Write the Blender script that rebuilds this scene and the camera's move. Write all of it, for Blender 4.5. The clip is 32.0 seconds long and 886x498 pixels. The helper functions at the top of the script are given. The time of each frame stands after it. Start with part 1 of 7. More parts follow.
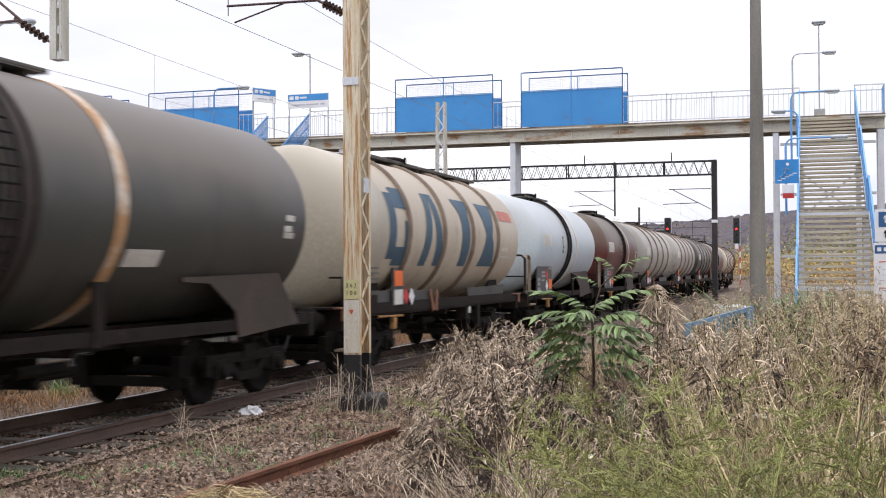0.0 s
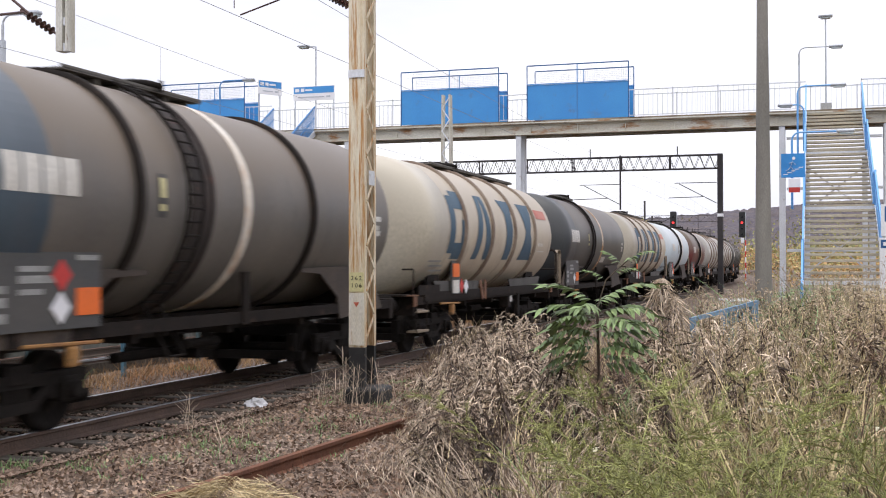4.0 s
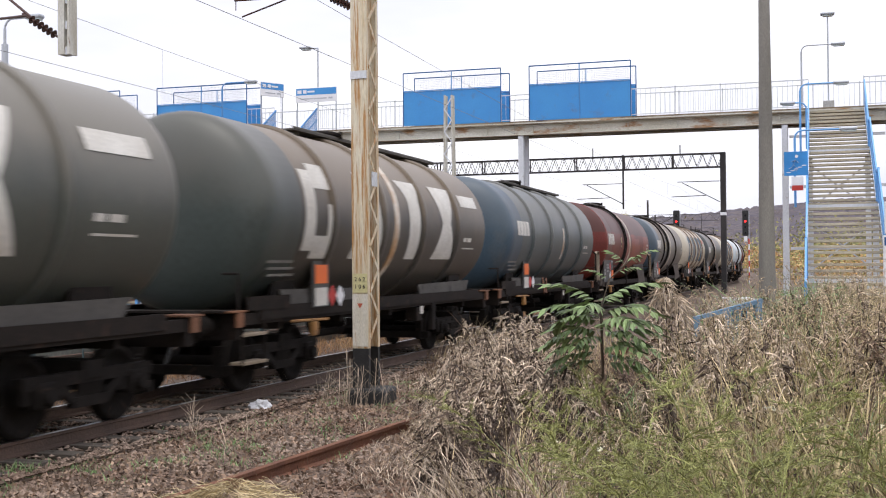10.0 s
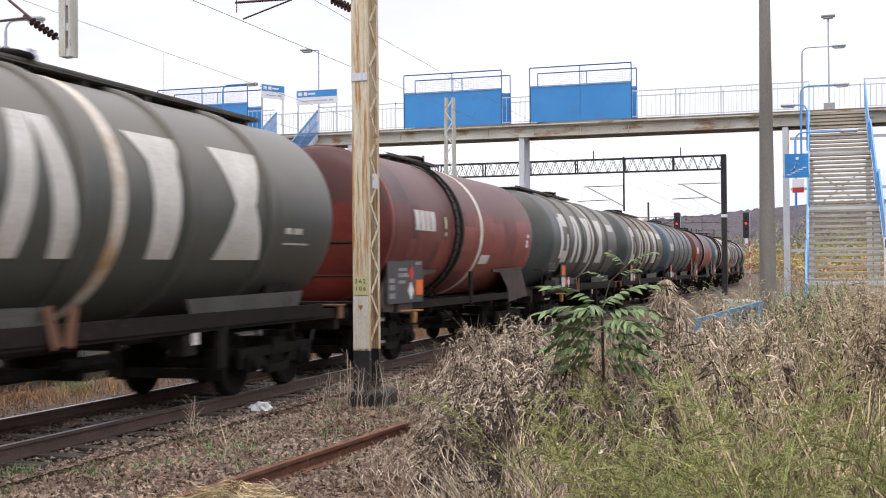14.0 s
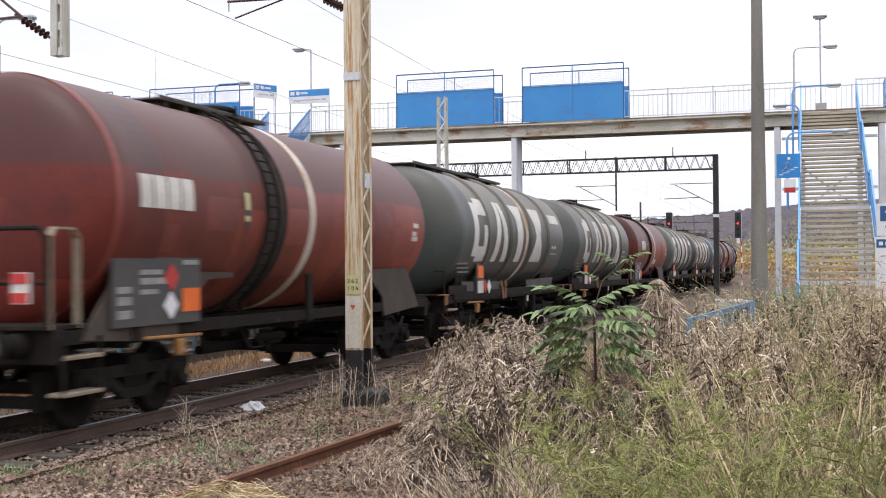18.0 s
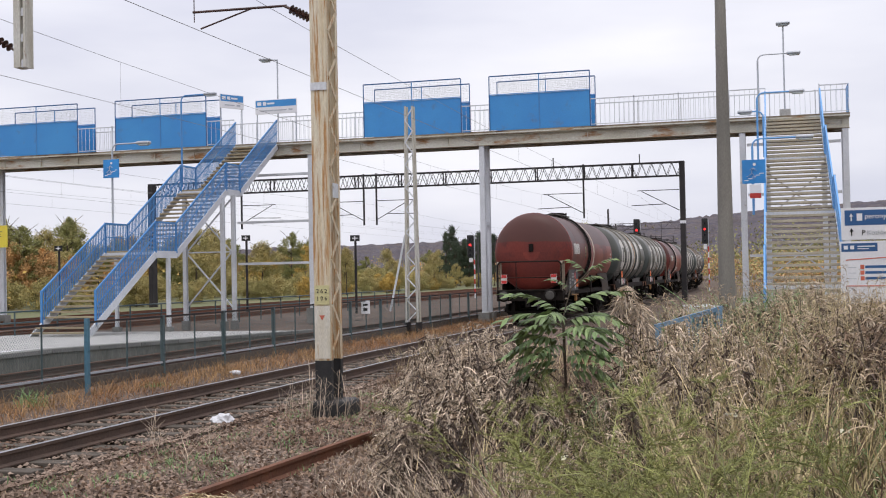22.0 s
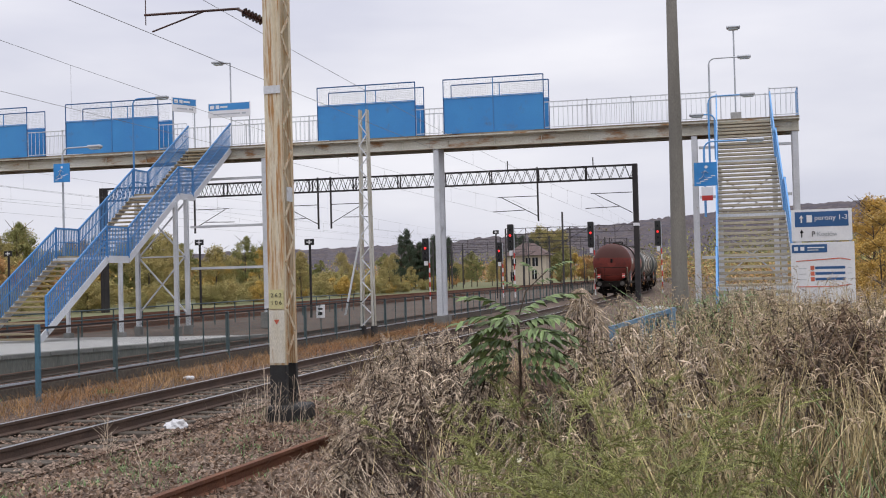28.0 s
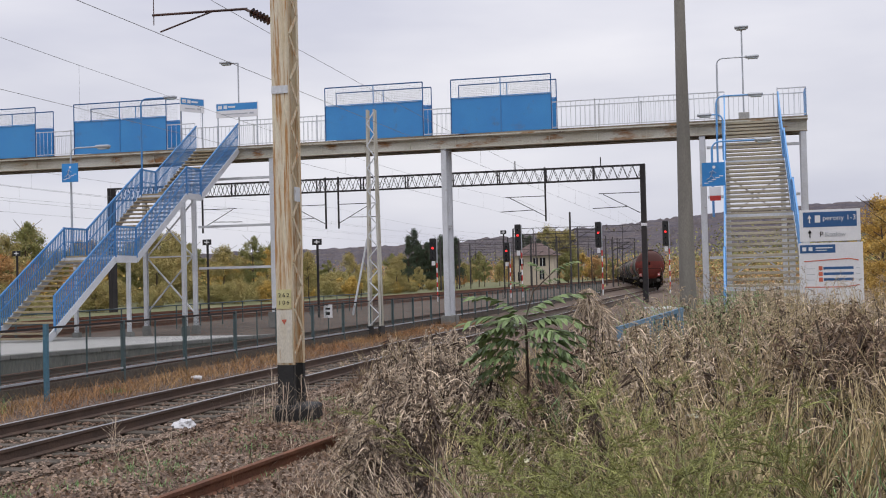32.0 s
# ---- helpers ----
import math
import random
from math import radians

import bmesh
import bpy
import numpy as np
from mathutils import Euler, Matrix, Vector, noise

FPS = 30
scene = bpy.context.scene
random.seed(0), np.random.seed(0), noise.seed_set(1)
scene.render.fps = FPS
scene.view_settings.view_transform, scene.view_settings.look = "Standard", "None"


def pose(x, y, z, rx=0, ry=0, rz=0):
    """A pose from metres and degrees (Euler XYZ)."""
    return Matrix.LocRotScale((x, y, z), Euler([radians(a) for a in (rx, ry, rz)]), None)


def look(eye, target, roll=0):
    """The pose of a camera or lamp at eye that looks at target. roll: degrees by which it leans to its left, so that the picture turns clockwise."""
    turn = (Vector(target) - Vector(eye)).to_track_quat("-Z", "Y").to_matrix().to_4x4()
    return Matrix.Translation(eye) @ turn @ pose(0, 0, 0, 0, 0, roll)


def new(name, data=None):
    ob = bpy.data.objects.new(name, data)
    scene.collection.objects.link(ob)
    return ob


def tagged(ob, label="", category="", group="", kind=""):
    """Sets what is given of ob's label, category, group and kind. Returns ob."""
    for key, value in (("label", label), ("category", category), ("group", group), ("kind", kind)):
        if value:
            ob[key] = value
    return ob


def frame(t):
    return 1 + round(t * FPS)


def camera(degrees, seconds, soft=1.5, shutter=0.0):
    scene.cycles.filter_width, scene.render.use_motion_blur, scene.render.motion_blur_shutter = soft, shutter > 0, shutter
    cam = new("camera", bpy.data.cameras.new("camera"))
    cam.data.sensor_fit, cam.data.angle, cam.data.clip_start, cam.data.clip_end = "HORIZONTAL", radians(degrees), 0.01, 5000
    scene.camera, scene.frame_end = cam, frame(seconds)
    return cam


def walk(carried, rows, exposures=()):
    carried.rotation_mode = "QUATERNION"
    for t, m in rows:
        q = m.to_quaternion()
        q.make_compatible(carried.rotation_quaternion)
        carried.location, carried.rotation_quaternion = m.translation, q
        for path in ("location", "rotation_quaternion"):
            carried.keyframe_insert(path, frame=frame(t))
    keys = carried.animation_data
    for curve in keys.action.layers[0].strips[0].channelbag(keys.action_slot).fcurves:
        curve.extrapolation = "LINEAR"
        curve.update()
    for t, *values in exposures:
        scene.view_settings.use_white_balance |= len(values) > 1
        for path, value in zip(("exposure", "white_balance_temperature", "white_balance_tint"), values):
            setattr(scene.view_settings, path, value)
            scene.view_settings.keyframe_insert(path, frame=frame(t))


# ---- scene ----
EYE = 1.847            # camera height above the rail heads
TRACK = -9.03          # centre line of the running track
cam = camera(40.94, 32.0, 1.05, 0.6)
PATH = [
    (0, 17.20, 1.09, -0.29), (0.5, 17.15, 1.08, -0.46), (1, 17.15, 1.12, -0.41), (1.5, 17.23, 0.96, -0.39), (2, 17.24, 1.02, -0.18),
    (2.5, 17.28, 0.86, -0.18), (3, 17.46, 0.93, -0.22), (3.5, 17.47, 0.86, -0.14), (5.5, 17.44, 0.54, -0.05), (6, 17.51, 0.56, -0.10),
    (6.5, 17.54, 0.59, -0.23), (7, 17.53, 0.57, -0.15), (7.5, 17.47, 0.48, -0.29), (8, 17.49, 0.58, -0.18), (8.5, 17.58, 0.56, -0.20),
    (9, 17.70, 0.72, -0.21), (9.5, 17.66, 0.70, -0.31), (10, 17.61, 0.78, -0.48), (10.5, 17.51, 0.74, -0.32), (11, 17.67, 0.78, -0.39),
    (11.5, 17.69, 0.79, -0.44), (12, 17.64, 0.78, -0.45), (12.5, 17.58, 0.85, -0.42), (13, 17.57, 0.77, -0.41), (13.5, 17.57, 0.80, -0.42),
    (14, 17.64, 0.88, -0.47), (14.5, 17.68, 0.89, -0.47), (16.5, 17.63, 1.07, -0.58), (17, 17.61, 0.89, -0.48), (17.5, 17.50, 0.76, -0.38),
    (18, 17.27, 0.86, -0.43), (18.5, 17.03, 0.99, -0.50), (19, 17.10, 1.08, -0.66), (19.5, 16.88, 1.17, -0.87), (20, 16.69, 1.24, -1.10),
    (20.5, 16.23, 1.25, -1.17), (21, 15.98, 1.33, -1.14), (21.5, 15.98, 1.31, -1.04), (22, 15.76, 1.27, -1.11), (22.5, 15.31, 1.49, -1.29),
    (23, 15.02, 1.60, -1.34), (23.5, 14.82, 1.61, -1.35), (24, 14.70, 1.39, -1.52), (24.5, 14.32, 1.42, -1.60), (25, 13.92, 1.50, -1.69),
    (25.5, 13.79, 1.52, -1.66), (27.5, 13.82, 1.36, -1.42), (28, 13.58, 1.38, -1.45), (28.5, 13.57, 1.35, -1.38), (29, 13.64, 1.42, -1.45),
    (29.5, 13.78, 1.33, -1.53), (30, 13.80, 1.17, -1.48), (30.5, 13.78, 1.17, -1.44), (31, 13.68, 0.99, -1.55), (31.5, 13.94, 1.13, -1.41),
    (32, 13.94, 1.39, -1.40),
]
walk(cam, [(t, pose(0, 0, EYE, 90 + up, 0, left) @ pose(0, 0, 0, 0, 0, roll)) for t, left, up, roll in PATH],
     [(0, 0.49), (5.5, 0.54), (9, 0.51), (17.5, 0.51), (18.5, 0.51), (20, 0.47), (21, 0.32), (22, 0.16), (23, 0.09), (25, 0.02), (28, 0.04), (32, -0.05)])

# ---- light: an overcast afternoon ----
world = bpy.data.worlds.new("world")
scene.world = world
world.use_nodes = True
wn, wl = world.node_tree.nodes, world.node_tree.links
for n in list(wn):
    wn.remove(n)
w_out, w_bg = wn.new("ShaderNodeOutputWorld"), wn.new("ShaderNodeBackground")
w_sky = wn.new("ShaderNodeTexSky")
w_sky.sky_type, w_sky.sun_disc = "NISHITA", False
w_sky.sun_elevation, w_sky.sun_rotation = radians(69), radians(168)
w_co, w_map, w_noise, w_ramp, w_mix = (wn.new("ShaderNodeTexCoord"), wn.new("ShaderNodeMapping"), wn.new("ShaderNodeTexNoise"),
                                       wn.new("ShaderNodeValToRGB"), wn.new("ShaderNodeMixRGB"))
w_map.inputs["Scale"].default_value = (1.2, 1.2, 4.5)
w_noise.inputs["Scale"].default_value, w_noise.inputs["Detail"].default_value = 1.7, 5
w_ramp.color_ramp.elements[0].position, w_ramp.color_ramp.elements[0].color = 0.34, (5.75, 5.8, 6.8, 1)
w_ramp.color_ramp.elements[1].position, w_ramp.color_ramp.elements[1].color = 0.72, (8.8, 8.65, 9.05, 1)
w_mix.inputs[0].default_value = 0.93
wl.new(w_co.outputs["Generated"], w_map.inputs[0])
wl.new(w_map.outputs[0], w_noise.inputs["Vector"])
wl.new(w_noise.outputs["Fac"], w_ramp.inputs[0])
wl.new(w_sky.outputs[0], w_mix.inputs[1])
wl.new(w_ramp.outputs[0], w_mix.inputs[2])
w_sep, w_lift, w_mul = wn.new("ShaderNodeSeparateXYZ"), wn.new("ShaderNodeMapRange"), wn.new("ShaderNodeVectorMath")
w_lift.inputs[1].default_value, w_lift.inputs[2].default_value = 0.15, 1.0      # an overcast sky is brighter overhead
w_lift.inputs[3].default_value, w_lift.inputs[4].default_value = 1.0, 1.6
w_mul.operation = "SCALE"
wl.new(w_co.outputs["Generated"], w_sep.inputs[0])
wl.new(w_sep.outputs["Z"], w_lift.inputs[0])
wl.new(w_mix.outputs[0], w_mul.inputs[0])
wl.new(w_lift.outputs[0], w_mul.inputs["Scale"])
wl.new(w_mul.outputs[0], w_bg.inputs["Color"])
w_bg.inputs["Strength"].default_value = 0.11
wl.new(w_bg.outputs[0], w_out.inputs[0])
sun = new("sun", bpy.data.lights.new("sun", "SUN"))
sun.data.energy, sun.data.angle, sun.data.color = 1.0, radians(30), (1.0, 0.96, 0.9)
sun.matrix_world = look((3, -14, 38), (0, 0, 0))


# ---- materials ----
def ramp(nodes, stops):
    r = nodes.new("ShaderNodeValToRGB")
    while len(r.color_ramp.elements) < len(stops):
        r.color_ramp.elements.new(0.5)
    for e, (p, c) in zip(r.color_ramp.elements, stops):
        e.position, e.color = p, (*c, 1) if len(c) == 3 else c
    return r


def paint(name, base, other=None, rough=0.6, metal=0.0, s1=1.5, s2=25.0, stain=None, amount=0.5, stretch=(1, 1, 1), bump=0.15, fine=0.25, island=False, s3=None):
    """A surface with broad variation from base to other, fine grain, and stains of a third colour."""
    m = bpy.data.materials.new(name)
    m.use_nodes = True
    n, l = m.node_tree.nodes, m.node_tree.links
    b = n["Principled BSDF"]
    co, info, off, add = n.new("ShaderNodeTexCoord"), n.new("ShaderNodeObjectInfo"), n.new("ShaderNodeVectorMath"), n.new("ShaderNodeVectorMath")
    mp = n.new("ShaderNodeMapping")
    mp.inputs["Scale"].default_value = stretch
    off.operation, add.operation = "SCALE", "ADD"
    off.inputs[0].default_value = (13.7, 7.3, 9.1)
    l.new(info.outputs["Random"], off.inputs["Scale"])
    l.new(co.outputs["Object"], add.inputs[0])
    l.new(off.outputs[0], add.inputs[1])
    l.new(add.outputs[0], mp.inputs[0])
    n1, n2 = n.new("ShaderNodeTexNoise"), n.new("ShaderNodeTexNoise")
    n1.inputs["Scale"].default_value, n1.inputs["Detail"].default_value = s1, 5
    n2.inputs["Scale"].default_value, n2.inputs["Detail"].default_value = s2, 4
    l.new(mp.outputs[0], n1.inputs["Vector"])
    l.new(mp.outputs[0], n2.inputs["Vector"])
    other = other or tuple(c * 0.75 for c in base)
    r1 = ramp(n, [(0.35, base), (0.65, other)])
    l.new(n1.outputs["Fac"], r1.inputs[0])
    colour = r1.outputs[0]
    if island:
        geo, hsv = n.new("ShaderNodeNewGeometry"), n.new("ShaderNodeHueSaturation")
        mr = n.new("ShaderNodeMapRange")
        mr.inputs[3].default_value, mr.inputs[4].default_value = (0.42, 1.62) if island is True else island
        l.new(geo.outputs["Random Per Island"], mr.inputs[0])
        l.new(mr.outputs[0], hsv.inputs["Value"])
        l.new(colour, hsv.inputs["Color"])
        colour = hsv.outputs[0]
    if stain:
        n3 = n.new("ShaderNodeTexNoise")
        n3.inputs["Scale"].default_value, n3.inputs["Detail"].default_value, n3.inputs["Roughness"].default_value = s3 or s1 * 2.3, 8, 0.65
        l.new(mp.outputs[0], n3.inputs["Vector"])
        r3 = ramp(n, [(0.75 - amount * 0.5, (0, 0, 0)), (0.87 - amount * 0.5, (1, 1, 1))])
        l.new(n3.outputs["Fac"], r3.inputs[0])
        mx = n.new("ShaderNodeMixRGB")
        mx.inputs[2].default_value = (*stain, 1)
        l.new(r3.outputs[0], mx.inputs[0])
        l.new(colour, mx.inputs[1])
        colour = mx.outputs[0]
    if fine:
        r2 = ramp(n, [(0.3, (1 - fine,) * 3), (0.7, (1 + fine * 0.4,) * 3)])
        l.new(n2.outputs["Fac"], r2.inputs[0])
        mu = n.new("ShaderNodeMixRGB")
        mu.blend_type, mu.inputs[0].default_value = "MULTIPLY", 1
        l.new(colour, mu.inputs[1])
        l.new(r2.outputs[0], mu.inputs[2])
        colour = mu.outputs[0]
    l.new(colour, b.inputs["Base Color"])
    b.inputs["Roughness"].default_value, b.inputs["Metallic"].default_value = rough, metal
    if bump:
        bp = n.new("ShaderNodeBump")
        bp.inputs["Strength"].default_value, bp.inputs["Distance"].default_value = bump, 0.02
        l.new(n2.outputs["Fac"], bp.inputs["Height"])
        l.new(bp.outputs[0], b.inputs["Normal"])
    return m


def glow(name, colour, strength):
    m = bpy.data.materials.new(name)
    m.use_nodes = True
    b = m.node_tree.nodes["Principled BSDF"]
    b.inputs["Base Color"].default_value = (*colour, 1)
    b.inputs["Emission Color"].default_value = (*colour, 1)
    b.inputs["Emission Strength"].default_value = strength
    return m


def dull(*names):
    """Grime takes the shine off."""
    for k in names:
        M[k].node_tree.nodes["Principled BSDF"].inputs["Specular IOR Level"].default_value = 0.15


RUST = (0.20, 0.085, 0.035)
M = dict(
    blue=paint("blue_paint", (0.042, 0.25, 0.60), (0.05, 0.28, 0.63), 0.45, s1=0.7, stain=(0.08, 0.2, 0.42), amount=0.35, bump=0.05, fine=0.1),
    rail_blue=paint("rail_blue_paint", (0.06, 0.22, 0.50), (0.075, 0.25, 0.54), 0.45, s1=0.9, bump=0.05, fine=0.15),
    light_blue=paint("light_blue_paint", (0.12, 0.34, 0.68), (0.16, 0.38, 0.7), 0.45, s1=0.9, bump=0.05, fine=0.1),
    navy=paint("navy_sheet", (0.02, 0.09, 0.24), (0.025, 0.1, 0.27), 0.4, fine=0.05, bump=0),
    sign_blue=paint("sign_blue_sheet", (0.03, 0.25, 0.62), None, 0.4, fine=0.05, bump=0),
    white=paint("white_sheet", (0.78, 0.78, 0.8), (0.72, 0.72, 0.75), 0.45, fine=0.06, bump=0),
    white_steel=paint("white_painted_steel", (0.68, 0.70, 0.74), (0.58, 0.60, 0.63), 0.5, s1=1.2, stain=RUST, amount=0.22, fine=0.15),
    grey_steel=paint("galvanised_steel", (0.50, 0.53, 0.57), (0.42, 0.44, 0.47), 0.45, 0.4, fine=0.15),
    girder=paint("weathered_girder_paint", (0.64, 0.63, 0.56), (0.50, 0.46, 0.36), 0.7, s1=0.5, stain=(0.34, 0.17, 0.065), amount=0.42, s3=1.4, stretch=(0.6, 1, 2), fine=0.25),
    deck_edge=paint("rusty_deck_edge", (0.34, 0.30, 0.22), (0.20, 0.15, 0.095), 0.8, s1=0.6, stain=(0.09, 0.055, 0.03), amount=0.5, s3=1.1, stretch=(0.7, 1, 2), fine=0.3),
    cream=paint("cream_rusting_paint", (0.74, 0.68, 0.54), (0.64, 0.52, 0.34), 0.7, s1=1.6, s2=30, stain=(0.46, 0.24, 0.085), amount=0.52, s3=2.6, stretch=(9, 9, 0.5), fine=0.25),
    faded_white=paint("faded_white_field", (0.70, 0.67, 0.60), (0.63, 0.58, 0.47), 0.7, s1=2, s2=30, stain=(0.5, 0.35, 0.2), amount=0.3, stretch=(4, 4, 0.7)),
    mast_grey=paint("mast_grey_paint", (0.62, 0.61, 0.56), (0.45, 0.42, 0.34), 0.7, s1=1.6, stain=RUST, amount=0.3, stretch=(4, 4, 0.8)),
    black=paint("black_tar_paint", (0.012, 0.012, 0.013), (0.02, 0.02, 0.02), 0.6, s1=6, bump=0.4),
    dark=paint("dark_grimy_steel", (0.012, 0.010, 0.009), (0.018, 0.015, 0.013), 0.9, s1=3, stain=(0.045, 0.028, 0.02), amount=0.3, bump=0.3),
    frame_brown=paint("grimy_brown_frame", (0.024, 0.0185, 0.0155), (0.017, 0.014, 0.0125), 0.85, s1=2, stain=(0.06, 0.037, 0.027), amount=0.33),
    far_steel=paint("far_mast_steel", (0.048, 0.044, 0.046), (0.07, 0.062, 0.06), 0.8, bump=0),
    gantry=paint("dark_gantry_steel", (0.035, 0.033, 0.035), (0.05, 0.045, 0.045), 0.7, bump=0.1),
    concrete=paint("pole_concrete", (0.25, 0.235, 0.21), (0.19, 0.18, 0.16), 0.9, s1=1.2, s2=40, stretch=(3, 3, 0.6), bump=0.3),
    slab=paint("platform_concrete", (0.26, 0.255, 0.24), (0.18, 0.18, 0.165), 0.9, s1=0.9, s2=20, stain=(0.14, 0.14, 0.11), amount=0.3, bump=0.25),
    wall_slab=paint("stained_platform_wall", (0.23, 0.232, 0.205), (0.155, 0.158, 0.135), 0.95, s1=0.9, s2=14, stain=(0.30, 0.29, 0.26), amount=0.3, stretch=(1, 1.6, 0.5), bump=0.4, fine=0.35),
    paving=paint("pale_paving", (0.47, 0.465, 0.445), (0.38, 0.375, 0.355), 0.9, s1=0.5, s2=15, bump=0.15),
    tread=paint("worn_wood_tread", (0.40, 0.34, 0.23), (0.28, 0.22, 0.13), 0.85, s1=2, s2=18, stretch=(0.5, 4, 4), stain=(0.16, 0.11, 0.06), amount=0.3, bump=0.3),
    grey_tread=paint("weathered_grey_tread", (0.50, 0.445, 0.34), (0.38, 0.33, 0.24), 0.85, s1=2, s2=18, stretch=(0.5, 4, 4), bump=0.3),
    rail=paint("running_rail_steel", (0.115, 0.072, 0.052), (0.08, 0.052, 0.039), 0.8, s1=2, s2=30, bump=0.3),
    rail_top=paint("polished_rail_head", (0.42, 0.42, 0.43), (0.3, 0.29, 0.29), 0.35, 0.8, s1=2, stretch=(6, 0.3, 1), bump=0.05),
    old_rail=paint("rusted_rail_steel", (0.20, 0.085, 0.045), (0.14, 0.06, 0.035), 0.9, s1=3, s2=40, bump=0.4),
    sleeper=paint("weathered_sleeper", (0.10, 0.085, 0.07), (0.15, 0.13, 0.11), 0.95, s1=3, s2=20, stretch=(0.4, 5, 5), bump=0.5),
    stone=paint("brown_ballast_stone", (0.15, 0.098, 0.072), (0.30, 0.232, 0.183), 0.95, s1=0.8, s2=30, island=True, bump=0.3),
    fence=paint("grey_green_fence_paint", (0.055, 0.095, 0.10), (0.075, 0.11, 0.115), 0.6, s1=2, stain=RUST, amount=0.2),
    fence_blue=paint("blue_green_fence_paint", (0.07, 0.19, 0.27), (0.08, 0.17, 0.23), 0.6, s1=2),
    wire=paint("dull_wire", (0.26, 0.265, 0.27), (0.2, 0.2, 0.2), 0.6, 0.5, bump=0),
    fence_wire=paint("grey_green_wire", (0.11, 0.155, 0.15), (0.085, 0.12, 0.115), 0.6, 0.2, bump=0),
    mesh_wire=paint("pale_mesh_wire", (0.34, 0.36, 0.37), (0.28, 0.29, 0.3), 0.6, 0.3, bump=0),
    lamp_glass=paint("frosted_lamp_glass", (0.55, 0.62, 0.62), None, 0.3, fine=0.05, bump=0),
    insul=paint("brown_glazed_insulator", (0.06, 0.03, 0.025), (0.1, 0.05, 0.04), 0.25, bump=0),
    yellow=paint("yellow_sheet", (0.75, 0.62, 0.06), (0.7, 0.55, 0.06), 0.5, fine=0.08, bump=0),
    pale_yellow=paint("faded_yellow_plate", (0.62, 0.58, 0.30), (0.56, 0.50, 0.27), 0.6, fine=0.15, bump=0),
    orange=paint("orange_plate", (0.85, 0.17, 0.02), (0.75, 0.14, 0.02), 0.5, fine=0.08, bump=0),
    red=paint("red_sheet", (0.55, 0.03, 0.03), (0.5, 0.04, 0.03), 0.5, fine=0.08, bump=0),
    map_red=paint("map_red_line", (0.62, 0.14, 0.08), None, 0.5, fine=0.05, bump=0),
    signal_red=glow("signal_red_lamp", (1.0, 0.03, 0.03), 2.2),
    plate_grey=paint("dark_grey_data_panel", (0.06, 0.06, 0.06), (0.075, 0.07, 0.065), 0.6, fine=0.15, bump=0),
    mark=paint("faded_white_lettering", (0.70, 0.68, 0.63), (0.58, 0.55, 0.50), 0.6, s1=2, fine=0.2, bump=0),
    ring_white=paint("dirty_white_band", (0.62, 0.54, 0.44), (0.7, 0.66, 0.6), 0.6, s1=1.5, stain=(0.46, 0.26, 0.12), amount=0.5, s3=0.9, fine=0.2, bump=0),
    plastic=paint("white_plastic_bag", (0.66, 0.66, 0.68), None, 0.4, fine=0.05),
    bark=paint("grey_brown_bark", (0.12, 0.09, 0.065), (0.08, 0.06, 0.045), 0.9, s1=4, bump=0.4),
    wall_cream=paint("cream_render", (0.62, 0.55, 0.43), (0.55, 0.48, 0.37), 0.9, s1=0.4, stain=(0.4, 0.36, 0.3), amount=0.25),
    roof=paint("brown_roof_sheet", (0.12, 0.085, 0.08), (0.16, 0.11, 0.10), 0.8),
    window_dark=paint("dark_window_glass", (0.02, 0.022, 0.025), None, 0.15, bump=0, fine=0),
    straw=paint("straw_stems", (0.58, 0.47, 0.275), (0.38, 0.305, 0.165), 0.8, s1=0.4, s2=3, island=True, bump=0),
    brown_weed=paint("brown_dead_weed", (0.16, 0.105, 0.07), (0.29, 0.205, 0.14), 0.85, s1=0.5, s2=3, island=True, bump=0),
    fluff=paint("greyish_seed_fluff", (0.62, 0.51, 0.39), (0.44, 0.35, 0.26), 0.9, s1=0.6, s2=4, island=True, bump=0),
    green_weed=paint("yellow_green_weed", (0.25, 0.235, 0.085), (0.185, 0.195, 0.065), 0.7, s1=0.5, s2=3, island=True, bump=0),
    bright_weed=paint("feathery_weed", (0.30, 0.305, 0.105), (0.23, 0.245, 0.08), 0.7, s1=0.9, s2=3, island=True, bump=0),
    sap_leaf=paint("sapling_leaf", (0.125, 0.185, 0.07), (0.175, 0.235, 0.092), 0.5, s1=4, s2=20, island=True, bump=0),
    flower=paint("cream_flower", (0.66, 0.64, 0.48), (0.6, 0.58, 0.42), 0.8, island=True, bump=0),
    dusty_blue=paint("dusty_blue_paint", (0.13, 0.24, 0.36), (0.17, 0.27, 0.37), 0.6, s1=2, bump=0.05),
    leaf=paint("fresh_green_leaf", (0.17, 0.30, 0.11), (0.22, 0.35, 0.13), 0.45, s1=4, s2=20, island=True, bump=0),
    # dark dead weed, deepened to give the shade between stems as well
    dark_weed=paint("dark_weed_and_gap_shade", (0.055, 0.038, 0.029), (0.105, 0.073, 0.054), 0.9, s1=0.6, s2=4, island=True, bump=0),
    grass_head=paint("tan_grass_heads", (0.47, 0.365, 0.245), (0.34, 0.255, 0.17), 0.9, s1=0.6, s2=4, island=True, bump=0),
    litter=paint("dry_leaf_litter", (0.19, 0.125, 0.085), (0.32, 0.225, 0.155), 0.9, s1=0.6, s2=4, island=True, bump=0),
    rust_grass=paint("russet_dry_grass", (0.33, 0.165, 0.072), (0.40, 0.255, 0.12), 0.9, s1=0.4, s2=3, island=True, bump=0),
)
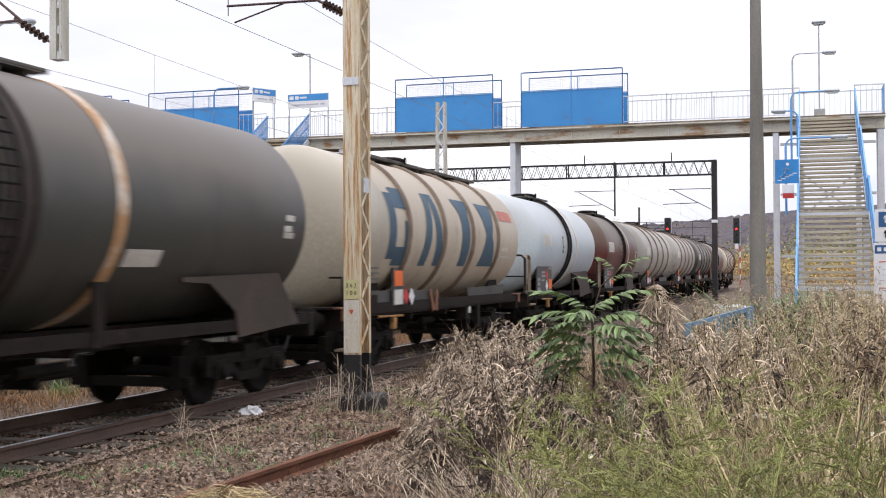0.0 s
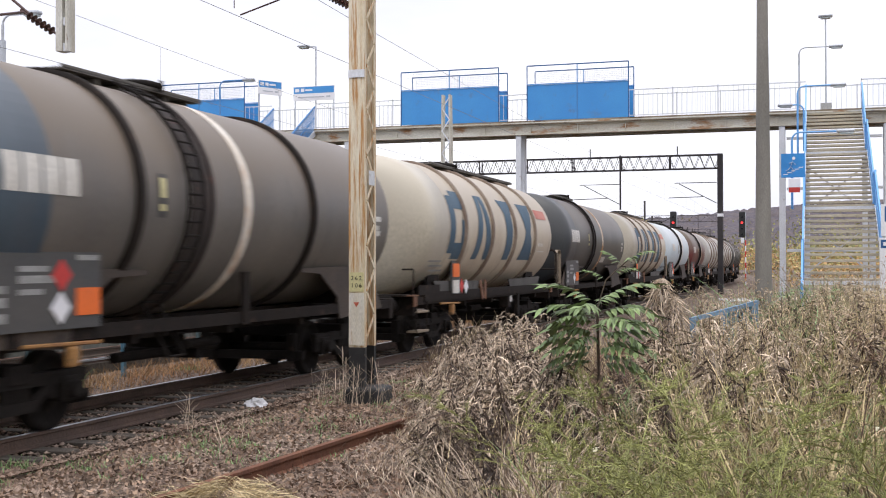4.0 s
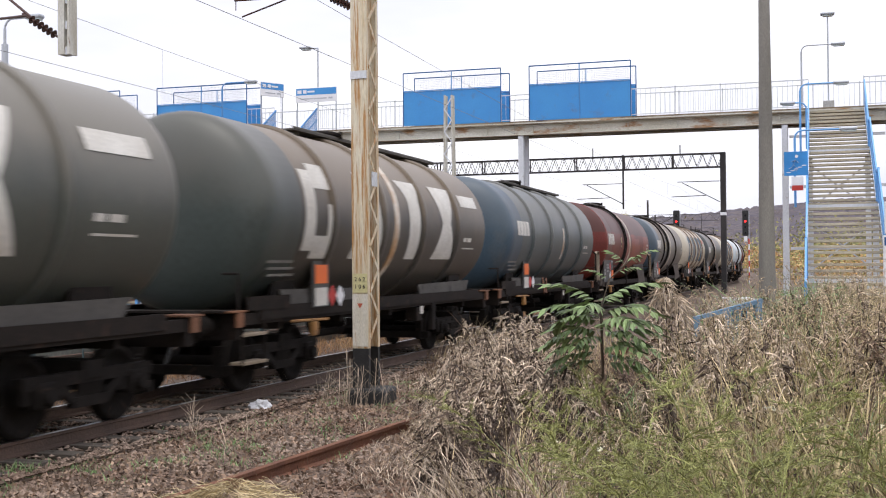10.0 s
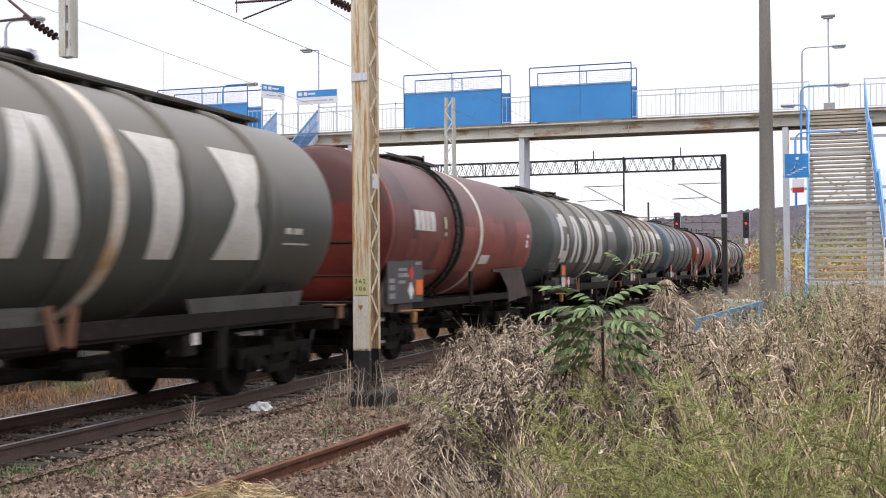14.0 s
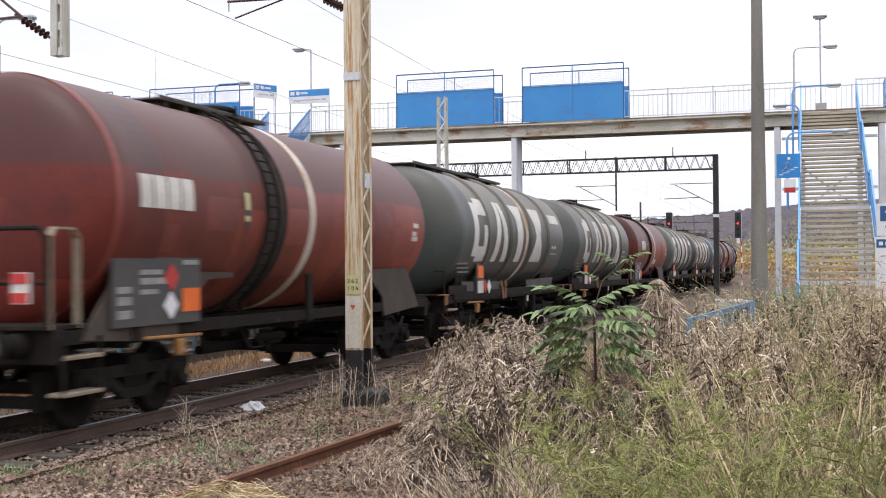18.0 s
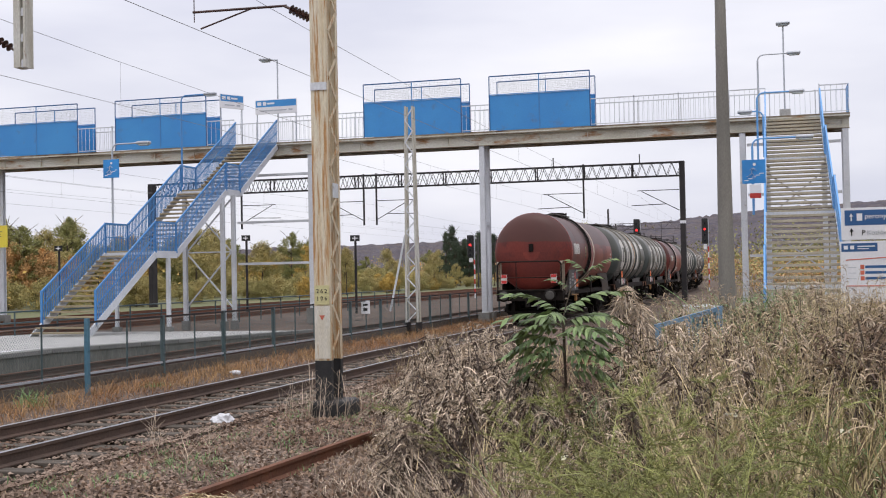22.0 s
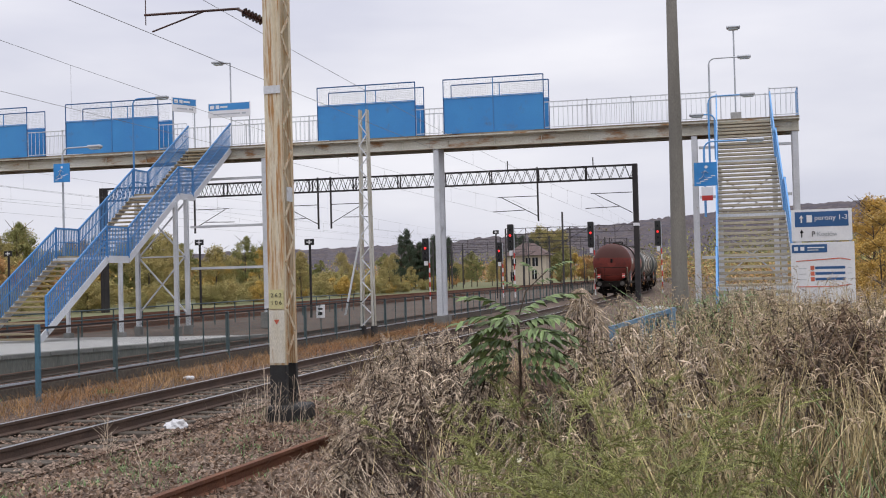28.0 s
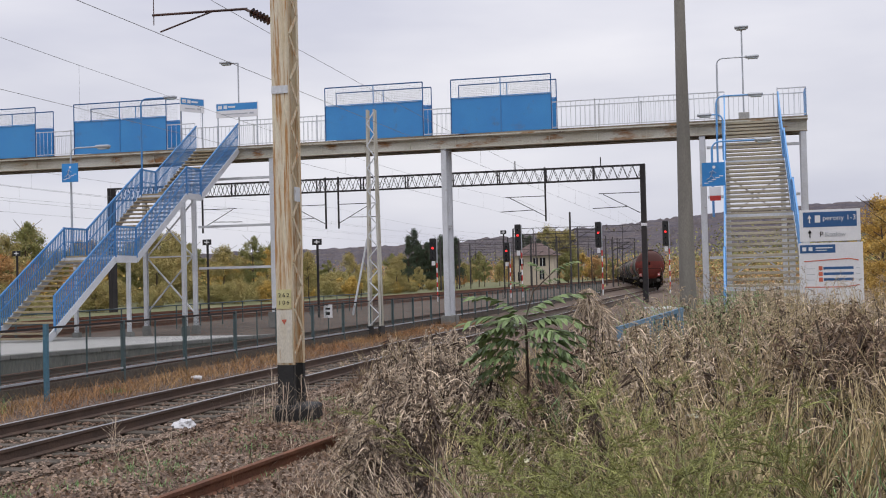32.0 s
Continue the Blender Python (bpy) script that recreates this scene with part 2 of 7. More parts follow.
dull("dark", "frame_brown", "sleeper", "stone", "gantry")
for key, a, b in (("crown_green", (0.25, 0.26, 0.095), (0.33, 0.31, 0.11)), ("crown_gold", (0.62, 0.42, 0.10), (0.54, 0.39, 0.12)), ("crown_bright_gold", (0.66, 0.43, 0.10), (0.55, 0.38, 0.11)), ("crown_rust", (0.60, 0.34, 0.13), (0.50, 0.32, 0.14)),
                  ("crown_olive", (0.38, 0.34, 0.13), (0.45, 0.36, 0.14)), ("crown_dark", (0.065, 0.092, 0.055), (0.085, 0.112, 0.065))):
    M[key] = paint(key + "_foliage", a, b, 0.8, s1=0.3, s2=2, island=(0.72, 1.28), bump=0)


# ---- mesh helpers ----
def mesh_of(bm, name, material, smooth=False):
    me = bpy.data.meshes.new(name)
    bm.to_mesh(me)
    bm.free()
    me.materials.append(material)
    if smooth:
        me.shade_smooth()
    return me


def part(name, bm, material, parent=None, label="", smooth=False):
    me = bm if isinstance(bm, bpy.types.Mesh) else mesh_of(bm, name, material, smooth)
    ob = new(name, me)
    ob.parent = parent
    if label:
        ob["label"] = label
    return ob


def place(name, me, parent, at, turn=None):
    """An object on a shared mesh, under its thing."""
    ob = new(name, me)
    ob.parent = parent
    ob.location = at
    if turn:
        ob.rotation_euler = turn
    return ob


def thing(name, label, category, group="", kind="", at=(0, 0, 0)):
    ob = new(name)
    ob.location = at
    return tagged(ob, label, category, group, kind)


def raw(name, verts, faces, material, smooth=False):
    me = bpy.data.meshes.new(name)
    me.from_pydata(verts, [], faces)
    me.materials.append(material)
    if smooth:
        me.shade_smooth()
    return me


def box(bm, x0, x1, y0, y1, z0, z1, bevel=0.0):
    v = bmesh.ops.create_cube(bm, size=1, matrix=Matrix.Translation(((x0 + x1) / 2, (y0 + y1) / 2, (z0 + z1) / 2)) @ Matrix.Diagonal((x1 - x0, y1 - y0, z1 - z0, 1)))["verts"]
    if bevel:
        es = list({e for q in v for e in q.link_edges})
        bmesh.ops.bevel(bm, geom=es, offset=bevel, segments=2, affect="EDGES", profile=0.5)
    return bm


def boxed(*spans, bevel=0.0):
    bm = bmesh.new()
    for s in spans:
        box(bm, *s, bevel=bevel)
    return bm


def rod(bm, a, b, r, r2=None, n=8, caps=True):
    a, b = Vector(a), Vector(b)
    d = b - a
    m = Matrix.Translation((a + b) / 2) @ d.to_track_quat("Z", "Y").to_matrix().to_4x4()
    bmesh.ops.create_cone(bm, cap_ends=caps, segments=n, radius1=r, radius2=r if r2 is None else r2, depth=d.length, matrix=m)
    return bm


def prism(profile, a, b, axis="z"):
    """A closed outline (two coordinates) drawn out from a to b along an axis, as one solid piece."""
    bm = bmesh.new()
    def at(p, c):
        return (p[0], p[1], c) if axis == "z" else ((c, p[0], p[1]) if axis == "x" else (p[0], c, p[1]))
    va, vb = [bm.verts.new(at(p, a)) for p in profile], [bm.verts.new(at(p, b)) for p in profile]
    n = len(profile)
    bm.faces.new(va), bm.faces.new(vb)
    for i in range(n):
        bm.faces.new((va[i], va[(i + 1) % n], vb[(i + 1) % n], vb[i]))
    bmesh.ops.recalc_face_normals(bm, faces=bm.faces)
    return bm


def h_profile(cx, cy, w, d, t):
    """The outline of an H-section, w across its flanges, d between them."""
    a, b, c = w / 2, d / 2, t / 2
    return [(cx + x, cy + y) for x, y in ((-a, -b), (a, -b), (a, -b + t), (c, -b + t), (c, b - t), (a, b - t), (a, b), (-a, b), (-a, b - t), (-c, b - t), (-c, -b + t), (-a, -b + t))]


def rods(*ends, r=0.02, n=6):
    bm = bmesh.new()
    for a, b in ends:
        rod(bm, a, b, r, n=n)
    return bm


def beam(bm, a, b, w, h, up=(0, 0, 1)):
    """A square bar from a to b, w across and h along up."""
    a, b, up = Vector(a), Vector(b), Vector(up)
    d = (b - a).normalized()
    s = d.cross(up).normalized()
    u = s.cross(d)
    vs = [bm.verts.new(p + s * i * w / 2 + u * j * h / 2) for p in (a, b) for i, j in ((-1, -1), (1, -1), (1, 1), (-1, 1))]
    for f in ((0, 1, 2, 3), (7, 6, 5, 4), (0, 4, 5, 1), (1, 5, 6, 2), (2, 6, 7, 3), (3, 7, 4, 0)):
        bm.faces.new([vs[i] for i in f])
    return bm


def beams(*ends, w=0.05, h=0.05, up=(0, 0, 1)):
    bm = bmesh.new()
    for a, b in ends:
        beam(bm, a, b, w, h, up)
    bmesh.ops.recalc_face_normals(bm, faces=bm.faces)
    return bm


def lathe(profile, n=32, axis="y"):
    """A closed shell turned about an axis from (along, radius) pairs."""
    bm = bmesh.new()
    rings = []
    for a, r in profile:
        rings.append([bm.verts.new((r * math.cos(i * math.tau / n), a, r * math.sin(i * math.tau / n)) if axis == "y" else
                                   ((r * math.cos(i * math.tau / n), r * math.sin(i * math.tau / n), a) if axis == "z" else (a, r * math.cos(i * math.tau / n), r * math.sin(i * math.tau / n)))) for i in range(n)])
    for p, q in zip(rings, rings[1:]):
        for i in range(n):
            bm.faces.new((p[i], p[(i + 1) % n], q[(i + 1) % n], q[i]))
    bm.faces.new(rings[0]), bm.faces.new(rings[-1])
    bmesh.ops.recalc_face_normals(bm, faces=bm.faces)
    return bm


def text_mesh(words, size, material, spread=1.0):
    cu = bpy.data.curves.new("writing", "FONT")
    cu.space_character = spread
    cu.body, cu.size, cu.extrude, cu.align_x, cu.align_y = words, size, 0.002, "CENTER", "CENTER"
    ob = bpy.data.objects.new("writing", cu)
    scene.collection.objects.link(ob)
    me = bpy.data.meshes.new_from_object(ob.evaluated_get(bpy.context.evaluated_depsgraph_get()))
    bpy.data.objects.remove(ob)
    me.materials.clear()
    me.materials.append(material)
    return me


# ---- ground ----
def smooth(a, b, v):
    u = np.clip((v - a) / (b - a), 0, 1)
    return u * u * (3 - 2 * u)


def ground_z(x, y):
    """The lie of the land: level by the tracks, a low bank where the weeds grow."""
    bank = smooth(-3.4, 1.2, x) * (1 - smooth(45, 70, y)) * 0.5
    return -0.24 + bank + 0.03 * np.sin(x * 1.7 + y * 0.6) * np.cos(y * 0.9 - x * 0.4) * (np.abs(x - TRACK) > 2.2)


gx = np.concatenate([np.linspace(-2500, -120, 14), np.linspace(-100, -32, 12), np.linspace(-30, 12, 106), np.linspace(16, 100, 12), np.linspace(130, 2500, 14)])
gy = np.concatenate([np.linspace(-300, -20, 8), np.linspace(-15, 5, 8), np.linspace(6, 60, 120), np.linspace(64, 200, 20), np.linspace(240, 4000, 20)])
GX, GY = np.meshgrid(gx, gy)
GZ = ground_z(GX, GY)
nx = len(gx)
ground_mat = paint("trackside_ground", (0.112, 0.074, 0.053), (0.16, 0.114, 0.083), 0.95, s1=0.35, s2=14, stain=(0.085, 0.085, 0.04), amount=0.30, s3=0.5, bump=0.6, fine=0.5)
gm = raw("ground", np.stack([GX, GY, GZ], -1).reshape(-1, 3).tolist(),
         [(j * nx + i, j * nx + i + 1, (j + 1) * nx + i + 1, (j + 1) * nx + i) for j in range(len(gy) - 1) for i in range(nx - 1)], ground_mat, True)
ground = tagged(new("ground", gm), "brown gravel and dry soil beside the railway tracks", "ground", kind="structure")
meadow_mat = paint("dry_meadow", (0.17, 0.165, 0.075), (0.125, 0.145, 0.058), 0.95, s1=0.08, s2=3, stain=(0.23, 0.15, 0.06), amount=0.4, s3=0.12, bump=0.4, fine=0.35)
meadow = part("meadow", boxed((-900, -42.5, 20, 900, -0.6, -0.18)), meadow_mat)
tagged(meadow, "autumn meadow of dry grass beyond the tracks", "meadow", kind="structure")


CURVE, RADIUS, TURN = 122.0, 190.0, radians(6.34)      # a turnout to the left far down the line


def on_track(s, side=0.0):
    """A point at s metres along the running track, side metres to its right, and the heading there, in radians to the left."""
    a = min(max(0.0, (s - CURVE) / RADIUS), TURN)
    past = max(0.0, s - CURVE - RADIUS * TURN)
    x, y = TRACK - RADIUS + (RADIUS + side) * math.cos(a), min(s, CURVE) + (RADIUS + side) * math.sin(a)
    return x - past * math.sin(a), y + past * math.cos(a), a


def rail_profile(y0, y1, material, top, side=None):
    """One rail along y, head at z = 0, with foot, web and head; with side, it follows the running track."""
    half = [(0.075, -0.17), (0.075, -0.155), (0.012, -0.135), (0.01, -0.05), (0.036, -0.04), (0.036, -0.004)]
    ring = half + [(-x, z) for x, z in reversed(half)]
    bm = bmesh.new()
    n = len(ring)
    cuts = [y0, y1] if side is None else [y0, CURVE] + [CURVE + 3.5 * k for k in range(1, 9)] + [y1]
    rows = []
    for c in cuts:
        if side is None:
            rows.append([bm.verts.new((x, c, z)) for x, z in ring])
        else:
            rows.append([bm.verts.new((on_track(c, side + x)[0] - TRACK, on_track(c, side + x)[1], z)) for x, z in ring])
    for a, b in zip(rows, rows[1:]):
        for i in range(n):
            f = bm.faces.new((a[i], a[(i + 1) % n], b[(i + 1) % n], b[i]))
            f.material_index = 1 if i == 5 else 0
    bm.faces.new(rows[0]), bm.faces.new(rows[-1])
    bmesh.ops.recalc_face_normals(bm, faces=bm.faces)
    me = mesh_of(bm, "rail", material)
    me.materials.append(top)
    return me


def sleeper_mesh():
    bm = boxed((-1.3, 1.3, -0.12, 0.12, -0.26, -0.165), bevel=0.012)
    return mesh_of(bm, "sleeper", M["sleeper"])


SLEEPER = sleeper_mesh()


def track(label, at, y0, y1, material, top, sleepers, turn=0.0):
    t = thing("railway_track", label, "railway track", "railway tracks", "structure", at)
    t.rotation_euler = (0, 0, radians(turn))
    me = rail_profile(y0, y1, material, top)
    for x in (-0.7525, 0.7525):
        if y1 == 601:
            place("rail", rail_profile(y0, y1, material, top, x), t, (0, 0, 0))
        else:
            place("rail", me, t, (x, 0, -0.13 if turn and x > 0 else 0))       # the siding's inner rail is lowered to hide it from the camera's view
    for k in range(sleepers[0], sleepers[1]):
        place("sleeper", SLEEPER, t, (random.uniform(-0.03, 0.03), k * 0.62, random.uniform(-0.02, 0.0)), (0, 0, random.uniform(-0.01, 0.01)))
    return t


track("running track with worn rails on weathered sleepers in gravel", (TRACK, 0, 0), -60, 601, M["rail"], M["rail_top"], (8, 150))
track("second track with dull rails between fence and platform", (-14.55, 0, 0), -60, 600, M["rail"], M["old_rail"], (10, 90))
track("rusty disused siding half buried in weeds", (-4.48, 10, -0.1), -9, 22, M["old_rail"], M["old_rail"], (-8, 20), -3.2)
for x in (-28.2, -33.0, -37.8):
    track("far station track with rusty brown rails", (x, 0, 0.0), -20, 600, M["old_rail"], M["old_rail"], (0, 0))

# ballast stones round the track, and on the path beside it
rng = np.random.default_rng(5)


def stones(name, count, xs, ys, size, label, power=1.0):
    ico = np.array([(1, 0, 0), (-1, 0, 0), (0, 1, 0), (0, -1, 0), (0, 0, 1), (0, 0, -1)], float)
    tri = np.array([(0, 2, 4), (2, 1, 4), (1, 3, 4), (3, 0, 4), (2, 0, 5), (1, 2, 5), (3, 1, 5), (0, 3, 5)])
    x = rng.uniform(*xs, count)
    y = ys[0] + (ys[1] - ys[0]) * rng.uniform(0, 1, count) ** power
    s = size * rng.uniform(0.45, 1.25, (count, 1, 1)) * rng.uniform(0.6, 1.3, (count, 6, 1))
    a = rng.uniform(0, math.tau, count)
    v = ico[None] * s * np.array([1, 1, 0.6])
    c, d = np.cos(a)[:, None], np.sin(a)[:, None]
    v = np.stack([v[..., 0] * c - v[..., 1] * d, v[..., 0] * d + v[..., 1] * c, v[..., 2]], -1)
    z = np.where(np.abs(x - TRACK) < 1.6, -0.19, ground_z(x, y) + 0.005)
    v += np.stack([x, y, z], -1)[:, None]
    f = (tri[None] + 6 * np.arange(count)[:, None, None]).reshape(-1, 3)
    return tagged(new(name, raw(name, v.reshape(-1, 3).tolist(), f.tolist(), M["stone"])), label, "gravel", kind="stuff")


stones("ballast_gravel", 20000, (TRACK - 2.0, TRACK + 2.2), (7, 46), 0.036, "brown railway ballast round the running rails", 1.6)
stones("path_gravel", 36000, (-7.7, -2.8), (7, 30), 0.029, "brown gravel and small stones beside the siding", 1.5)
stones("verge_gravel", 4000, (-12.6, -10.9), (9, 46), 0.028, "loose gravel along the fence", 1.5)

# ---- platform ----
platform = thing("platform", "concrete station platform with a pale paved top", "platform", kind="structure")
RAMP = (24.0, 40.0, -0.05)          # the platform's end slopes down to the ground
part("platform_body", boxed((-26, -16.25, -30, RAMP[0], -0.3, 0.25)), M["wall_slab"], platform)
part("paved_top", boxed((-25.9, -16.5, -30, RAMP[0], 0.252, 0.29)), M["paving"], platform)
part("ramp_body", prism([(RAMP[0], -0.3), (RAMP[1], -0.3), (RAMP[1], RAMP[2] - 0.04), (RAMP[0], 0.25)], -26, -16.25, "x"), M["wall_slab"], platform)
part("ramp_top", prism([(RAMP[0], 0.252), (RAMP[1], RAMP[2] - 0.036), (RAMP[1], RAMP[2]), (RAMP[0], 0.29)], -25.9, -16.5, "x"), M["paving"], platform)
edge = mesh_of(boxed((-0.22, 0.09, -0.98, 0.98, -0.06, 0.05), bevel=0.012), "edge_slab", M["slab"])
for k in range(25):
    y = -9 + k * 2.0
    fall = max(0.0, y - RAMP[0]) * (0.29 - RAMP[2]) / (RAMP[1] - RAMP[0])
    place("edge_slab", edge, platform, (-16.3, y, 0.275 - fall), (-math.atan(0.34 / 16), 0, 0) if fall else None)
part("edge_line", boxed((-17.2, -17.05, -30, RAMP[0], 0.292, 0.296)), M["white"], platform)


# ---- footbridge ----
YB, DECK, WIDE = 50.0, 8.05, 1.5
bridge = thing("footbridge", "steel footbridge over the tracks with rusty girders and pale railings", "footbridge")
for y in (YB + 0.12, YB + WIDE - 0.18):
    bm = prism(h_profile(y, 7.67, 0.22, 0.42, 0.035), -48, 2.87, "x")
    part("girder", bm, M["girder"], bridge)
    part("flange", boxed((-48, 2.88, y - 0.115, y + 0.115, 7.438, 7.458)), M["deck_edge"], bridge, "rusty lower flange")
part("deck_slab", boxed((-48, 2.9, YB - 0.08, YB + WIDE + 0.06, 7.885, DECK)), M["deck_edge"], bridge)
part("kerb_strip", boxed((-48, 2.9, YB - 0.092, YB - 0.08, 7.93, 7.985)), M["girder"], bridge)
stiff = mesh_of(boxed((-0.01, 0.01, -0.10, -0.016, 7.50, 7.84)), "stiffener", M["girder"])
cross = mesh_of(boxed((-0.05, 0.05, 0.24, WIDE - 0.3, 7.60, 7.83)), "cross_beam", M["girder"])
for k in range(25):
    place("stiffener", stiff, bridge, (2.6 - 2.05 * k, YB + 0.12, 0))
    place("cross_beam", cross, bridge, (2.6 - 2.05 * k, YB, 0))


def h_column(x, y, z0, z1, w=0.34, d=0.3):
    return prism(h_profile(x, y, w, d, 0.035), z0, z1)


for x, base in ((-12.3, 0.0), (-20.3, 0.3), (-1.3, 0.2), (2.72, 0.25), (-37.2, 0.1)):
    for y in (YB + 0.15, YB + 0.98):
        part("column", h_column(x, y, base, 7.44 if y < YB + 0.5 else 7.88, 0.23, 0.24), M["white_steel"], bridge)
        part("footing", boxed((x - 0.25, x + 0.25, y - 0.25, y + 0.25, base - 0.5, base + 0.2), bevel=0.02), M["slab"], bridge)
    part("tie_beam", boxed((x - 0.06, x + 0.06, YB + 0.28, YB + 0.85, 4.0, 4.14)), M["white_steel"], bridge)
for xa, xb, zs in ((-24.0, -20.48, (2.55, 4.45, 6.6)), (-1.12, 2.54, (2.4, 4.9, 6.95))):
    for z in zs:
        part("tie_beam", beams(((xa, YB + 0.2, z), (xb, YB + 0.2, z)), w=0.1, h=0.11), M["white_steel"], bridge)

SCREENS = ((-36.75, -32.2), (-30.15, -25.4), (-17.65, -13.15), (-11.88, -7.5))
bar = mesh_of(boxed((-0.008, 0.008, -0.008, 0.008, 0.08, 1.13)), "baluster", M["white_steel"])
post = mesh_of(boxed((-0.025, 0.025, -0.025, 0.025, -0.05, 1.2)), "railing_post", M["white_steel"])
for y in (YB - 0.02, YB + WIDE):
    gaps = list(SCREENS) + ([(-24.0, -21.8), (-0.35, 1.75)] if y < YB + 1 else [])
    edges = sorted([-48.0] + [e for g in gaps for e in g] + [2.86])
    for a, b in zip(edges[::2], edges[1::2]):
        part("handrail", boxed((a, b, y - 0.025, y + 0.025, DECK + 1.13, DECK + 1.17)), M["white_steel"], bridge)
        part("bottom_rail", boxed((a, b, y - 0.015, y + 0.015, DECK + 0.06, DECK + 0.09)), M["white_steel"], bridge)
        n = max(1, int((b - a) / 0.2))
        for k in range(n + 1):
            x = a + (b - a) * k / n
            place("railing_post" if k % 9 == 0 else "baluster", post if k % 9 == 0 else bar, bridge, (x, y, DECK))
part("end_railing", boxed((2.84, 2.88, YB, YB + WIDE - 0.03, DECK + 0.05, DECK + 1.17)), M["blue"], bridge)


def wires(x0, x1, z0, z1, step, r):
    vs, fs = [], []
    n, m = int((x1 - x0) / step), int((z1 - z0) / step)
    spans = [((x0 + (x1 - x0) * k / n, z0), (x0 + (x1 - x0) * k / n, z1)) for k in range(1, n)] + [((x0, z0 + (z1 - z0) * k / m), (x1, z0 + (z1 - z0) * k / m)) for k in range(1, m)]
    for (a, b), (c, d) in spans:
        i = len(vs)
        if a == c:
            vs += [(a - r, 0, b), (a + r, 0, b), (a + r, 0, d), (a - r, 0, d)]
        else:
            vs += [(a, 0.004, b - r), (c, 0.004, b - r), (c, 0.004, b + r), (a, 0.004, b + r)]
        fs.append((i, i + 1, i + 2, i + 3))
    return vs, fs


MESH = wires(0, 4.4, 0, 0.76, 0.075, 0.0022)
mesh_me = raw("wire_mesh", *MESH, M["mesh_wire"])
for a, b in SCREENS:
    for y in (YB - 0.04, YB + WIDE):
        s = thing("safety_screen", "blue sheet-metal safety screen with a mesh top on the footbridge", "safety screen", "safety screens on the footbridge")
        half = (b - a) / 2
        s.location = (a + half, y, DECK)
        for x in (-half / 2, half / 2):
            part("panel", boxed((x - half / 2 + 0.012, x + half / 2 - 0.012, -0.012, 0.012, 0.02, 1.54), bevel=0.004), M["blue"], s)
        for x in (-half, 0, half):
            part("post", boxed((x - 0.022, x + 0.022, -0.034, -0.014, 0, 2.36)), M["navy"] if x else M["rail_blue"], s)
        part("top_rail", boxed((-half, half, -0.034, 0.0, 2.34, 2.39)), M["navy"], s)
        part("middle_rail", boxed((-half, half, -0.045, -0.013, 1.545, 1.58)), M["blue"], s)
        place("wire_mesh", mesh_me, s, (-2.2, -0.02, 1.57))


# ---- stairs ----
def stair(label, x0, x1, flights, tread_mat, rail_mat, thick):
    """A straight stair towards -y. flights: (y, z) of the ends of its flights and landings, from the top."""
    st = thing("stairs", label, "stairs", "stairs of the footbridge")
    w = x1 - x0
    tread = mesh_of(boxed((-w / 2, w / 2, -0.15, 0.15, -thick, 0.0), bevel=0.006), "tread", tread_mat)
    rail_bars, k = [], 0
    bal = mesh_of(boxed((-0.006, 0.006, -0.026, 0.026, -0.05, 1.0)), "baluster", rail_mat)
    for (ya, za), (yb, zb) in zip(flights, flights[1:]):
        level = abs(za - zb) < 0.1
        for x in (x0 - 0.03, x1 + 0.03):
            part("stringer", beams(((x, ya, za - 0.16), (x, yb, zb - 0.16)), w=0.05, h=0.26), M["white_steel"], st)
            part("handrail", beams(((x, ya, za + 1.02), (x, yb, zb + 1.02)), w=0.05, h=0.07), rail_mat, st)
            part("middle_rail", beams(((x, ya, za + 0.52), (x, yb, zb + 0.52)), w=0.03, h=0.04), rail_mat, st)
            n = max(2, int(abs(ya - yb) / 0.105))
            for i in range(n):
                u = (i + 0.5) / n
                place("baluster", bal, st, (x, ya + (yb - ya) * u, za + (zb - za) * u))
            part("newel", boxed((x - 0.035, x + 0.035, yb - 0.035, yb + 0.035, zb - 0.1, zb + 1.06)), rail_mat, st)
        if level:
            part("landing", boxed((x0, x1, yb, ya, za - 0.06, za)), tread_mat, st)
            part("landing_edge", boxed((x0, x1, yb - 0.02, yb + 0.03, za - 0.24, za - 0.065)), M["white_steel"], st)
        else:
            n = int(round((za - zb) / 0.172))
            for i in range(1, n):
                u = i / n
                place("tread", tread, st, ((x0 + x1) / 2, ya + (yb - ya) * u, za + (zb - za) * u))
    return st


LEFT = [(50.0, 8.05), (46.0, 5.62), (44.7, 5.62), (40.4, 2.98), (38.85, 2.98), (34.85, 0.53)]
stair_l = stair("blue steel stairs with worn wooden treads down to the platform", -23.9, -21.9, LEFT, M["tread"], M["rail_blue"], 0.06)
for k in range(3):                                   # the lowest steps run on past the railing
    part("tread", boxed((-23.9, -21.9, 34.45 - 0.26 * k, 34.75 - 0.26 * k, 0.31 - 0.16 * k, 0.37 - 0.16 * k), bevel=0.006), M["tread"], stair_l)
for x in (-23.93, -21.87):
    part("stringer", beams(((x, 34.9, 0.40), (x, 34.05, -0.12)), w=0.05, h=0.26), M["white_steel"], stair_l)
for x, y, z1, w in ((-24.0, 45.1, 5.38, 0.16), (-21.86, 45.3, 5.38, 0.16), (-21.86, 44.3, 5.2, 0.16), (-24.0, 39.7, 2.72, 0.12), (-21.86, 39.75, 2.72, 0.13)):
    part("leg", h_column(x, y, -0.25, z1, w, w), M["white_steel"], stair_l)
    part("leg_foot", boxed((x - 0.14, x + 0.14, y - 0.14, y + 0.14, -0.3, 0.14), bevel=0.02), M["slab"], stair_l)
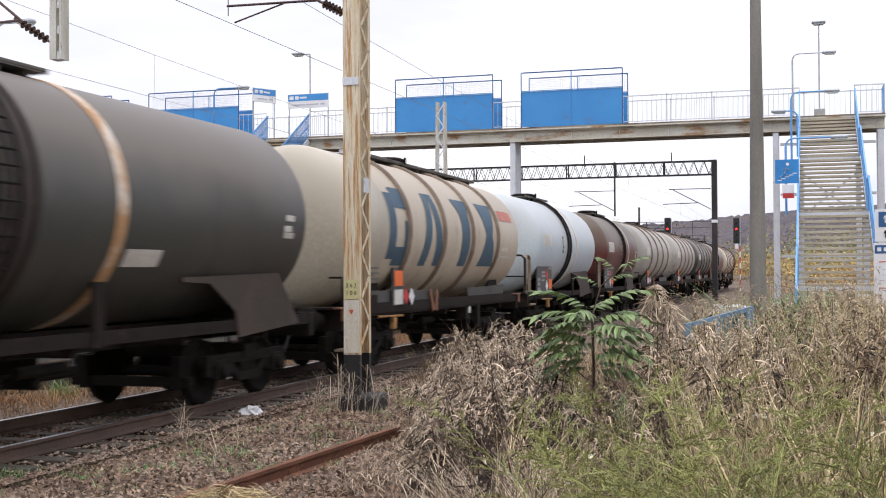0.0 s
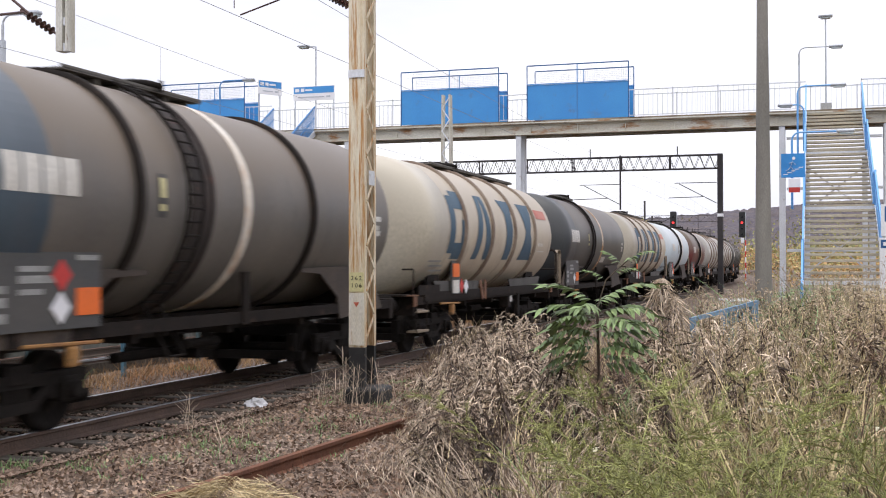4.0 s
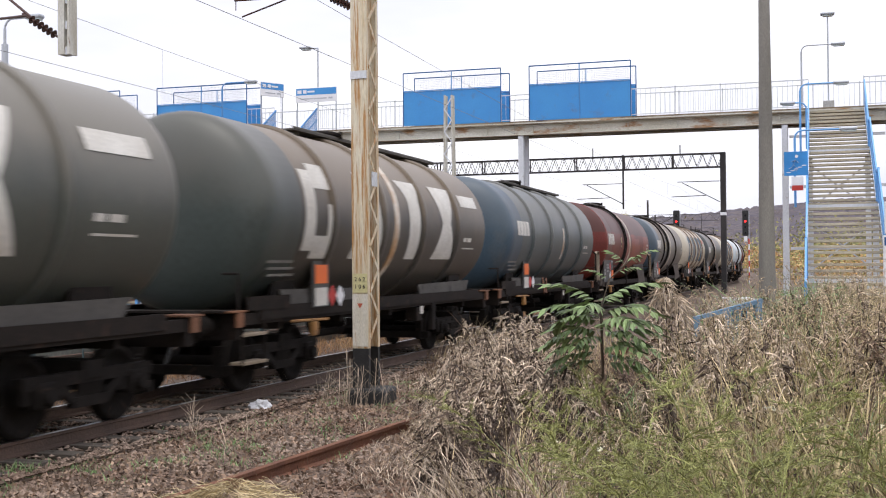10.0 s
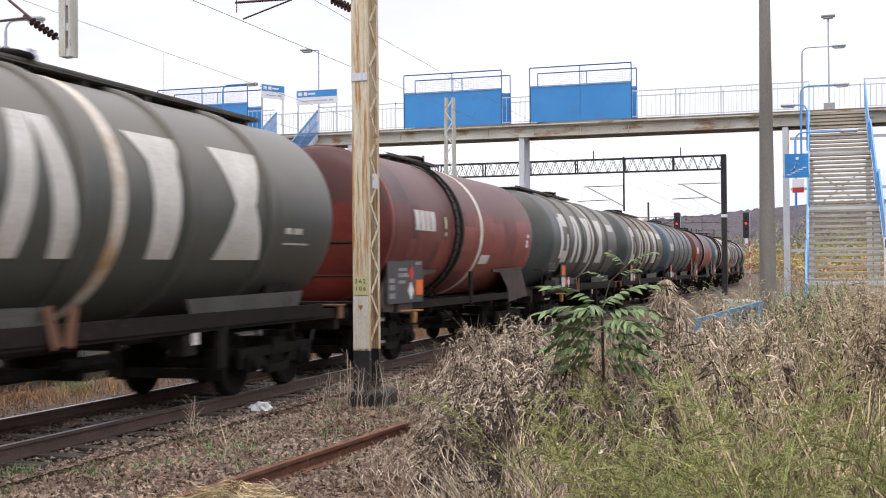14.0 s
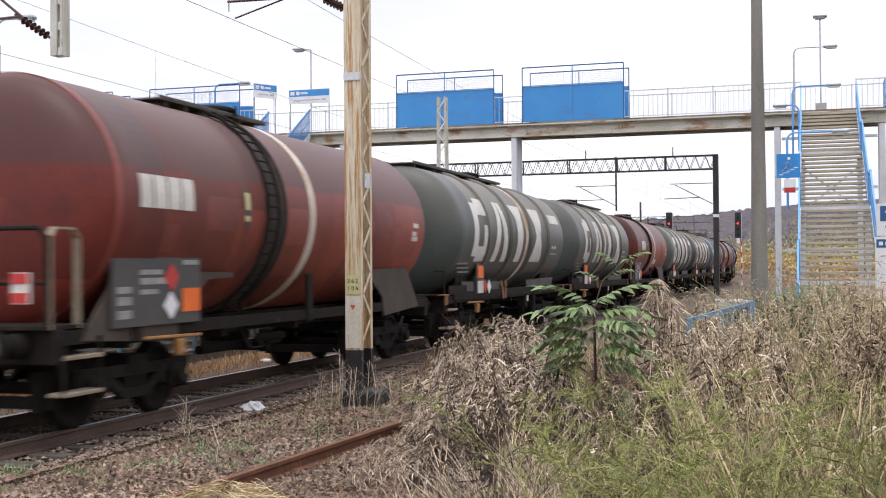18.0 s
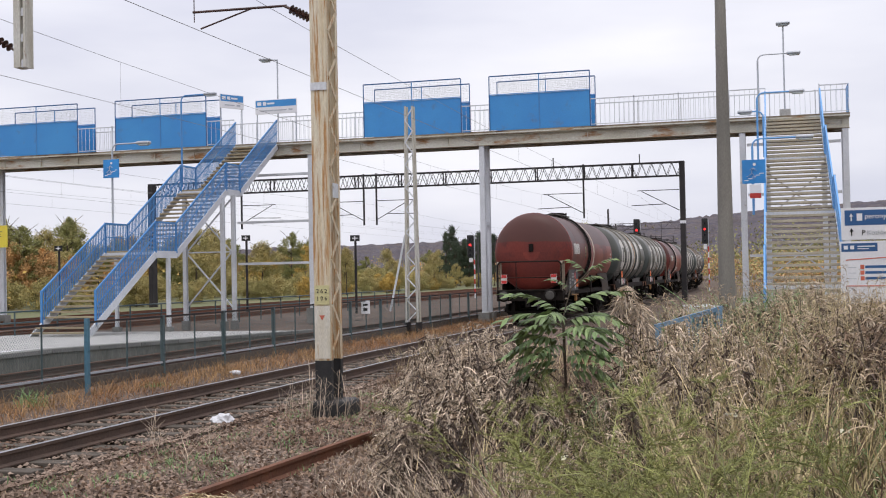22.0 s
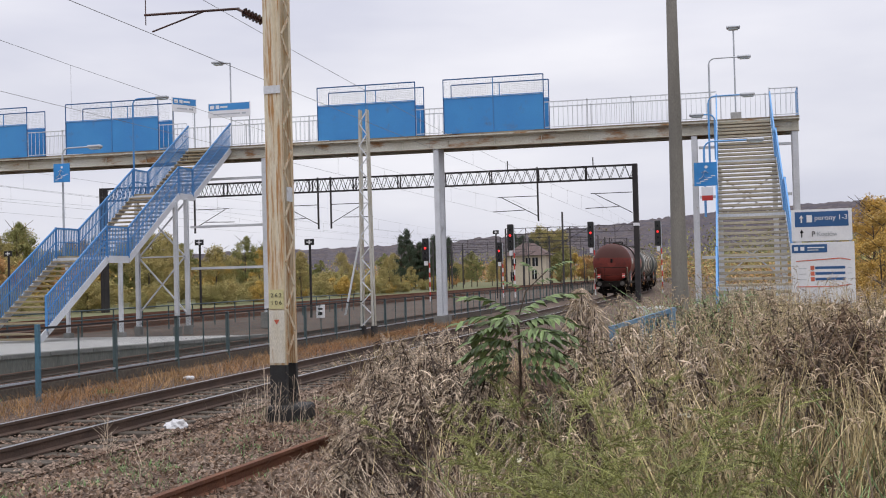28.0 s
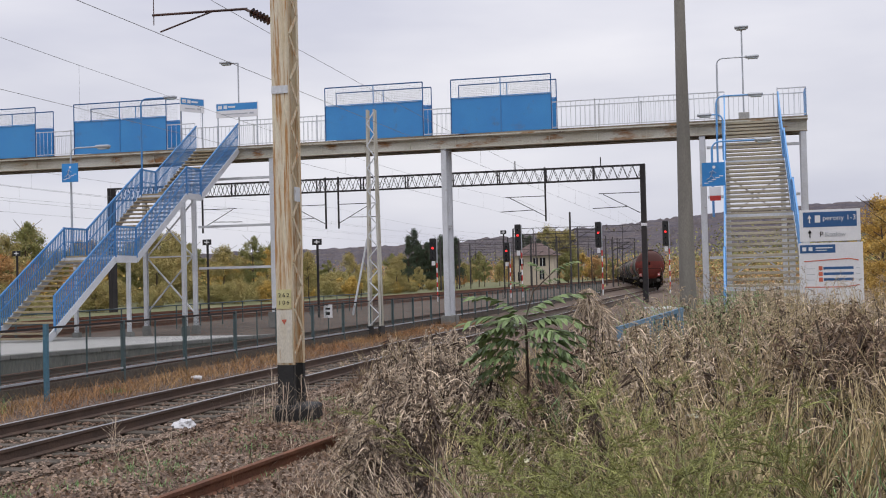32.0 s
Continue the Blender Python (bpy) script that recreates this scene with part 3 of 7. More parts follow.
for e in (((-24.0, 45.2, 0.7), (-21.9, 45.2, 3.0)), ((-24.0, 45.2, 3.0), (-21.9, 45.2, 0.7)), ((-24.0, 45.2, 3.0), (-21.9, 45.2, 3.0)), ((-24.0, 45.2, 3.0), (-21.9, 45.2, 5.2)), ((-24.0, 45.2, 5.2), (-21.9, 45.2, 3.0))):
    part("bracing", beams(e, w=0.055, h=0.06, up=(0, 1, 0)), M["white_steel"], stair_l)
RIGHT = [(50.0, 8.05), (46.2, 5.98), (45.1, 5.98), (40.4, 3.72), (39.3, 3.72), (34.6, 1.46), (33.5, 1.46), (31.2, 0.3)]
stair_r = stair("steel stairs with weathered grey treads and light blue handrails", -0.32, 1.74, RIGHT, M["grey_tread"], M["light_blue"], 0.082)
for y, z in ((45.6, 5.7), (39.8, 3.45), (34.0, 1.2)):
    for x in (-0.3, 1.7):
        part("leg", h_column(x, y, 0.1, z, 0.18, 0.16), M["white_steel"], stair_r)
    for e in (((-0.3, y, z - 1.9), (1.7, y, z - 0.3)), ((-0.3, y, z - 0.3), (1.7, y + 0.06, z - 1.9))):
        part("bracing", beams(e, w=0.05, h=0.055, up=(0, 1, 0)), M["white_steel"], stair_r)


# ---- lamps, signs ----
def cobra(x, y, z0, z1, reach, mat_post, label, head=0.55):
    """A lamp post with an arm to +x and a flat street-lamp head."""
    t = thing("street_lamp", label, "street lamp", "street lamps", at=(x, y, z0))
    h = z1 - z0
    bm = rods(((0, 0, 0), (0, 0, h - 0.25)), r=0.04, n=10)
    g = 1 if reach > 0 else -1
    pts = [(g * 0.25 * (1 - math.cos(a)), 0, h - 0.25 + 0.25 * math.sin(a)) for a in np.linspace(0, math.pi / 2, 6)] + [(reach - g * head, 0, h)]
    for a, b in zip(pts, pts[1:]):
        rod(bm, a, b, 0.028, n=8)
    part("pole", bm, mat_post, t)
    ends = sorted((reach - g * head, reach))
    bm = boxed((*ends, -0.13, 0.13, h - 0.06, h + 0.06), bevel=0.05)
    part("lamp_head", bm, M["grey_steel"], t)
    part("lamp_cover", boxed((ends[0] + 0.1, ends[1] - 0.05, -0.1, 0.1, h - 0.10, h - 0.055), bevel=0.015), M["lamp_glass"], t)
    return t


cobra(-24.25, 45.4, 5.8, 9.69, 1.63, M["rail_blue"], "blue gooseneck lamp post on the stair landing")
cobra(-24.25, 39.9, 2.98, 7.06, 1.62, M["grey_steel"], "gooseneck lamp post beside the blue stairs")
plat_lamp = cobra(-20.2, 26.0, 0.2, 8.36, 1.15, M["grey_steel"], "grey gooseneck lamp post on the platform", 0.5)
part("post", rods(((0, 0, 0), (0, 0, 7.5)), r=0.085, n=14), M["grey_steel"], plat_lamp)
cobra(-0.62, 50.3, 8.05, 10.64, 1.7, M["grey_steel"], "tall gooseneck lamp on the footbridge deck")
cobra(-0.62, 45.4, 5.9, 8.37, 1.7, M["light_blue"], "light blue gooseneck lamp on the stairs")
cobra(-0.415, 46.6, 6.1, 7.85, -0.95, M["light_blue"], "short lamp arm beside the stairs")
cobra(-0.72, 39.5, 3.6, 6.05, 1.9, M["light_blue"], "light blue gooseneck lamp above the stair sign")


def mast_lamp(x, y, z0, z1, reach, label):
    t = thing("street_lamp", label, "street lamp", "street lamps", at=(x, y, z0))
    h = z1 - z0
    part("pole", rods(((0, 0, 0), (0, 0, h)), ((0, 0, h), (reach, 0, h + 0.06)), r=0.035, n=10), M["grey_steel"], t)
    part("lamp_head", boxed((reach - 0.28, reach + 0.28, -0.2, 0.2, h + 0.0, h + 0.10), bevel=0.04), M["grey_steel"], t)
    part("lamp_cover", boxed((reach - 0.2, reach + 0.2, -0.14, 0.14, h - 0.06, h + 0.004), bevel=0.02), M["lamp_glass"], t)
    return t


mast_lamp(0.42, 51.2, 8.05, 12.0, 0.0, "tall floodlight mast on the footbridge")
mast_lamp(-22.4, 51.35, 8.05, 12.1, -0.6, "grey lamp mast on the footbridge")
part("lamp_base", boxed((-0.22, 0.22, -0.2, 0.2, 0, 0.35), bevel=0.02), M["paving"], None).location = (0.42, 50.75, DECK)
bpy.data.objects["lamp_base"].name = "cable_box"
tagged(bpy.data.objects["cable_box"], "pale concrete cable box on the footbridge deck", "cable box")


def board(name, label, category, x0, x1, y, z0, z1, mat, legs=0.0, depth=0.05):
    t = thing(name, label, category, at=((x0 + x1) / 2, y, z0))
    w, h = x1 - x0, z1 - z0
    part("panel", boxed((-w / 2, w / 2, -depth / 2, depth / 2, 0, h), bevel=0.006), mat, t)
    if legs:
        for x in (-w / 2 + 0.06, w / 2 - 0.06):
            part("post", rods(((x, depth, -legs), (x, depth, h)), r=0.03, n=8), M["grey_steel"], t)
    return t


def bars(t, rows, mat, depth=0.028, name="writing_bar"):
    for x0, x1, z0, z1 in rows:
        part(name, boxed((x0, x1, -depth, -depth + 0.004, z0, z1)), mat, t)


def stair_sign(x, y, z, size, label):
    t = board("stair_sign", label, "sign", x - size / 2, x + size / 2, y, z, z + size * 1.05, M["sign_blue"], 0)
    s = size
    for k in range(5):
        bars(t, [(-0.40 * s + k * 0.16 * s, -0.22 * s + k * 0.16 * s, 0.12 * s + k * 0.075 * s, 0.155 * s + k * 0.075 * s)], M["white"], name="step_mark")
    part("symbol_mark", beams(*[((a * s, -0.03, b * s), (c * s, -0.03, d * s)) for a, b, c, d in ((-0.02, 0.72, -0.10, 0.46), (-0.10, 0.46, 0.03, 0.34), (0.03, 0.34, 0.0, 0.18), (-0.10, 0.46, -0.2, 0.34), (-0.2, 0.34, -0.3, 0.3), (-0.02, 0.68, 0.12, 0.56), (-0.03, 0.68, -0.18, 0.6))], w=0.006, h=0.075 * s, up=(0, 1, 0.001)), M["white"], t)
    part("symbol_mark", rods(((0.03 * s, -0.034, 0.84 * s), (0.03 * s, -0.028, 0.84 * s)), r=0.07 * s, n=14), M["white"], t)
    return t


stair_sign(-24.17, 39.7, 5.77, 0.66, "blue stair sign with a white symbol on a lamp post")
stair_sign(-0.68, 38.9, 4.57, 0.72, "blue stair sign with a white symbol beside the stairs")
notice = board("notice", "small white and red notice under the stair sign", "sign", -0.82, -0.46, 38.9, 4.10, 4.54, M["white"])
bars(notice, [(-0.17, 0.17, 0.0, 0.16)], M["red"], name="red_band")
for x0, x1, y, turn in ((-22.88, -20.84, YB - 0.1, 0), (-25.35, -24.05, YB + 1.2, 58)):
    t = board("direction_sign", "white and blue direction sign above the stairs", "sign", x0, x1, y, 9.36 if turn == 0 else 9.92, 10.02 if turn == 0 else 10.58, M["white"], 1.3 if turn == 0 else 1.9)
    w = (x1 - x0) / 2
    bars(t, [(-w + 0.03, w - 0.03, 0.33, 0.63)], M["blue"], name="blue_band")
    bars(t, [(-w + 0.1, -w + 0.3, 0.4, 0.56), (-w + 0.38, -w + 0.55, 0.4, 0.56), (-w + 0.6, -w + 0.95, 0.44, 0.52)], M["white"], 0.034)
    bars(t, [(-w + 0.25, w - 0.5, 0.13, 0.18), (w - 0.4, w - 0.2, 0.12, 0.2)], M["grey_steel"], 0.034)
    t.rotation_euler = (0, 0, radians(turn))
warn = board("warning_sign", "yellow warning sign with black writing on a bridge column", "sign", -37.75, -36.2, YB - 0.02, 3.62, 4.7, M["yellow"])
bars(warn, [(-0.4, 0.3, 0.88, 0.91), (-0.45, 0.5, 0.76, 0.79), (-0.3, 0.4, 0.64, 0.67), (-0.45, 0.45, 0.52, 0.55), (-0.4, 0.2, 0.40, 0.43), (-0.3, 0.35, 0.28, 0.31), (-0.2, 0.3, 0.16, 0.19)], M["sleeper"])
bars(warn, [(-0.66, -0.5, 0.55, 0.75)], M["white"], 0.03, "symbol_mark")

info = board("station_sign", "white station sign reading perony 1-3 on a dark blue field", "sign", 1.62, 3.16, 33.0, 2.57, 3.41, M["white"], 2.4)
bars(info, [(-0.68, 0.68, 0.38, 0.78)], M["navy"], name="blue_field")
for words, size, x, z, m in (("perony 1-3", 0.19, 0.24, 0.61, M["white"]), ("Koz\u0142\u00f3w", 0.17, 0.13, 0.18, M["grey_steel"]), ("P", 0.2, -0.22, 0.18, M["gantry"])):
    w = part("writing", text_mesh(words, size, m), m, info)
    w.location, w.rotation_euler = (x, -0.036, z), (radians(90), 0, 0)
for z, m in ((0.58, M["white"]), (0.19, M["gantry"])):
    part("arrow", boxed((-0.53, -0.5, -0.038, -0.034, z - 0.09, z + 0.06)), m, info)
    bm = bmesh.new()
    bmesh.ops.create_cone(bm, segments=3, radius1=0.06, radius2=0.06, depth=0.004, cap_ends=True, matrix=pose(-0.515, -0.036, z + 0.06, 90, 0, 0))
    part("arrow", bm, m, info)
bars(info, [(-0.38, -0.24, 0.5, 0.69)], M["white"], 0.034, "symbol_mark")
plan = board("map_board", "white station map board with red lines and dark blue bars", "sign", 1.58, 3.2, 33.0, 0.9, 2.53, M["white"], 1.0)
bars(plan, [(-0.78, 0.12, 1.36, 1.58)], M["navy"], name="blue_field")
bars(plan, [(-0.72, -0.62, 1.42, 1.52), (-0.56, -0.46, 1.42, 1.52), (-0.38, 0.05, 1.48, 1.51), (-0.38, -0.1, 1.42, 1.44)], M["white"], 0.034)
for k in range(3):
    bars(plan, [(-0.2, 0.56, 0.62 + k * 0.15, 0.69 + k * 0.15)], M["navy"], name="blue_bar")
    bars(plan, [(-0.32, -0.22, 0.60 + k * 0.15, 0.71 + k * 0.15)], M["map_red"], name="red_line")
    bars(plan, [(-0.62, -0.42, 0.64 + k * 0.15, 0.655 + k * 0.15), (0.62, 0.72, 0.64 + k * 0.15, 0.655 + k * 0.15)], M["grey_steel"])
part("red_line", beams(((-0.68, -0.03, 1.14), (0.45, -0.03, 1.2)), ((0.45, -0.03, 1.2), (0.7, -0.03, 1.15)), ((-0.27, -0.03, 1.16), (-0.27, -0.03, 0.5)), ((-0.68, -0.03, 0.46), (0.3, -0.03, 0.45)), ((0.3, -0.03, 0.45), (0.7, -0.03, 0.5)), w=0.004, h=0.025, up=(0, 0, 1)), M["map_red"], plan)

for b in (info, plan):              # moved before the stairs' foot, scaled about the camera to look the same
    k = 30.8 / 33.0
    b.location = (b.location.x * k, 30.8, EYE + (b.location.z - EYE) * k)
    b.scale = (k, k, k)

# ---- fence along the platform ----
XF = -12.75
fence = thing("chain_link_fence", "grey-green chain-link fence with steel posts along the platform", "fence", at=(XF, 0, -0.02))
fpost = mesh_of(boxed((-0.04, 0.04, -0.04, 0.04, -0.2, 1.13), bevel=0.006), "post", M["fence"])
FY = [8.4, 11.3, 14.2, 17.1, 20.0] + [22.9 + 2.9 * k for k in range(32)]
vs, fs = [], []
for a, b in zip(FY, FY[1:]):
    part("top_rail", boxed((-0.025, 0.025, a, b, 1.08, 1.12)), M["gantry"], fence)
    part("bottom_rail", boxed((-0.02, 0.02, a, b, 0.10, 0.14)), M["grey_steel"], fence)
    part("kick_board", boxed((-0.03, 0.03, a, b, -0.15, 0.05)), M["sleeper"], fence)
    step = 0.07 if a < 46 else 0.14
    for s in (1, -1):
        n = int((b - a + 0.95) / step)
        for k in range(n):
            y = a - 0.95 + (k + 0.5) * step
            p, q = (y, 0.12), (y + 0.95, 1.08)
            if p[0] < a:
                p = (a, 0.12 + (a - p[0]) * 0.96 / 0.95)
            if q[0] > b:
                q = (b, 1.08 - (q[0] - b) * 0.96 / 0.95)
            if s < 0:
                p, q = (a + b - p[0], p[1]), (a + b - q[0], q[1])
            r, i = 0.0042 + 0.00013 * max(0.0, a - 20), len(vs)
            vs += [(0.003 * s, p[0], p[1] - r), (0.003 * s, q[0], q[1] - r), (0.003 * s, q[0], q[1] + r), (0.003 * s, p[0], p[1] + r)]
            fs.append((i, i + 1, i + 2, i + 3))
for y in FY:
    place("post", fpost, fence, (0, y, 0))
for k in range(len(FY) - 1):
    part("rod_post", rods(((0, (FY[k] + FY[k + 1]) / 2, -0.1), (0, (FY[k] + FY[k + 1]) / 2, 1.08)), r=0.018), M["fence"], fence)
part("wire_mesh", raw("wire_mesh", vs, fs, M["fence_wire"]), None, fence)
gate_post = part("fence_post", boxed((-0.04, 0.04, -0.04, 0.04, -0.25, 1.18), bevel=0.008), M["fence_blue"])
gate_post.location = (-12.3, 19.3, 0)
tagged(gate_post, "blue-green steel post in front of the fence", "fence post")
plate = board("track_sign", "small white trackside number plate on the fence", "sign", -12.88, -12.6, 35.9, 0.66, 1.08, M["white"])
bars(plate, [(-0.08, 0.08, 0.26, 0.32), (-0.07, 0.07, 0.09, 0.19)], M["gantry"])
for y, x in ((52, -26.5),):
    far_rail = thing("platform_railing", "grey steel railing along the far platform edge", "railing", at=(-25.1, 0, 0.1))
    part("rail", rods(((0, 10, 0.78), (0, 80, 0.78)), ((0, 10, 0.4), (0, 80, 0.4)), r=0.03), M["fence"], far_rail)
    pm = mesh_of(rods(((0, 0, -0.3), (0, 0, 0.78)), r=0.03), "post", M["fence"])
    for k in range(29):
        place("post", pm, far_rail, (0, 10 + 2.5 * k, 0))

# ---- near catenary mast ----
MX, MY = -6.62, 16.95
mast = thing("catenary_mast", "cream rusting steel catenary mast with a black base", "catenary mast", "catenary masts", at=(MX, MY, -0.2))
TOP, HW, HD = 10.5, 0.13, 0.24
for s in (-1, 1):
    y = s * HD
    for z0, z1, m in ((0.1, 0.80, "black"), (0.80, TOP, "cream")):
        q = y - s * 0.085
        bm = prism([(-HW, y), (HW, y), (HW, q), (HW - 0.012, q), (HW - 0.012, y - s * 0.012), (-HW + 0.012, y - s * 0.012), (-HW + 0.012, q), (-HW, q)], z0, z1)
        part("channel", bm, M[m], mast, "" if m == "cream" else "black tarred foot")
zz = [0.95 + 0.345 * k for k in range(28)]
for k, (a, b) in enumerate(zip(zz, zz[1:])):
    s = 0.17 if k % 2 else -0.17
    for x in (-HW - 0.004, HW + 0.004):
        part("lacing_bar", beams(((x, s, a), (x, -s, b)), w=0.055, h=0.008, up=(1, 0, 0)), M["cream"], mast)
part("foundation", boxed((-0.2, 0.38, -0.34, 0.34, -0.3, 0.20), bevel=0.06), M["black"], mast, "black tarred concrete foundation")
part("number_plate", boxed((-0.115, 0.115, -0.255, -0.250, 1.64, 1.93)), M["pale_yellow"], mast)
for words, z in (("262", 1.842), ("106", 1.731)):
    w = part("writing", text_mesh(words, 0.088, M["gantry"], 1.5), None, mast)
    w.location, w.rotation_euler = (0, -0.258, z), (radians(90), 0, 0)
part("white_field", boxed((-0.122, 0.122, -0.255, -0.248, 0.83, 1.62)), M["faded_white"], mast)
bm = bmesh.new()
bmesh.ops.create_cone(bm, segments=3, radius1=0.05, radius2=0.05, depth=0.004, cap_ends=True, matrix=pose(0, -0.258, 1.455, 90, 0, 0) @ pose(0, 0, 0, 0, 0, 60))
part("triangle_mark", bm, M["map_red"], mast)
part("white_band", boxed((-HW - 0.002, HW + 0.002, -0.256, -0.25, 4.88, 5.0)), M["white_steel"], mast)
part("small_plate", boxed((HW + 0.01, HW + 0.018, -0.1, 0.13, 3.26, 3.48)), M["white_steel"], mast)


def insulator(a, b, n=7, r=0.075):
    a, b = Vector(a), Vector(b)
    bm = bmesh.new()
    rod(bm, a, b, 0.022)
    for k in range(n):
        c = a.lerp(b, 0.22 + 0.56 * k / (n - 1))
        d = (b - a).normalized() * 0.018
        rod(bm, c - d, c + d, r, r * 0.45, 12)
    return bm


part("insulator", insulator((-0.11, -0.1, 5.98), (-0.6, -0.1, 6.24), 6), M["insul"], mast)
part("top_arm", rods(((-0.56, -0.1, 6.24), (-2.15, -0.1, 6.26)), r=0.02, n=8), M["insul"], mast)
part("stay_arm", rods(((-1.15, -0.1, 6.24), (-2.02, -0.1, 5.99)), r=0.014, n=8), M["insul"], mast)
part("hanger", rods(((-2.13, -0.1, 6.1), (-2.13, -0.1, 6.6)), r=0.008, n=6), M["insul"], mast)
part("portal_beam", boxed((-14, 0, -0.14, 0.14, 9.6, 10.1)), M["mast_grey"], mast)
for x0, x1 in ((-5.24, -5.12), (-5.06, -5.02)):
    part("drop_post", boxed((x0, x1, -0.36, -0.14, 5.55, 9.6)), M["mast_grey"], mast)
for k in range(9):
    part("drop_post_batten", boxed((-5.125, -5.055, -0.33, -0.18, 5.55 + 0.42 * k, 5.68 + 0.42 * k)), M["white_steel"], mast)
part("insulator", insulator((-5.24, -0.25, 5.82), (-6.0, -0.25, 6.3), 6), M["insul"], mast)
part("top_arm", rods(((-5.9, -0.25, 6.26), (-8.0, -0.25, 6.2)), r=0.024, n=8), M["insul"], mast)
part("stay_arm", rods(((-5.8, -0.25, 6.2), (-7.2, -0.25, 7.3)), r=0.024, n=8), M["insul"], mast)

# ---- concrete pole ----
pole = tagged(part("concrete_pole", lathe([(-0.6, 0.17), (0, 0.163), (5.5, 0.105), (10, 0.07)], 20, "z"), M["concrete"], None, "", True), "tapered grey concrete utility pole", "utility pole")
pole.matrix_world = pose(-0.90, 22.0, 0.1, 0, 0, 0)

# ---- white lattice mast ----
lat = thing("lattice_mast", "slim white lattice catenary mast with rust at the foot", "catenary mast", "catenary masts", at=(-12.55, 40.4, -0.3))
for sx in (-1, 1):
    for sy in (-1, 1):
        part("leg", beams(((0.21 * sx, 0.16 * sy, 0.5), (0.13 * sx, 0.10 * sy, 8.2)), w=0.06, h=0.06), M["mast_grey"], lat)
    part("foot", boxed((0.21 * sx - 0.05, 0.21 * sx + 0.05, -0.25, 0.25, 0, 0.5)), M["black"], lat)
for k in range(19):
    a, b = 0.5 + k * 0.4, 0.9 + k * 0.4
    wa, wb = 0.21 - 0.08 * a / 8.2, 0.21 - 0.08 * b / 8.2
    s = 1 if k % 2 else -1
    part("lacing_bar", beams(((s * wa, -0.14, a), (-s * wb, -0.14, b)), w=0.035, h=0.035), M["white_steel"], lat)
part("stay", beams(((-0.85, 0, 0.9), (-0.25, 0, 3.6)), w=0.06, h=0.06), M["white_steel"], lat)

# ---- gantry ----
YG = 82.0
gan = thing("catenary_gantry", "dark steel lattice gantry carrying the overhead wires across the tracks", "catenary gantry")
XL, XR = -46.4, -6.15
for y in (YG - 0.35, YG + 0.35):
    for z in (8.33, 9.25):
        part("chord", boxed((XL, XR, y - 0.036, y + 0.036, z - 0.036, z + 0.036)), M["gantry"], gan)
    n = 118
    ends = []
    for k in range(n):
        a, b = XL + (XR - XL) * k / n, XL + (XR - XL) * (k + 1) / n
        ends.append(((a, y, 8.33 if k % 2 else 9.25), (b, y, 9.25 if k % 2 else 8.33)))
    for e in ends:
        part("diagonal", beams(e, w=0.03, h=0.042, up=(0, 1, 0)), M["gantry"], gan)
    for k in range(0, 13):
        x = XL + (XR - XL) * k / 12
        part("upright", boxed((x - 0.04, x + 0.04, y - 0.035, y + 0.035, 8.33, 9.25)), M["gantry"], gan)
for x in (XL, XR):
    part("leg", boxed((x - 0.17, x + 0.17, YG - 0.35, YG + 0.35, -0.3, 9.3)), M["gantry"], gan)
part("leg_band", boxed((XR - 0.18, XR + 0.18, YG - 0.37, YG + 0.37, 5.05, 5.25)), M["white"], gan)
for x, s in ((-12.85, 1), (-28.97, -1), (-28.0, 1), (-38.7, 1)):
    part("drop_post", boxed((x - 0.055, x + 0.055, YG - 0.40, YG - 0.29, 5.6, 9.35)), M["gantry"], gan)
for x, s in ((-12.85, -1), (-28.97, -1), (-28.0, 1), (-6.35, -1), (-38.7, 1)):
    part("cantilever", rods(((x, YG - 0.45, 5.95), (x + s * 2.5, YG - 0.45, 7.3)), ((x, YG - 0.45, 7.35), (x + s * 2.8, YG - 0.45, 7.35)), ((x + s * 0.9, YG - 0.45, 6.4), (x + s * 3.2, YG - 0.45, 6.35)), r=0.026, n=6), M["gantry"], gan)
for x in (-15.0, -9.0):
    part("spike", rods(((x, YG, 9.3), (x, YG, 9.9)), r=0.04), M["gantry"], gan)


# ---- overhead wires ----
def tube(pts, r, n=5, up=(0, 0, 1)):
    """One bent round wire through the points."""
    bm = bmesh.new()
    rings = []
    for i, p in enumerate(pts):
        d = (Vector(pts[min(i + 1, len(pts) - 1)]) - Vector(pts[max(i - 1, 0)])).normalized()
        s = d.cross(Vector(up)).normalized()
        u = s.cross(d)
        rings.append([bm.verts.new(Vector(p) + r * (s * math.cos(k * math.tau / n) + u * math.sin(k * math.tau / n))) for k in range(n)])
    for a, b in zip(rings, rings[1:]):
        for k in range(n):
            bm.faces.new((a[k], a[(k + 1) % n], b[(k + 1) % n], b[k]))
    bm.faces.new(rings[0]), bm.faces.new(rings[-1])
    bmesh.ops.recalc_face_normals(bm, faces=bm.faces)
    return bm


def catenary(x, z0, z1, supports, label, sag=0.42):
    t = thing("overhead_wire", label, "overhead wire", "overhead wires")
    run, hang = [(x, supports[0], z0)], [(x, supports[0], z1)]
    for a, b in zip(supports, supports[1:]):
        run.append((x, b, z0))
        n = 10
        for k in range(1, n + 1):
            p = (x, a + (b - a) * k / n, z1 - sag * (1 - (2 * k / n - 1) ** 2))
            hang.append(p)
            if k < n:
                part("dropper", rods((p, (x, p[1], z0)), r=0.003, n=4), M["wire"], t)
    part("contact_wire", tube(run, 0.0055), M["wire"], t)
    part("messenger_wire", tube(hang, 0.0052), M["wire"], t)


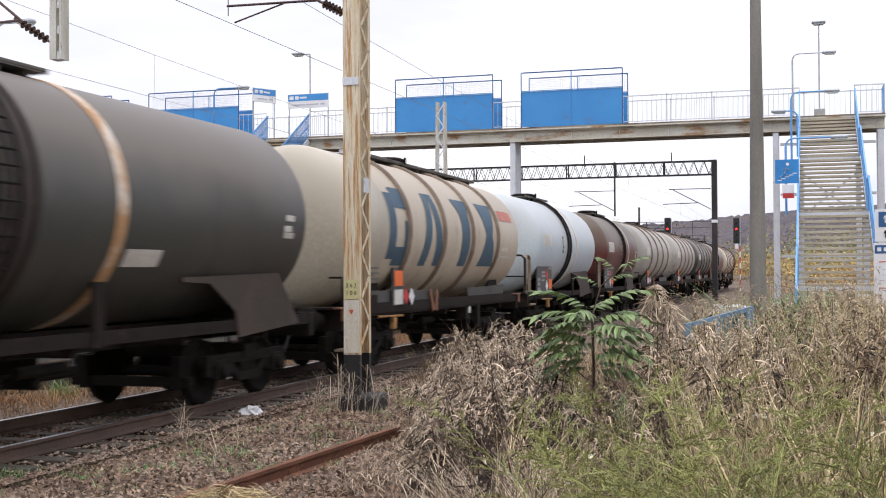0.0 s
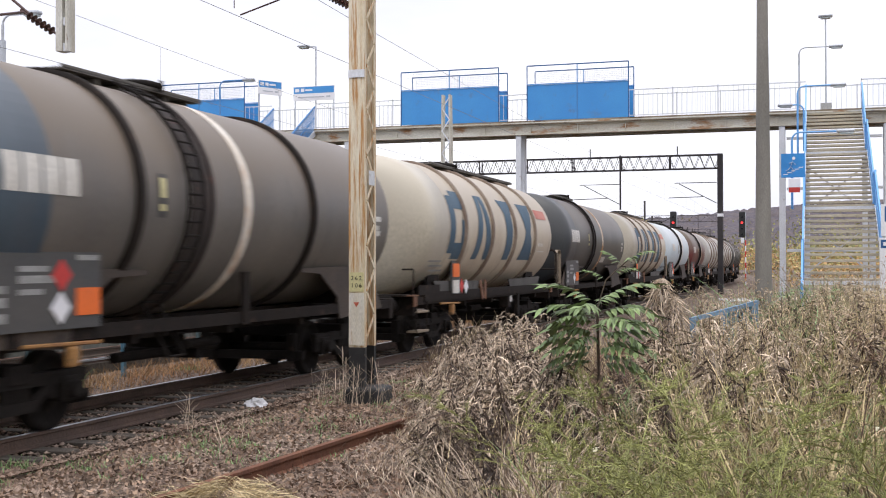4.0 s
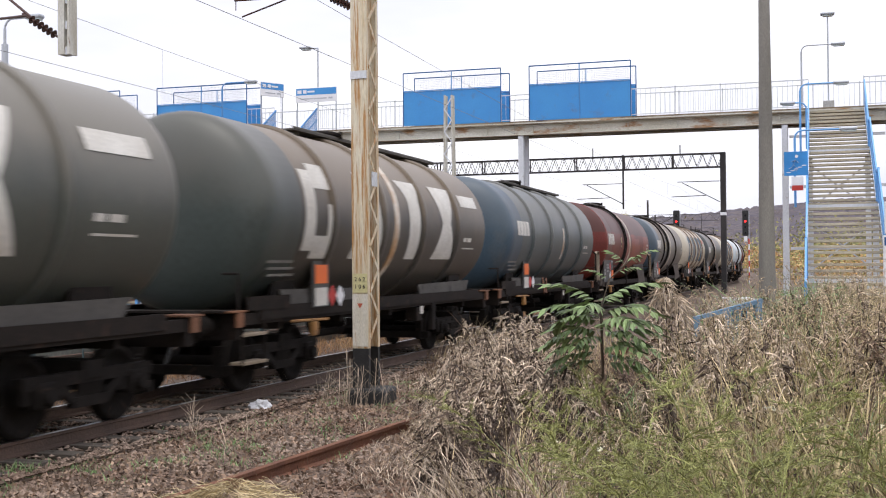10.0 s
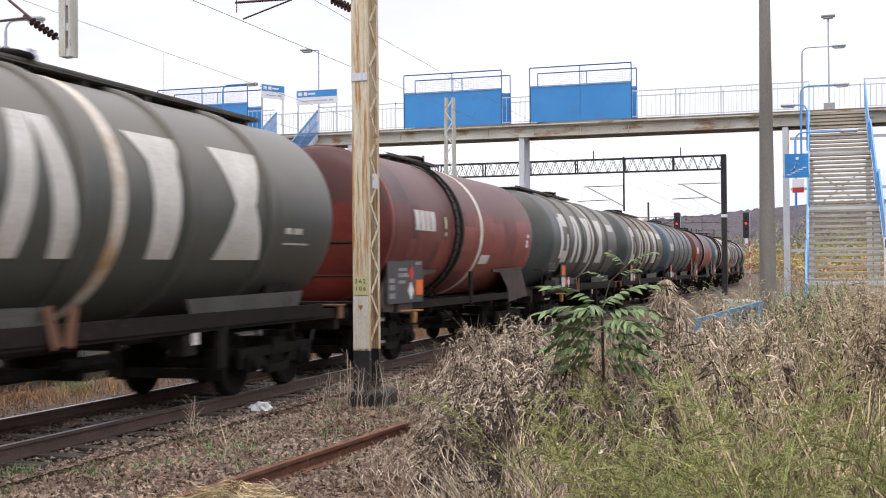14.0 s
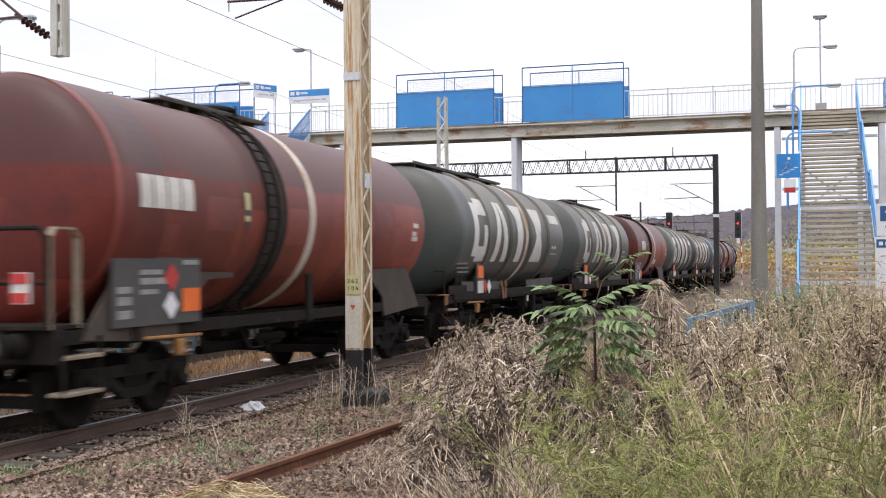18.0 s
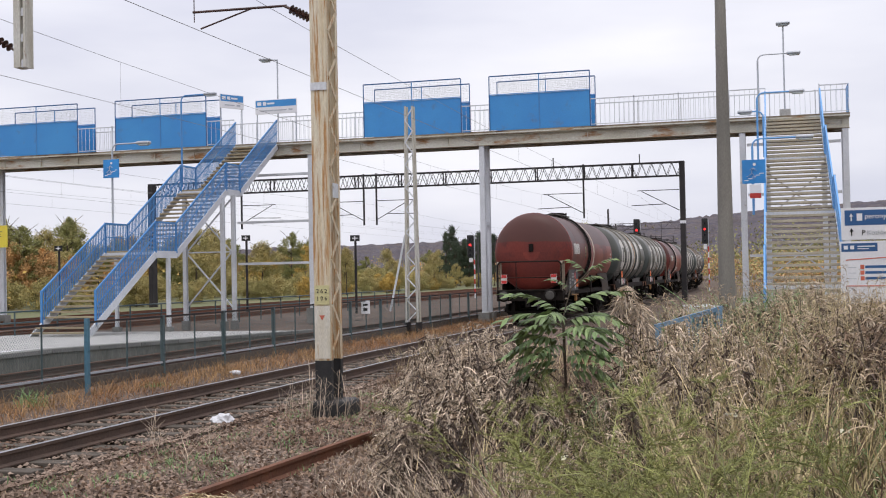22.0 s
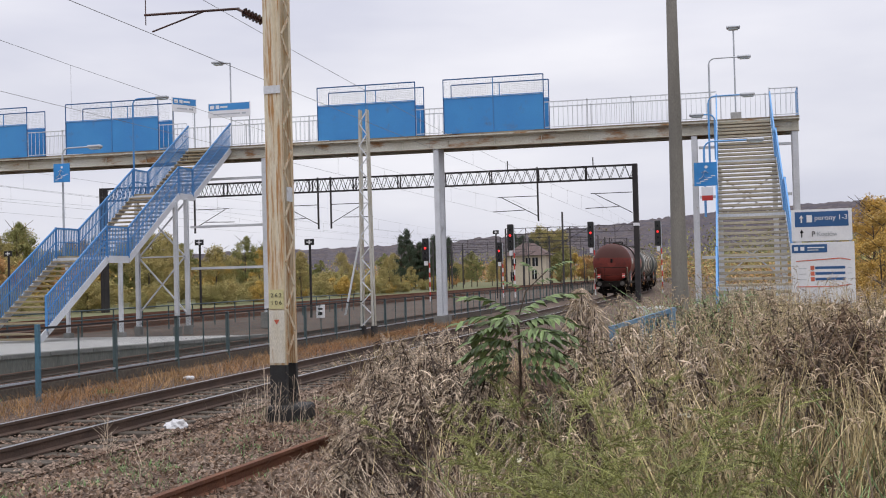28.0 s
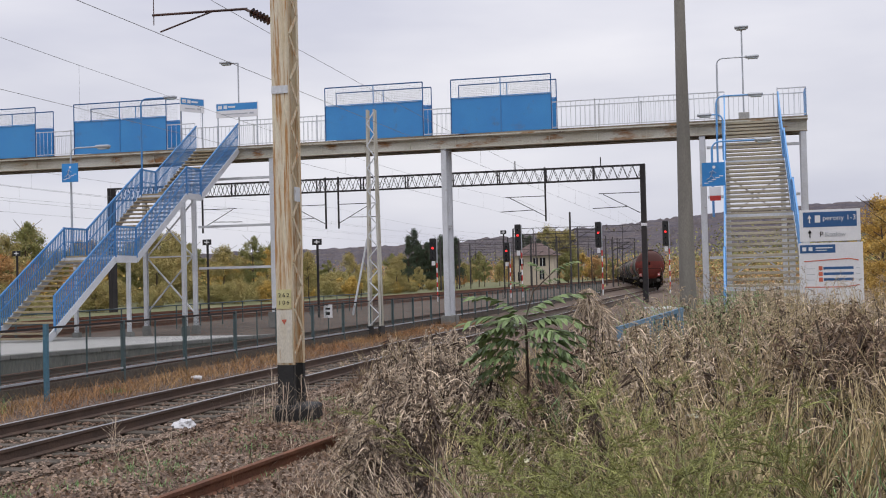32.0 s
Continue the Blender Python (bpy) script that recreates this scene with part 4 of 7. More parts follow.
catenary(TRACK, 5.93, 7.0, [-45, 16.4, 81.5, 145, 210, 275], "contact wire with its messenger wire over the running track")
for x in (-14.55, -28.2, -33.0, -37.8):
    catenary(x, 5.93, 7.08, [-45, 18, 81.5, 145, 210, 275], "contact wire with its messenger wire over a far track")


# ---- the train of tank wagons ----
def tank_paint(name, base, other, stain, amount=0.4, rough=0.43, top_tone=(0.143, 0.113, 0.084), crisp=False):
    """Tank paint with stains, and a dusty tone blended in by height towards the top."""
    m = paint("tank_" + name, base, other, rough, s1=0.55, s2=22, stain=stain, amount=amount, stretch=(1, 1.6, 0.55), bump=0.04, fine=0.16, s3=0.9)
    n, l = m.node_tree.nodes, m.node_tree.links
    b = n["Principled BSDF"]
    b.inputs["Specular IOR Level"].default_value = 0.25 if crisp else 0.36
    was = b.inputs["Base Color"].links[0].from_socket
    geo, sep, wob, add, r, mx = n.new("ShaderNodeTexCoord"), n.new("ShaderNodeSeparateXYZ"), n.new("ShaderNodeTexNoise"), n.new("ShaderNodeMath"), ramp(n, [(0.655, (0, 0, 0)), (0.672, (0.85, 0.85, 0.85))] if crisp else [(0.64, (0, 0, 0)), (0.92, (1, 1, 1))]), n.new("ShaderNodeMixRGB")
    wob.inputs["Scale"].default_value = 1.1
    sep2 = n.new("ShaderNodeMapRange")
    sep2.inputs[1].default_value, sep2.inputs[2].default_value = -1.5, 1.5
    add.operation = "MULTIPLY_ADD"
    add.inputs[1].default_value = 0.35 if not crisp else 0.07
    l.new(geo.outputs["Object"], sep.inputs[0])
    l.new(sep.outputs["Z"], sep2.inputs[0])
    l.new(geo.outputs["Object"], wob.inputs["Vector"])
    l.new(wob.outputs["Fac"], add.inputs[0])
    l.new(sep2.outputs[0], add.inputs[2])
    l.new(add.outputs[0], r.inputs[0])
    mx.inputs[2].default_value = (*top_tone, 1)
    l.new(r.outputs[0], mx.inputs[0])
    if crisp:                                   # squarish patches where the paint was mended
        flat, patch, mu = n.new("ShaderNodeCombineXYZ"), n.new("ShaderNodeTexBrick"), n.new("ShaderNodeMixRGB")
        l.new(sep.outputs["Y"], flat.inputs[0])
        l.new(sep.outputs["Z"], flat.inputs[1])
        l.new(flat.outputs[0], patch.inputs["Vector"])
        patch.inputs["Color1"].default_value, patch.inputs["Color2"].default_value = (0.62, 0.66, 0.7, 1), (1.3, 1.22, 1.2, 1)
        patch.inputs["Scale"].default_value, patch.inputs["Mortar Size"].default_value = 1.0, 0.0
        patch.inputs["Brick Width"].default_value, patch.inputs["Row Height"].default_value = 1.7, 0.93
        mu.blend_type, mu.inputs[0].default_value = "MULTIPLY", 0.85
        l.new(was, mu.inputs[1])
        l.new(patch.outputs["Color"], mu.inputs[2])
        was = mu.outputs[0]
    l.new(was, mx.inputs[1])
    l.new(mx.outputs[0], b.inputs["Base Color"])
    return m


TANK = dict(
    red=tank_paint("red", (0.27, 0.066, 0.044), (0.19, 0.05, 0.038), (0.10, 0.034, 0.03), 0.42, top_tone=(0.10, 0.05, 0.043), crisp=True),
    red_worn=tank_paint("worn_red", (0.27, 0.07, 0.052), (0.21, 0.058, 0.045), (0.11, 0.046, 0.038), 0.44, top_tone=(0.125, 0.064, 0.053), crisp=True),
    red_end=tank_paint("end_red", (0.23, 0.045, 0.032), (0.17, 0.038, 0.029), (0.10, 0.03, 0.026), 0.36, top_tone=(0.085, 0.042, 0.036), crisp=True),
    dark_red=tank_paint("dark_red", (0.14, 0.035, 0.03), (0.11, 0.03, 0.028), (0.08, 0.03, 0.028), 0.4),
    green=tank_paint("grey_green", (0.094, 0.10, 0.087), (0.078, 0.084, 0.074), (0.105, 0.095, 0.08), 0.36, top_tone=(0.16, 0.147, 0.122)),
    green_end=tank_paint("end_green", (0.062, 0.076, 0.071), (0.072, 0.085, 0.079), (0.045, 0.052, 0.05), 0.36, top_tone=(0.10, 0.10, 0.088)),
    slate=tank_paint("slate", (0.088, 0.104, 0.107), (0.074, 0.088, 0.09), (0.13, 0.13, 0.122), 0.34, top_tone=(0.145, 0.147, 0.14)),
    brown=tank_paint("brown_grey", (0.085, 0.075, 0.063), (0.068, 0.063, 0.056), (0.125, 0.10, 0.076), 0.36, top_tone=(0.175, 0.138, 0.10)),
    blue=tank_paint("slate_blue", (0.052, 0.085, 0.118), (0.065, 0.095, 0.122), (0.085, 0.10, 0.115), 0.36, top_tone=(0.085, 0.108, 0.13)),
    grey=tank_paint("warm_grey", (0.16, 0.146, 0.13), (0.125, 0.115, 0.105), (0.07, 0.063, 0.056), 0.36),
    dark=tank_paint("dark_grey", (0.056, 0.057, 0.053), (0.068, 0.066, 0.059), (0.042, 0.043, 0.041), 0.4, top_tone=(0.118, 0.10, 0.084)),
    cream=tank_paint("cream", (0.55, 0.485, 0.38), (0.48, 0.40, 0.30), (0.30, 0.23, 0.16), 0.36, top_tone=(0.42, 0.36, 0.28)),
    white=tank_paint("pale_blue", (0.50, 0.58, 0.62), (0.56, 0.62, 0.65), (0.36, 0.38, 0.38), 0.25, top_tone=(0.5, 0.53, 0.54)),
    dark_end=tank_paint("end_dark", (0.042, 0.046, 0.05), (0.05, 0.053, 0.055), (0.034, 0.036, 0.038), 0.4, top_tone=(0.072, 0.074, 0.074)),
    cream_end=tank_paint("end_cream", (0.52, 0.475, 0.385), (0.47, 0.42, 0.33), (0.34, 0.28, 0.2), 0.3, top_tone=(0.5, 0.455, 0.37)),
    light=tank_paint("light_grey", (0.40, 0.38, 0.34), (0.33, 0.31, 0.28), (0.22, 0.19, 0.16), 0.35, top_tone=(0.34, 0.32, 0.29)),
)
CACHE = {}
TZ, TR = 2.67, 1.50


def cached(key, build, material, smooth=False):
    k = (key, material.name)
    if k not in CACHE:
        CACHE[k] = mesh_of(build(), key.split("|")[0], material, smooth)
    return CACHE[k]


def tank_shell(length):
    """A cylinder with dished ends; local y from its rear pole."""
    e = 0.48
    prof = []
    for k in range(9):
        a = math.pi / 2 * k / 8
        prof.append((e * (1 - math.sin(math.pi / 2 - a) ** 0.9) if k < 8 else e, max(0.02, TR * math.sin(a) ** 0.75)))
    body = [(e + (length - 2 * e) * k / 6, TR) for k in range(1, 6)]
    return lathe(prof + body + [(length - a, r) for a, r in reversed(prof)], 64)


def end_shell(length):
    """A painted rear end: the dished cap and the first course of the tank."""
    e = 0.48
    prof = [(e * (1 - math.sin(math.pi / 2 - math.pi / 16 * k) ** 0.9) - 0.006 if k < 8 else e, max(0.02, TR * math.sin(math.pi / 16 * k) ** 0.75 + 0.006)) for k in range(9)]
    return lathe(prof + [(length, TR + 0.006), (length, TR - 0.02)], 64)


def ring(r0, w):
    return lathe([(-w, TR - 0.01), (-w, r0), (w, r0), (w, TR - 0.01)], 64)


def skin(shapes, lift=0.006, n=14):
    """Flat outlines (four corners each, in y and z) laid on the tank's right side."""
    bm = bmesh.new()
    for q in shapes:
        rows = []
        for i in range(n + 1):
            u = i / n
            a = (q[0][0] + (q[3][0] - q[0][0]) * u, q[0][1] + (q[3][1] - q[0][1]) * u)
            b = (q[1][0] + (q[2][0] - q[1][0]) * u, q[1][1] + (q[2][1] - q[1][1]) * u)
            rows.append([bm.verts.new((math.sqrt(max(0.01, (TR + lift) ** 2 - (z - TZ) ** 2)), y, z)) for y, z in (a, b)])
        for r, s in zip(rows, rows[1:]):
            bm.faces.new((r[0], r[1], s[1], s[0]))
    return bm


def rect(y0, y1, z0, z1):
    return ((y0, z0), (y1, z0), (y1, z1), (y0, z1))


def emblem(g, a, t, x):
    """Four plain block shapes in a row, from the near ends given: a bracket, a chevron, a wedge and an hourglass."""
    z0, z1 = 1.97, 3.48
    zm = (z0 + z1) / 2
    out = [rect(g, g + 0.40, z0 + 0.12, z1 - 0.12), rect(g + 0.40, g + 1.22, z1 - 0.40, z1), rect(g + 0.40, g + 1.22, z0, z0 + 0.36), rect(g + 0.88, g + 1.26, z0 + 0.36, zm + 0.12)]
    out += [((a, z0), (a + 0.46, z0), (a + 0.72, z1), (a + 0.38, z1)), ((a + 0.98, z0), (a + 1.44, z0), (a + 1.06, z1), (a + 0.72, z1))]
    out += [((t + 0.40, z0), (t + 0.98, z0), (t + 1.0, z1 - 0.34), (t + 0.32, z1 - 0.34)), ((t + 0.32, z1 - 0.34), (t + 1.0, z1 - 0.34), (t + 1.26, z1), (t, z1))]
    out += [((x, z0), (x + 1.38, z0), (x + 0.97, zm), (x + 0.41, zm)), ((x + 0.41, zm), (x + 0.97, zm), (x + 1.38, z1), (x, z1))]
    return out


def bogie_frame():
    """A two-axle bogie's side frames, bolster and springs, with the origin between the axles at rail height."""
    bm = bmesh.new()
    for s in (-1, 1):
        x = s * 1.02
        beam(bm, (x, -1.25, 0.62), (x, 1.25, 0.62), 0.12, 0.14)
        beam(bm, (x, -0.75, 0.66), (x, -0.3, 0.36), 0.1, 0.12)
        beam(bm, (x, 0.75, 0.66), (x, 0.3, 0.36), 0.1, 0.12)
        beam(bm, (x, -0.35, 0.34), (x, 0.35, 0.34), 0.12, 0.12)
        for y in (-0.9, 0.9):
            box(bm, x - 0.1, x + 0.1, y - 0.16, y + 0.16, 0.34, 0.62, 0.02)
            rod(bm, (x + s * 0.1, y, 0.47), (x + s * 0.19, y, 0.47), 0.11, 0.09, 12)
            for d in (-0.27, 0.27):
                rod(bm, (x, y + d, 0.4), (x, y + d, 0.66), 0.07, n=10)
        for y in (-0.16, 0.0, 0.16):
            rod(bm, (x, y, 0.4), (x, y, 0.66), 0.065, n=10)
    box(bm, -1.1, 1.1, -0.2, 0.2, 0.6, 0.8)
    bmesh.ops.recalc_face_normals(bm, faces=bm.faces)
    return bm


def wheelset():
    bm = lathe([(-0.95, 0.075), (0.95, 0.075)], 12, "x")
    for s in (-1, 1):
        prof = [(0.68 * s, 0.47), (0.705 * s, 0.485), (0.72 * s, 0.455), (0.815 * s, 0.45), (0.815 * s, 0.38), (0.77 * s, 0.36), (0.76 * s, 0.14), (0.80 * s, 0.12)]
        me = bpy.data.meshes.new("wheel")
        w = lathe(prof if s > 0 else prof, 28, "x")
        w.to_mesh(me)
        w.free()
        bm.from_mesh(me)
        bpy.data.meshes.remove(me)
    return bm


def buffer_mesh():
    """A buffer with its face at y = 0 and its box ahead of it."""
    return lathe([(0.0, 0.02), (0.006, 0.17), (0.02, 0.225), (0.05, 0.225), (0.06, 0.1), (0.32, 0.09), (0.32, 0.13), (0.62, 0.14)], 22)


def saddle(y, w):
    """A cradle of plates across the frame that carries the tank."""
    bm = bmesh.new()
    for x in (-1.05, 1.05):
        vs = [bm.verts.new((x + d, yy, z)) for d in (-0.03, 0.03) for yy, z in ((y - w, 1.19), (y + w, 1.19), (y + w * 0.75, 1.66), (y - w * 0.75, 1.66))]
        for f in ((0, 1, 2, 3), (7, 6, 5, 4), (0, 4, 5, 1), (1, 5, 6, 2), (2, 6, 7, 3), (3, 7, 4, 0)):
            bm.faces.new([vs[i] for i in f])
    box(bm, -1.15, 1.15, y - 0.08, y + 0.08, 1.17, 1.5)
    bmesh.ops.recalc_face_normals(bm, faces=bm.faces)
    return bm


def hopper_plate(L, side, front):
    """The sloping side plates under an end of a plain wagon's tank."""
    bm = bmesh.new()
    pts = [(9.27, 1.79), (12.15, 1.84), (12.9, 1.05), (10.85, 0.93), (10.75, 1.3), (10.0, 1.70), (9.27, 1.73)]
    if not front:
        pts = [(14.0 - y, z) for y, z in pts]
    vs = [bm.verts.new((1.26 * side + d, y, z)) for d in (-0.02, 0.02) for y, z in pts]
    n = len(pts)
    bm.faces.new(vs[:n]), bm.faces.new(vs[n:])
    for i in range(n):
        bm.faces.new((vs[i], vs[(i + 1) % n], vs[n + (i + 1) % n], vs[n + i]))
    bmesh.ops.recalc_face_normals(bm, faces=bm.faces)
    return bm


LADDER = [Vector((1.3, 0, 0.7))] + [(TR + 0.09) * Vector((math.cos(a), 0, math.sin(a))) + Vector((0, 0, TZ)) for a in np.linspace(-0.95, 1.25, 11)]


def ladder_rail():
    """A ladder's rail that follows the tank's right side."""
    return tube(LADDER, 0.024, 6, (0, 1, 0))


def walkway(y0, y1):
    bm = boxed((-0.36, 0.36, y0, y1, TZ + TR + 0.055, TZ + TR + 0.08))
    for x in (-0.36, 0.34):
        box(bm, x, x + 0.02, y0, y1, TZ + TR + 0.07, TZ + TR + 0.115)
    for y in np.linspace(y0 + 0.3, y1 - 0.3, 6):
        box(bm, -0.3, 0.3, y - 0.03, y + 0.03, TZ + TR - 0.08, TZ + TR + 0.055)
    return bm


def hatch():
    bm = lathe([(0, 0.34), (0.2, 0.34), (0.21, 0.4), (0.26, 0.4), (0.3, 0.3), (0.31, 0.05)], 20, "z")
    rod(bm, (0.42, 0, 0.15), (0.42, 0, 0.3), 0.03)
    return bm


def railing(y):
    """An end-platform railing of bent tube, with side hoops."""
    bm = bmesh.new()
    pts = [(-1.22, y, 1.2), (-1.22, y, 2.20), (-1.12, y, 2.30), (1.12, y, 2.30), (1.22, y, 2.20), (1.22, y, 1.2)]
    for a, b in zip(pts, pts[1:]):
        rod(bm, a, b, 0.03, n=7)
    rod(bm, (-1.22, y, 1.70), (1.22, y, 1.70), 0.02, n=6)
    rod(bm, (-0.5, y, 1.2), (-0.5, y, 2.28), 0.018, n=6)
    return bm


def hoop(x, y0, y1):
    bm = bmesh.new()
    pts = [(x, y0, 1.2), (x, y0, 2.20), (x, y0 + 0.1, 2.30), (x, y1 - 0.1, 2.30), (x, y1, 2.20), (x, y1, 1.2)]
    for a, b in zip(pts, pts[1:]):
        beam(bm, a, b, 0.03, 0.085, (1, 0, 0))
    bmesh.ops.recalc_face_normals(bm, faces=bm.faces)
    return bm


wheelsets, wagons = [[], []], []
TRAIN = "tank wagons of the passing train"


def wagon(L, kind, colour, label, end_colour=None, shapes=None, ring_colour="ring_white", tail=False, late=False, logo=1.75, plate=False):
    """One four-axle tank wagon. kind: 'plain' (one pale band, ladder, side panel) or 'ribbed' (stiffening rings, long frame)."""
    w = thing("tank_wagon", label, "tank wagon", TRAIN)
    paintwork = TANK[colour]
    y0, y1 = (1.05, L - 1.0) if kind == "plain" else (0.85, L - 0.95)
    t = place("tank", cached("tank|%g" % (y1 - y0), lambda: tank_shell(y1 - y0), paintwork, True), w, (0, y0, TZ))
    if end_colour:
        place("end_course", cached("end_course", lambda: end_shell(1.5), TANK[end_colour], True), w, (0, y0, TZ))
    frame = place("underframe", cached("underframe|%g" % L, lambda: boxed((-0.28, 0.28, 0.62, L - 0.62, 0.85, 1.16)), M["frame_brown"]), w, (0, 0, 0))
    for y in (0.69, L - 0.69):
        place("headstock", cached("headstock", lambda: boxed((-1.28, 1.28, -0.09, 0.09, 0.82, 1.2), bevel=0.015), M["frame_brown"]), frame, (0, y, 0))
    for x in (-1.23, 1.23):
        place("sill", cached("sill|%g" % L, lambda: boxed((-0.04, 0.04, 0.782, L - 0.782, 1.02, 1.18)), M["frame_brown"]), frame, (x, 0, 0))
    for y in np.linspace(2.2, L - 2.2, 5):
        place("cross_member", cached("cross_member", lambda: boxed((-1.188, 1.188, -0.06, 0.06, 0.9, 1.1)), M["frame_brown"]), frame, (0, y, 0))
    for yb in (2.55, L - 2.55):
        b = place("bogie", cached("bogie", bogie_frame, M["dark"]), w, (0, yb, 0))
        for k, dy in enumerate((-0.9, 0.9)):
            wheelsets[k].append(place("wheelset", cached("wheelset", wheelset, M["dark"], True), b, (0, dy, 0.45)))
    for x in (-0.875, 0.875):
        face = place("buffer", cached("buffer", buffer_mesh, M["dark"], True), w, (x, 0, 1.03))
        place("buffer_face", cached("buffer_face", lambda: lathe([(-0.006, 0.02), (-0.003, 0.14), (0.003, 0.17)], 22), M["gusset_grey"], True), face, (0, 0, 0))
        place("buffer", cached("buffer", buffer_mesh, M["dark"], True), w, (x, L, 1.03), (0, 0, math.pi))
    for y, s in ((0.25, 1), (L - 0.25, -1)):
        place("coupling", cached("coupling", lambda: rods(((0, 0.4, 1.0), (0, -0.1, 1.02)), ((0.05, 0.0, 1.0), (0.05, -0.1, 0.62)), ((-0.05, 0.0, 1.0), (-0.05, -0.1, 0.62)), ((-0.06, -0.1, 0.62), (0.06, -0.1, 0.62)), r=0.035), M["dark"]), w, (0, y, 0), (0, 0, 0 if s > 0 else math.pi))
        place("brake_hose", cached("brake_hose", lambda: rods(((0.35, 0.3, 0.9), (0.38, 0.1, 0.7)), ((0.38, 0.1, 0.7), (0.36, 0.0, 0.5)), r=0.025), M["black"]), w, (0, y, 0), (0, 0, 0 if s > 0 else math.pi))
    for y in (2.55, L - 2.55):
        place("saddle", cached("saddle", lambda: saddle(0, 0.5), M["frame_brown"]), w, (0, y, 0))
    place("hatch", cached("hatch", hatch, M["dark"], True), w, (0, L * 0.46, TZ + TR - 0.08))
    place("air_reservoir", cached("air_reservoir", lambda: lathe([(0.0, 0.05), (0.06, 0.2), (1.15, 0.2), (1.21, 0.05)], 16), M["dark"], True), w, (-0.55, L / 2 + 0.3, 0.72))
    for y in (2.55, L - 2.55):
        for d in (-1.45, 1.45):
            place("brake_beam", cached("brake_beam", lambda: boxed((-0.95, 0.95, -0.05, 0.05, 0.28, 0.42), (-0.8, -0.66, -0.09, 0.09, 0.25, 0.7), (0.66, 0.8, -0.09, 0.09, 0.25, 0.7)), M["dark"]), w, (0, y + d, 0))
    place("brake_gear", cached("brake_gear", lambda: rods(((0.2, L / 2 - 1.4, 0.62), (0.2, L / 2 + 1.4, 0.62)), ((-0.5, L / 2, 0.6), (0.7, L / 2, 0.6)), ((0.7, L / 2 - 0.4, 0.75), (0.7, L / 2 + 0.5, 0.75)), r=0.07, n=10), M["dark"]), w, (0, 0, 0))
    for y in (1.08,):
        for d in (-0.345, 0.345):
            place("step_hanger", cached("step_hanger", lambda: boxed((1.28, 1.31, -0.015, 0.015, 0.46, 1.1)), M["frame_brown"]), w, (0, y + d, 0))
        for z in (0.46, 0.86):
            place("step_tread", cached("step_tread", lambda: boxed((1.1, 1.34, -0.36, 0.36, 0, 0.045), bevel=0.008), M["hoop_tan"]), w, (0, y, z))
    lever = place("brake_lever", cached("brake_lever", lambda: rods(((1.33, -1.2, 1.01), (1.33, 0.17, 0.985)), r=0.022), M["ochre_bracket"]), w, (0, 3.5, 0))
    place("lever_weight", cached("lever_weight", lambda: boxed((1.26, 1.36, -0.42, -0.24, 0.74, 0.97), bevel=0.03), M["ochre_bracket"]), lever, (0, 0, 0))
    small = "writing_bar"
    for k, (a, b, z) in enumerate(((0, 0.22, 2.36), (0.3, 0.6, 2.36), (0, 0.9, 2.2)) if kind != "plain" else ((0.2, 0.5, 2.62), (0.15, 0.42, 2.46), (0.15, 0.5, 2.36))):
        place(small, cached("small_bar|%s%d" % (kind, k), lambda: skin([rect(a, b, z, z + (0.09 if b - a < 0.5 else 0.03))]), M["mark"]), w, (0, L - 3.1 if kind != "plain" else L - 2.35, 0))
    if kind == "plain":
        if colour in ("red", "red_worn"):
            for k, (a, b, c, e) in enumerate(((3.6, 4.5, 2.35, 2.8), (8.3, 9.6, 2.2, 2.9), (9.9, 10.9, 2.3, 3.05), (10.9, 12.2, 2.05, 2.6), (1.75, 2.9, 2.05, 2.4), (6.1, 7.0, 2.2, 2.75))):
                place("paint_patch", cached("paint_patch|%d" % k, lambda: skin([rect(a, b, c, e)], 0.004), M["patch_a" if k % 2 else "patch_b"], True), w, (0, 0, 0))
        if end_colour == "red_end":
            place("weld_seam", cached("weld_seam", lambda: ring(TR + 0.011, 0.05), M["patch_a"]), w, (0, 1.52, TZ))
        place("band", cached("band", lambda: ring(TR + 0.012, 0.115), M[ring_colour]), w, (0, 7.52 if plate else 7.0, TZ))
        if colour == "grey":
            for y in (4.2, 9.2):
                place("stiffener_ring", cached("stiffener_ring", lambda: ring(TR + 0.06, 0.07), M["frame_brown"], True), w, (0, y, TZ))
        place("strap_band", cached("strap_band", lambda: ring(TR + 0.016, 0.24), M["strap_dark"]), w, (0, 5.66, TZ))
        place("strap_edge", cached("strap_edge", lambda: ring(TR + 0.05, 0.03), M["strap_dark"]), w, (0, 5.93, TZ))
        steps = place("ladder", cached("ladder", lambda: ladder_rail(), M["dark"]), w, (0, 5.2, 0))
        place("ladder_rail", cached("ladder", lambda: None, M["dark"]), steps, (0, 0.38, 0))
        for a, b in zip(LADDER, LADDER[1:]):
            for u in (0.0, 0.5):
                place("rung", cached("rung", lambda: rods(((0, 0, 0), (0, 0.38, 0)), r=0.016, n=5), M["dark"]), steps, a.lerp(b, u))
        place("walkway", cached("walkway|short", lambda: walkway(0, 3.4), M["walkway_grey"]), w, (0, 4.3, 0))
        for side in (-1, 1):
            for front in (0, 1) if L > 13 else (1,):
                place("side_plate", cached("side_plate|%d%d%g" % (side, front, L), lambda: hopper_plate(L, side, front), M["hopper_brown"]), w, (0, 0 if L > 13 else L - 14.1, 0))
        for k in range(4):
            place("logo_mark", cached("logo_mark|%g%d" % (logo, k), lambda: skin([rect(logo + 0.325 * k, logo + 0.285 + 0.325 * k, 2.58, 2.98)], 0.012), M["mark"]), w, (0, 0, 0))
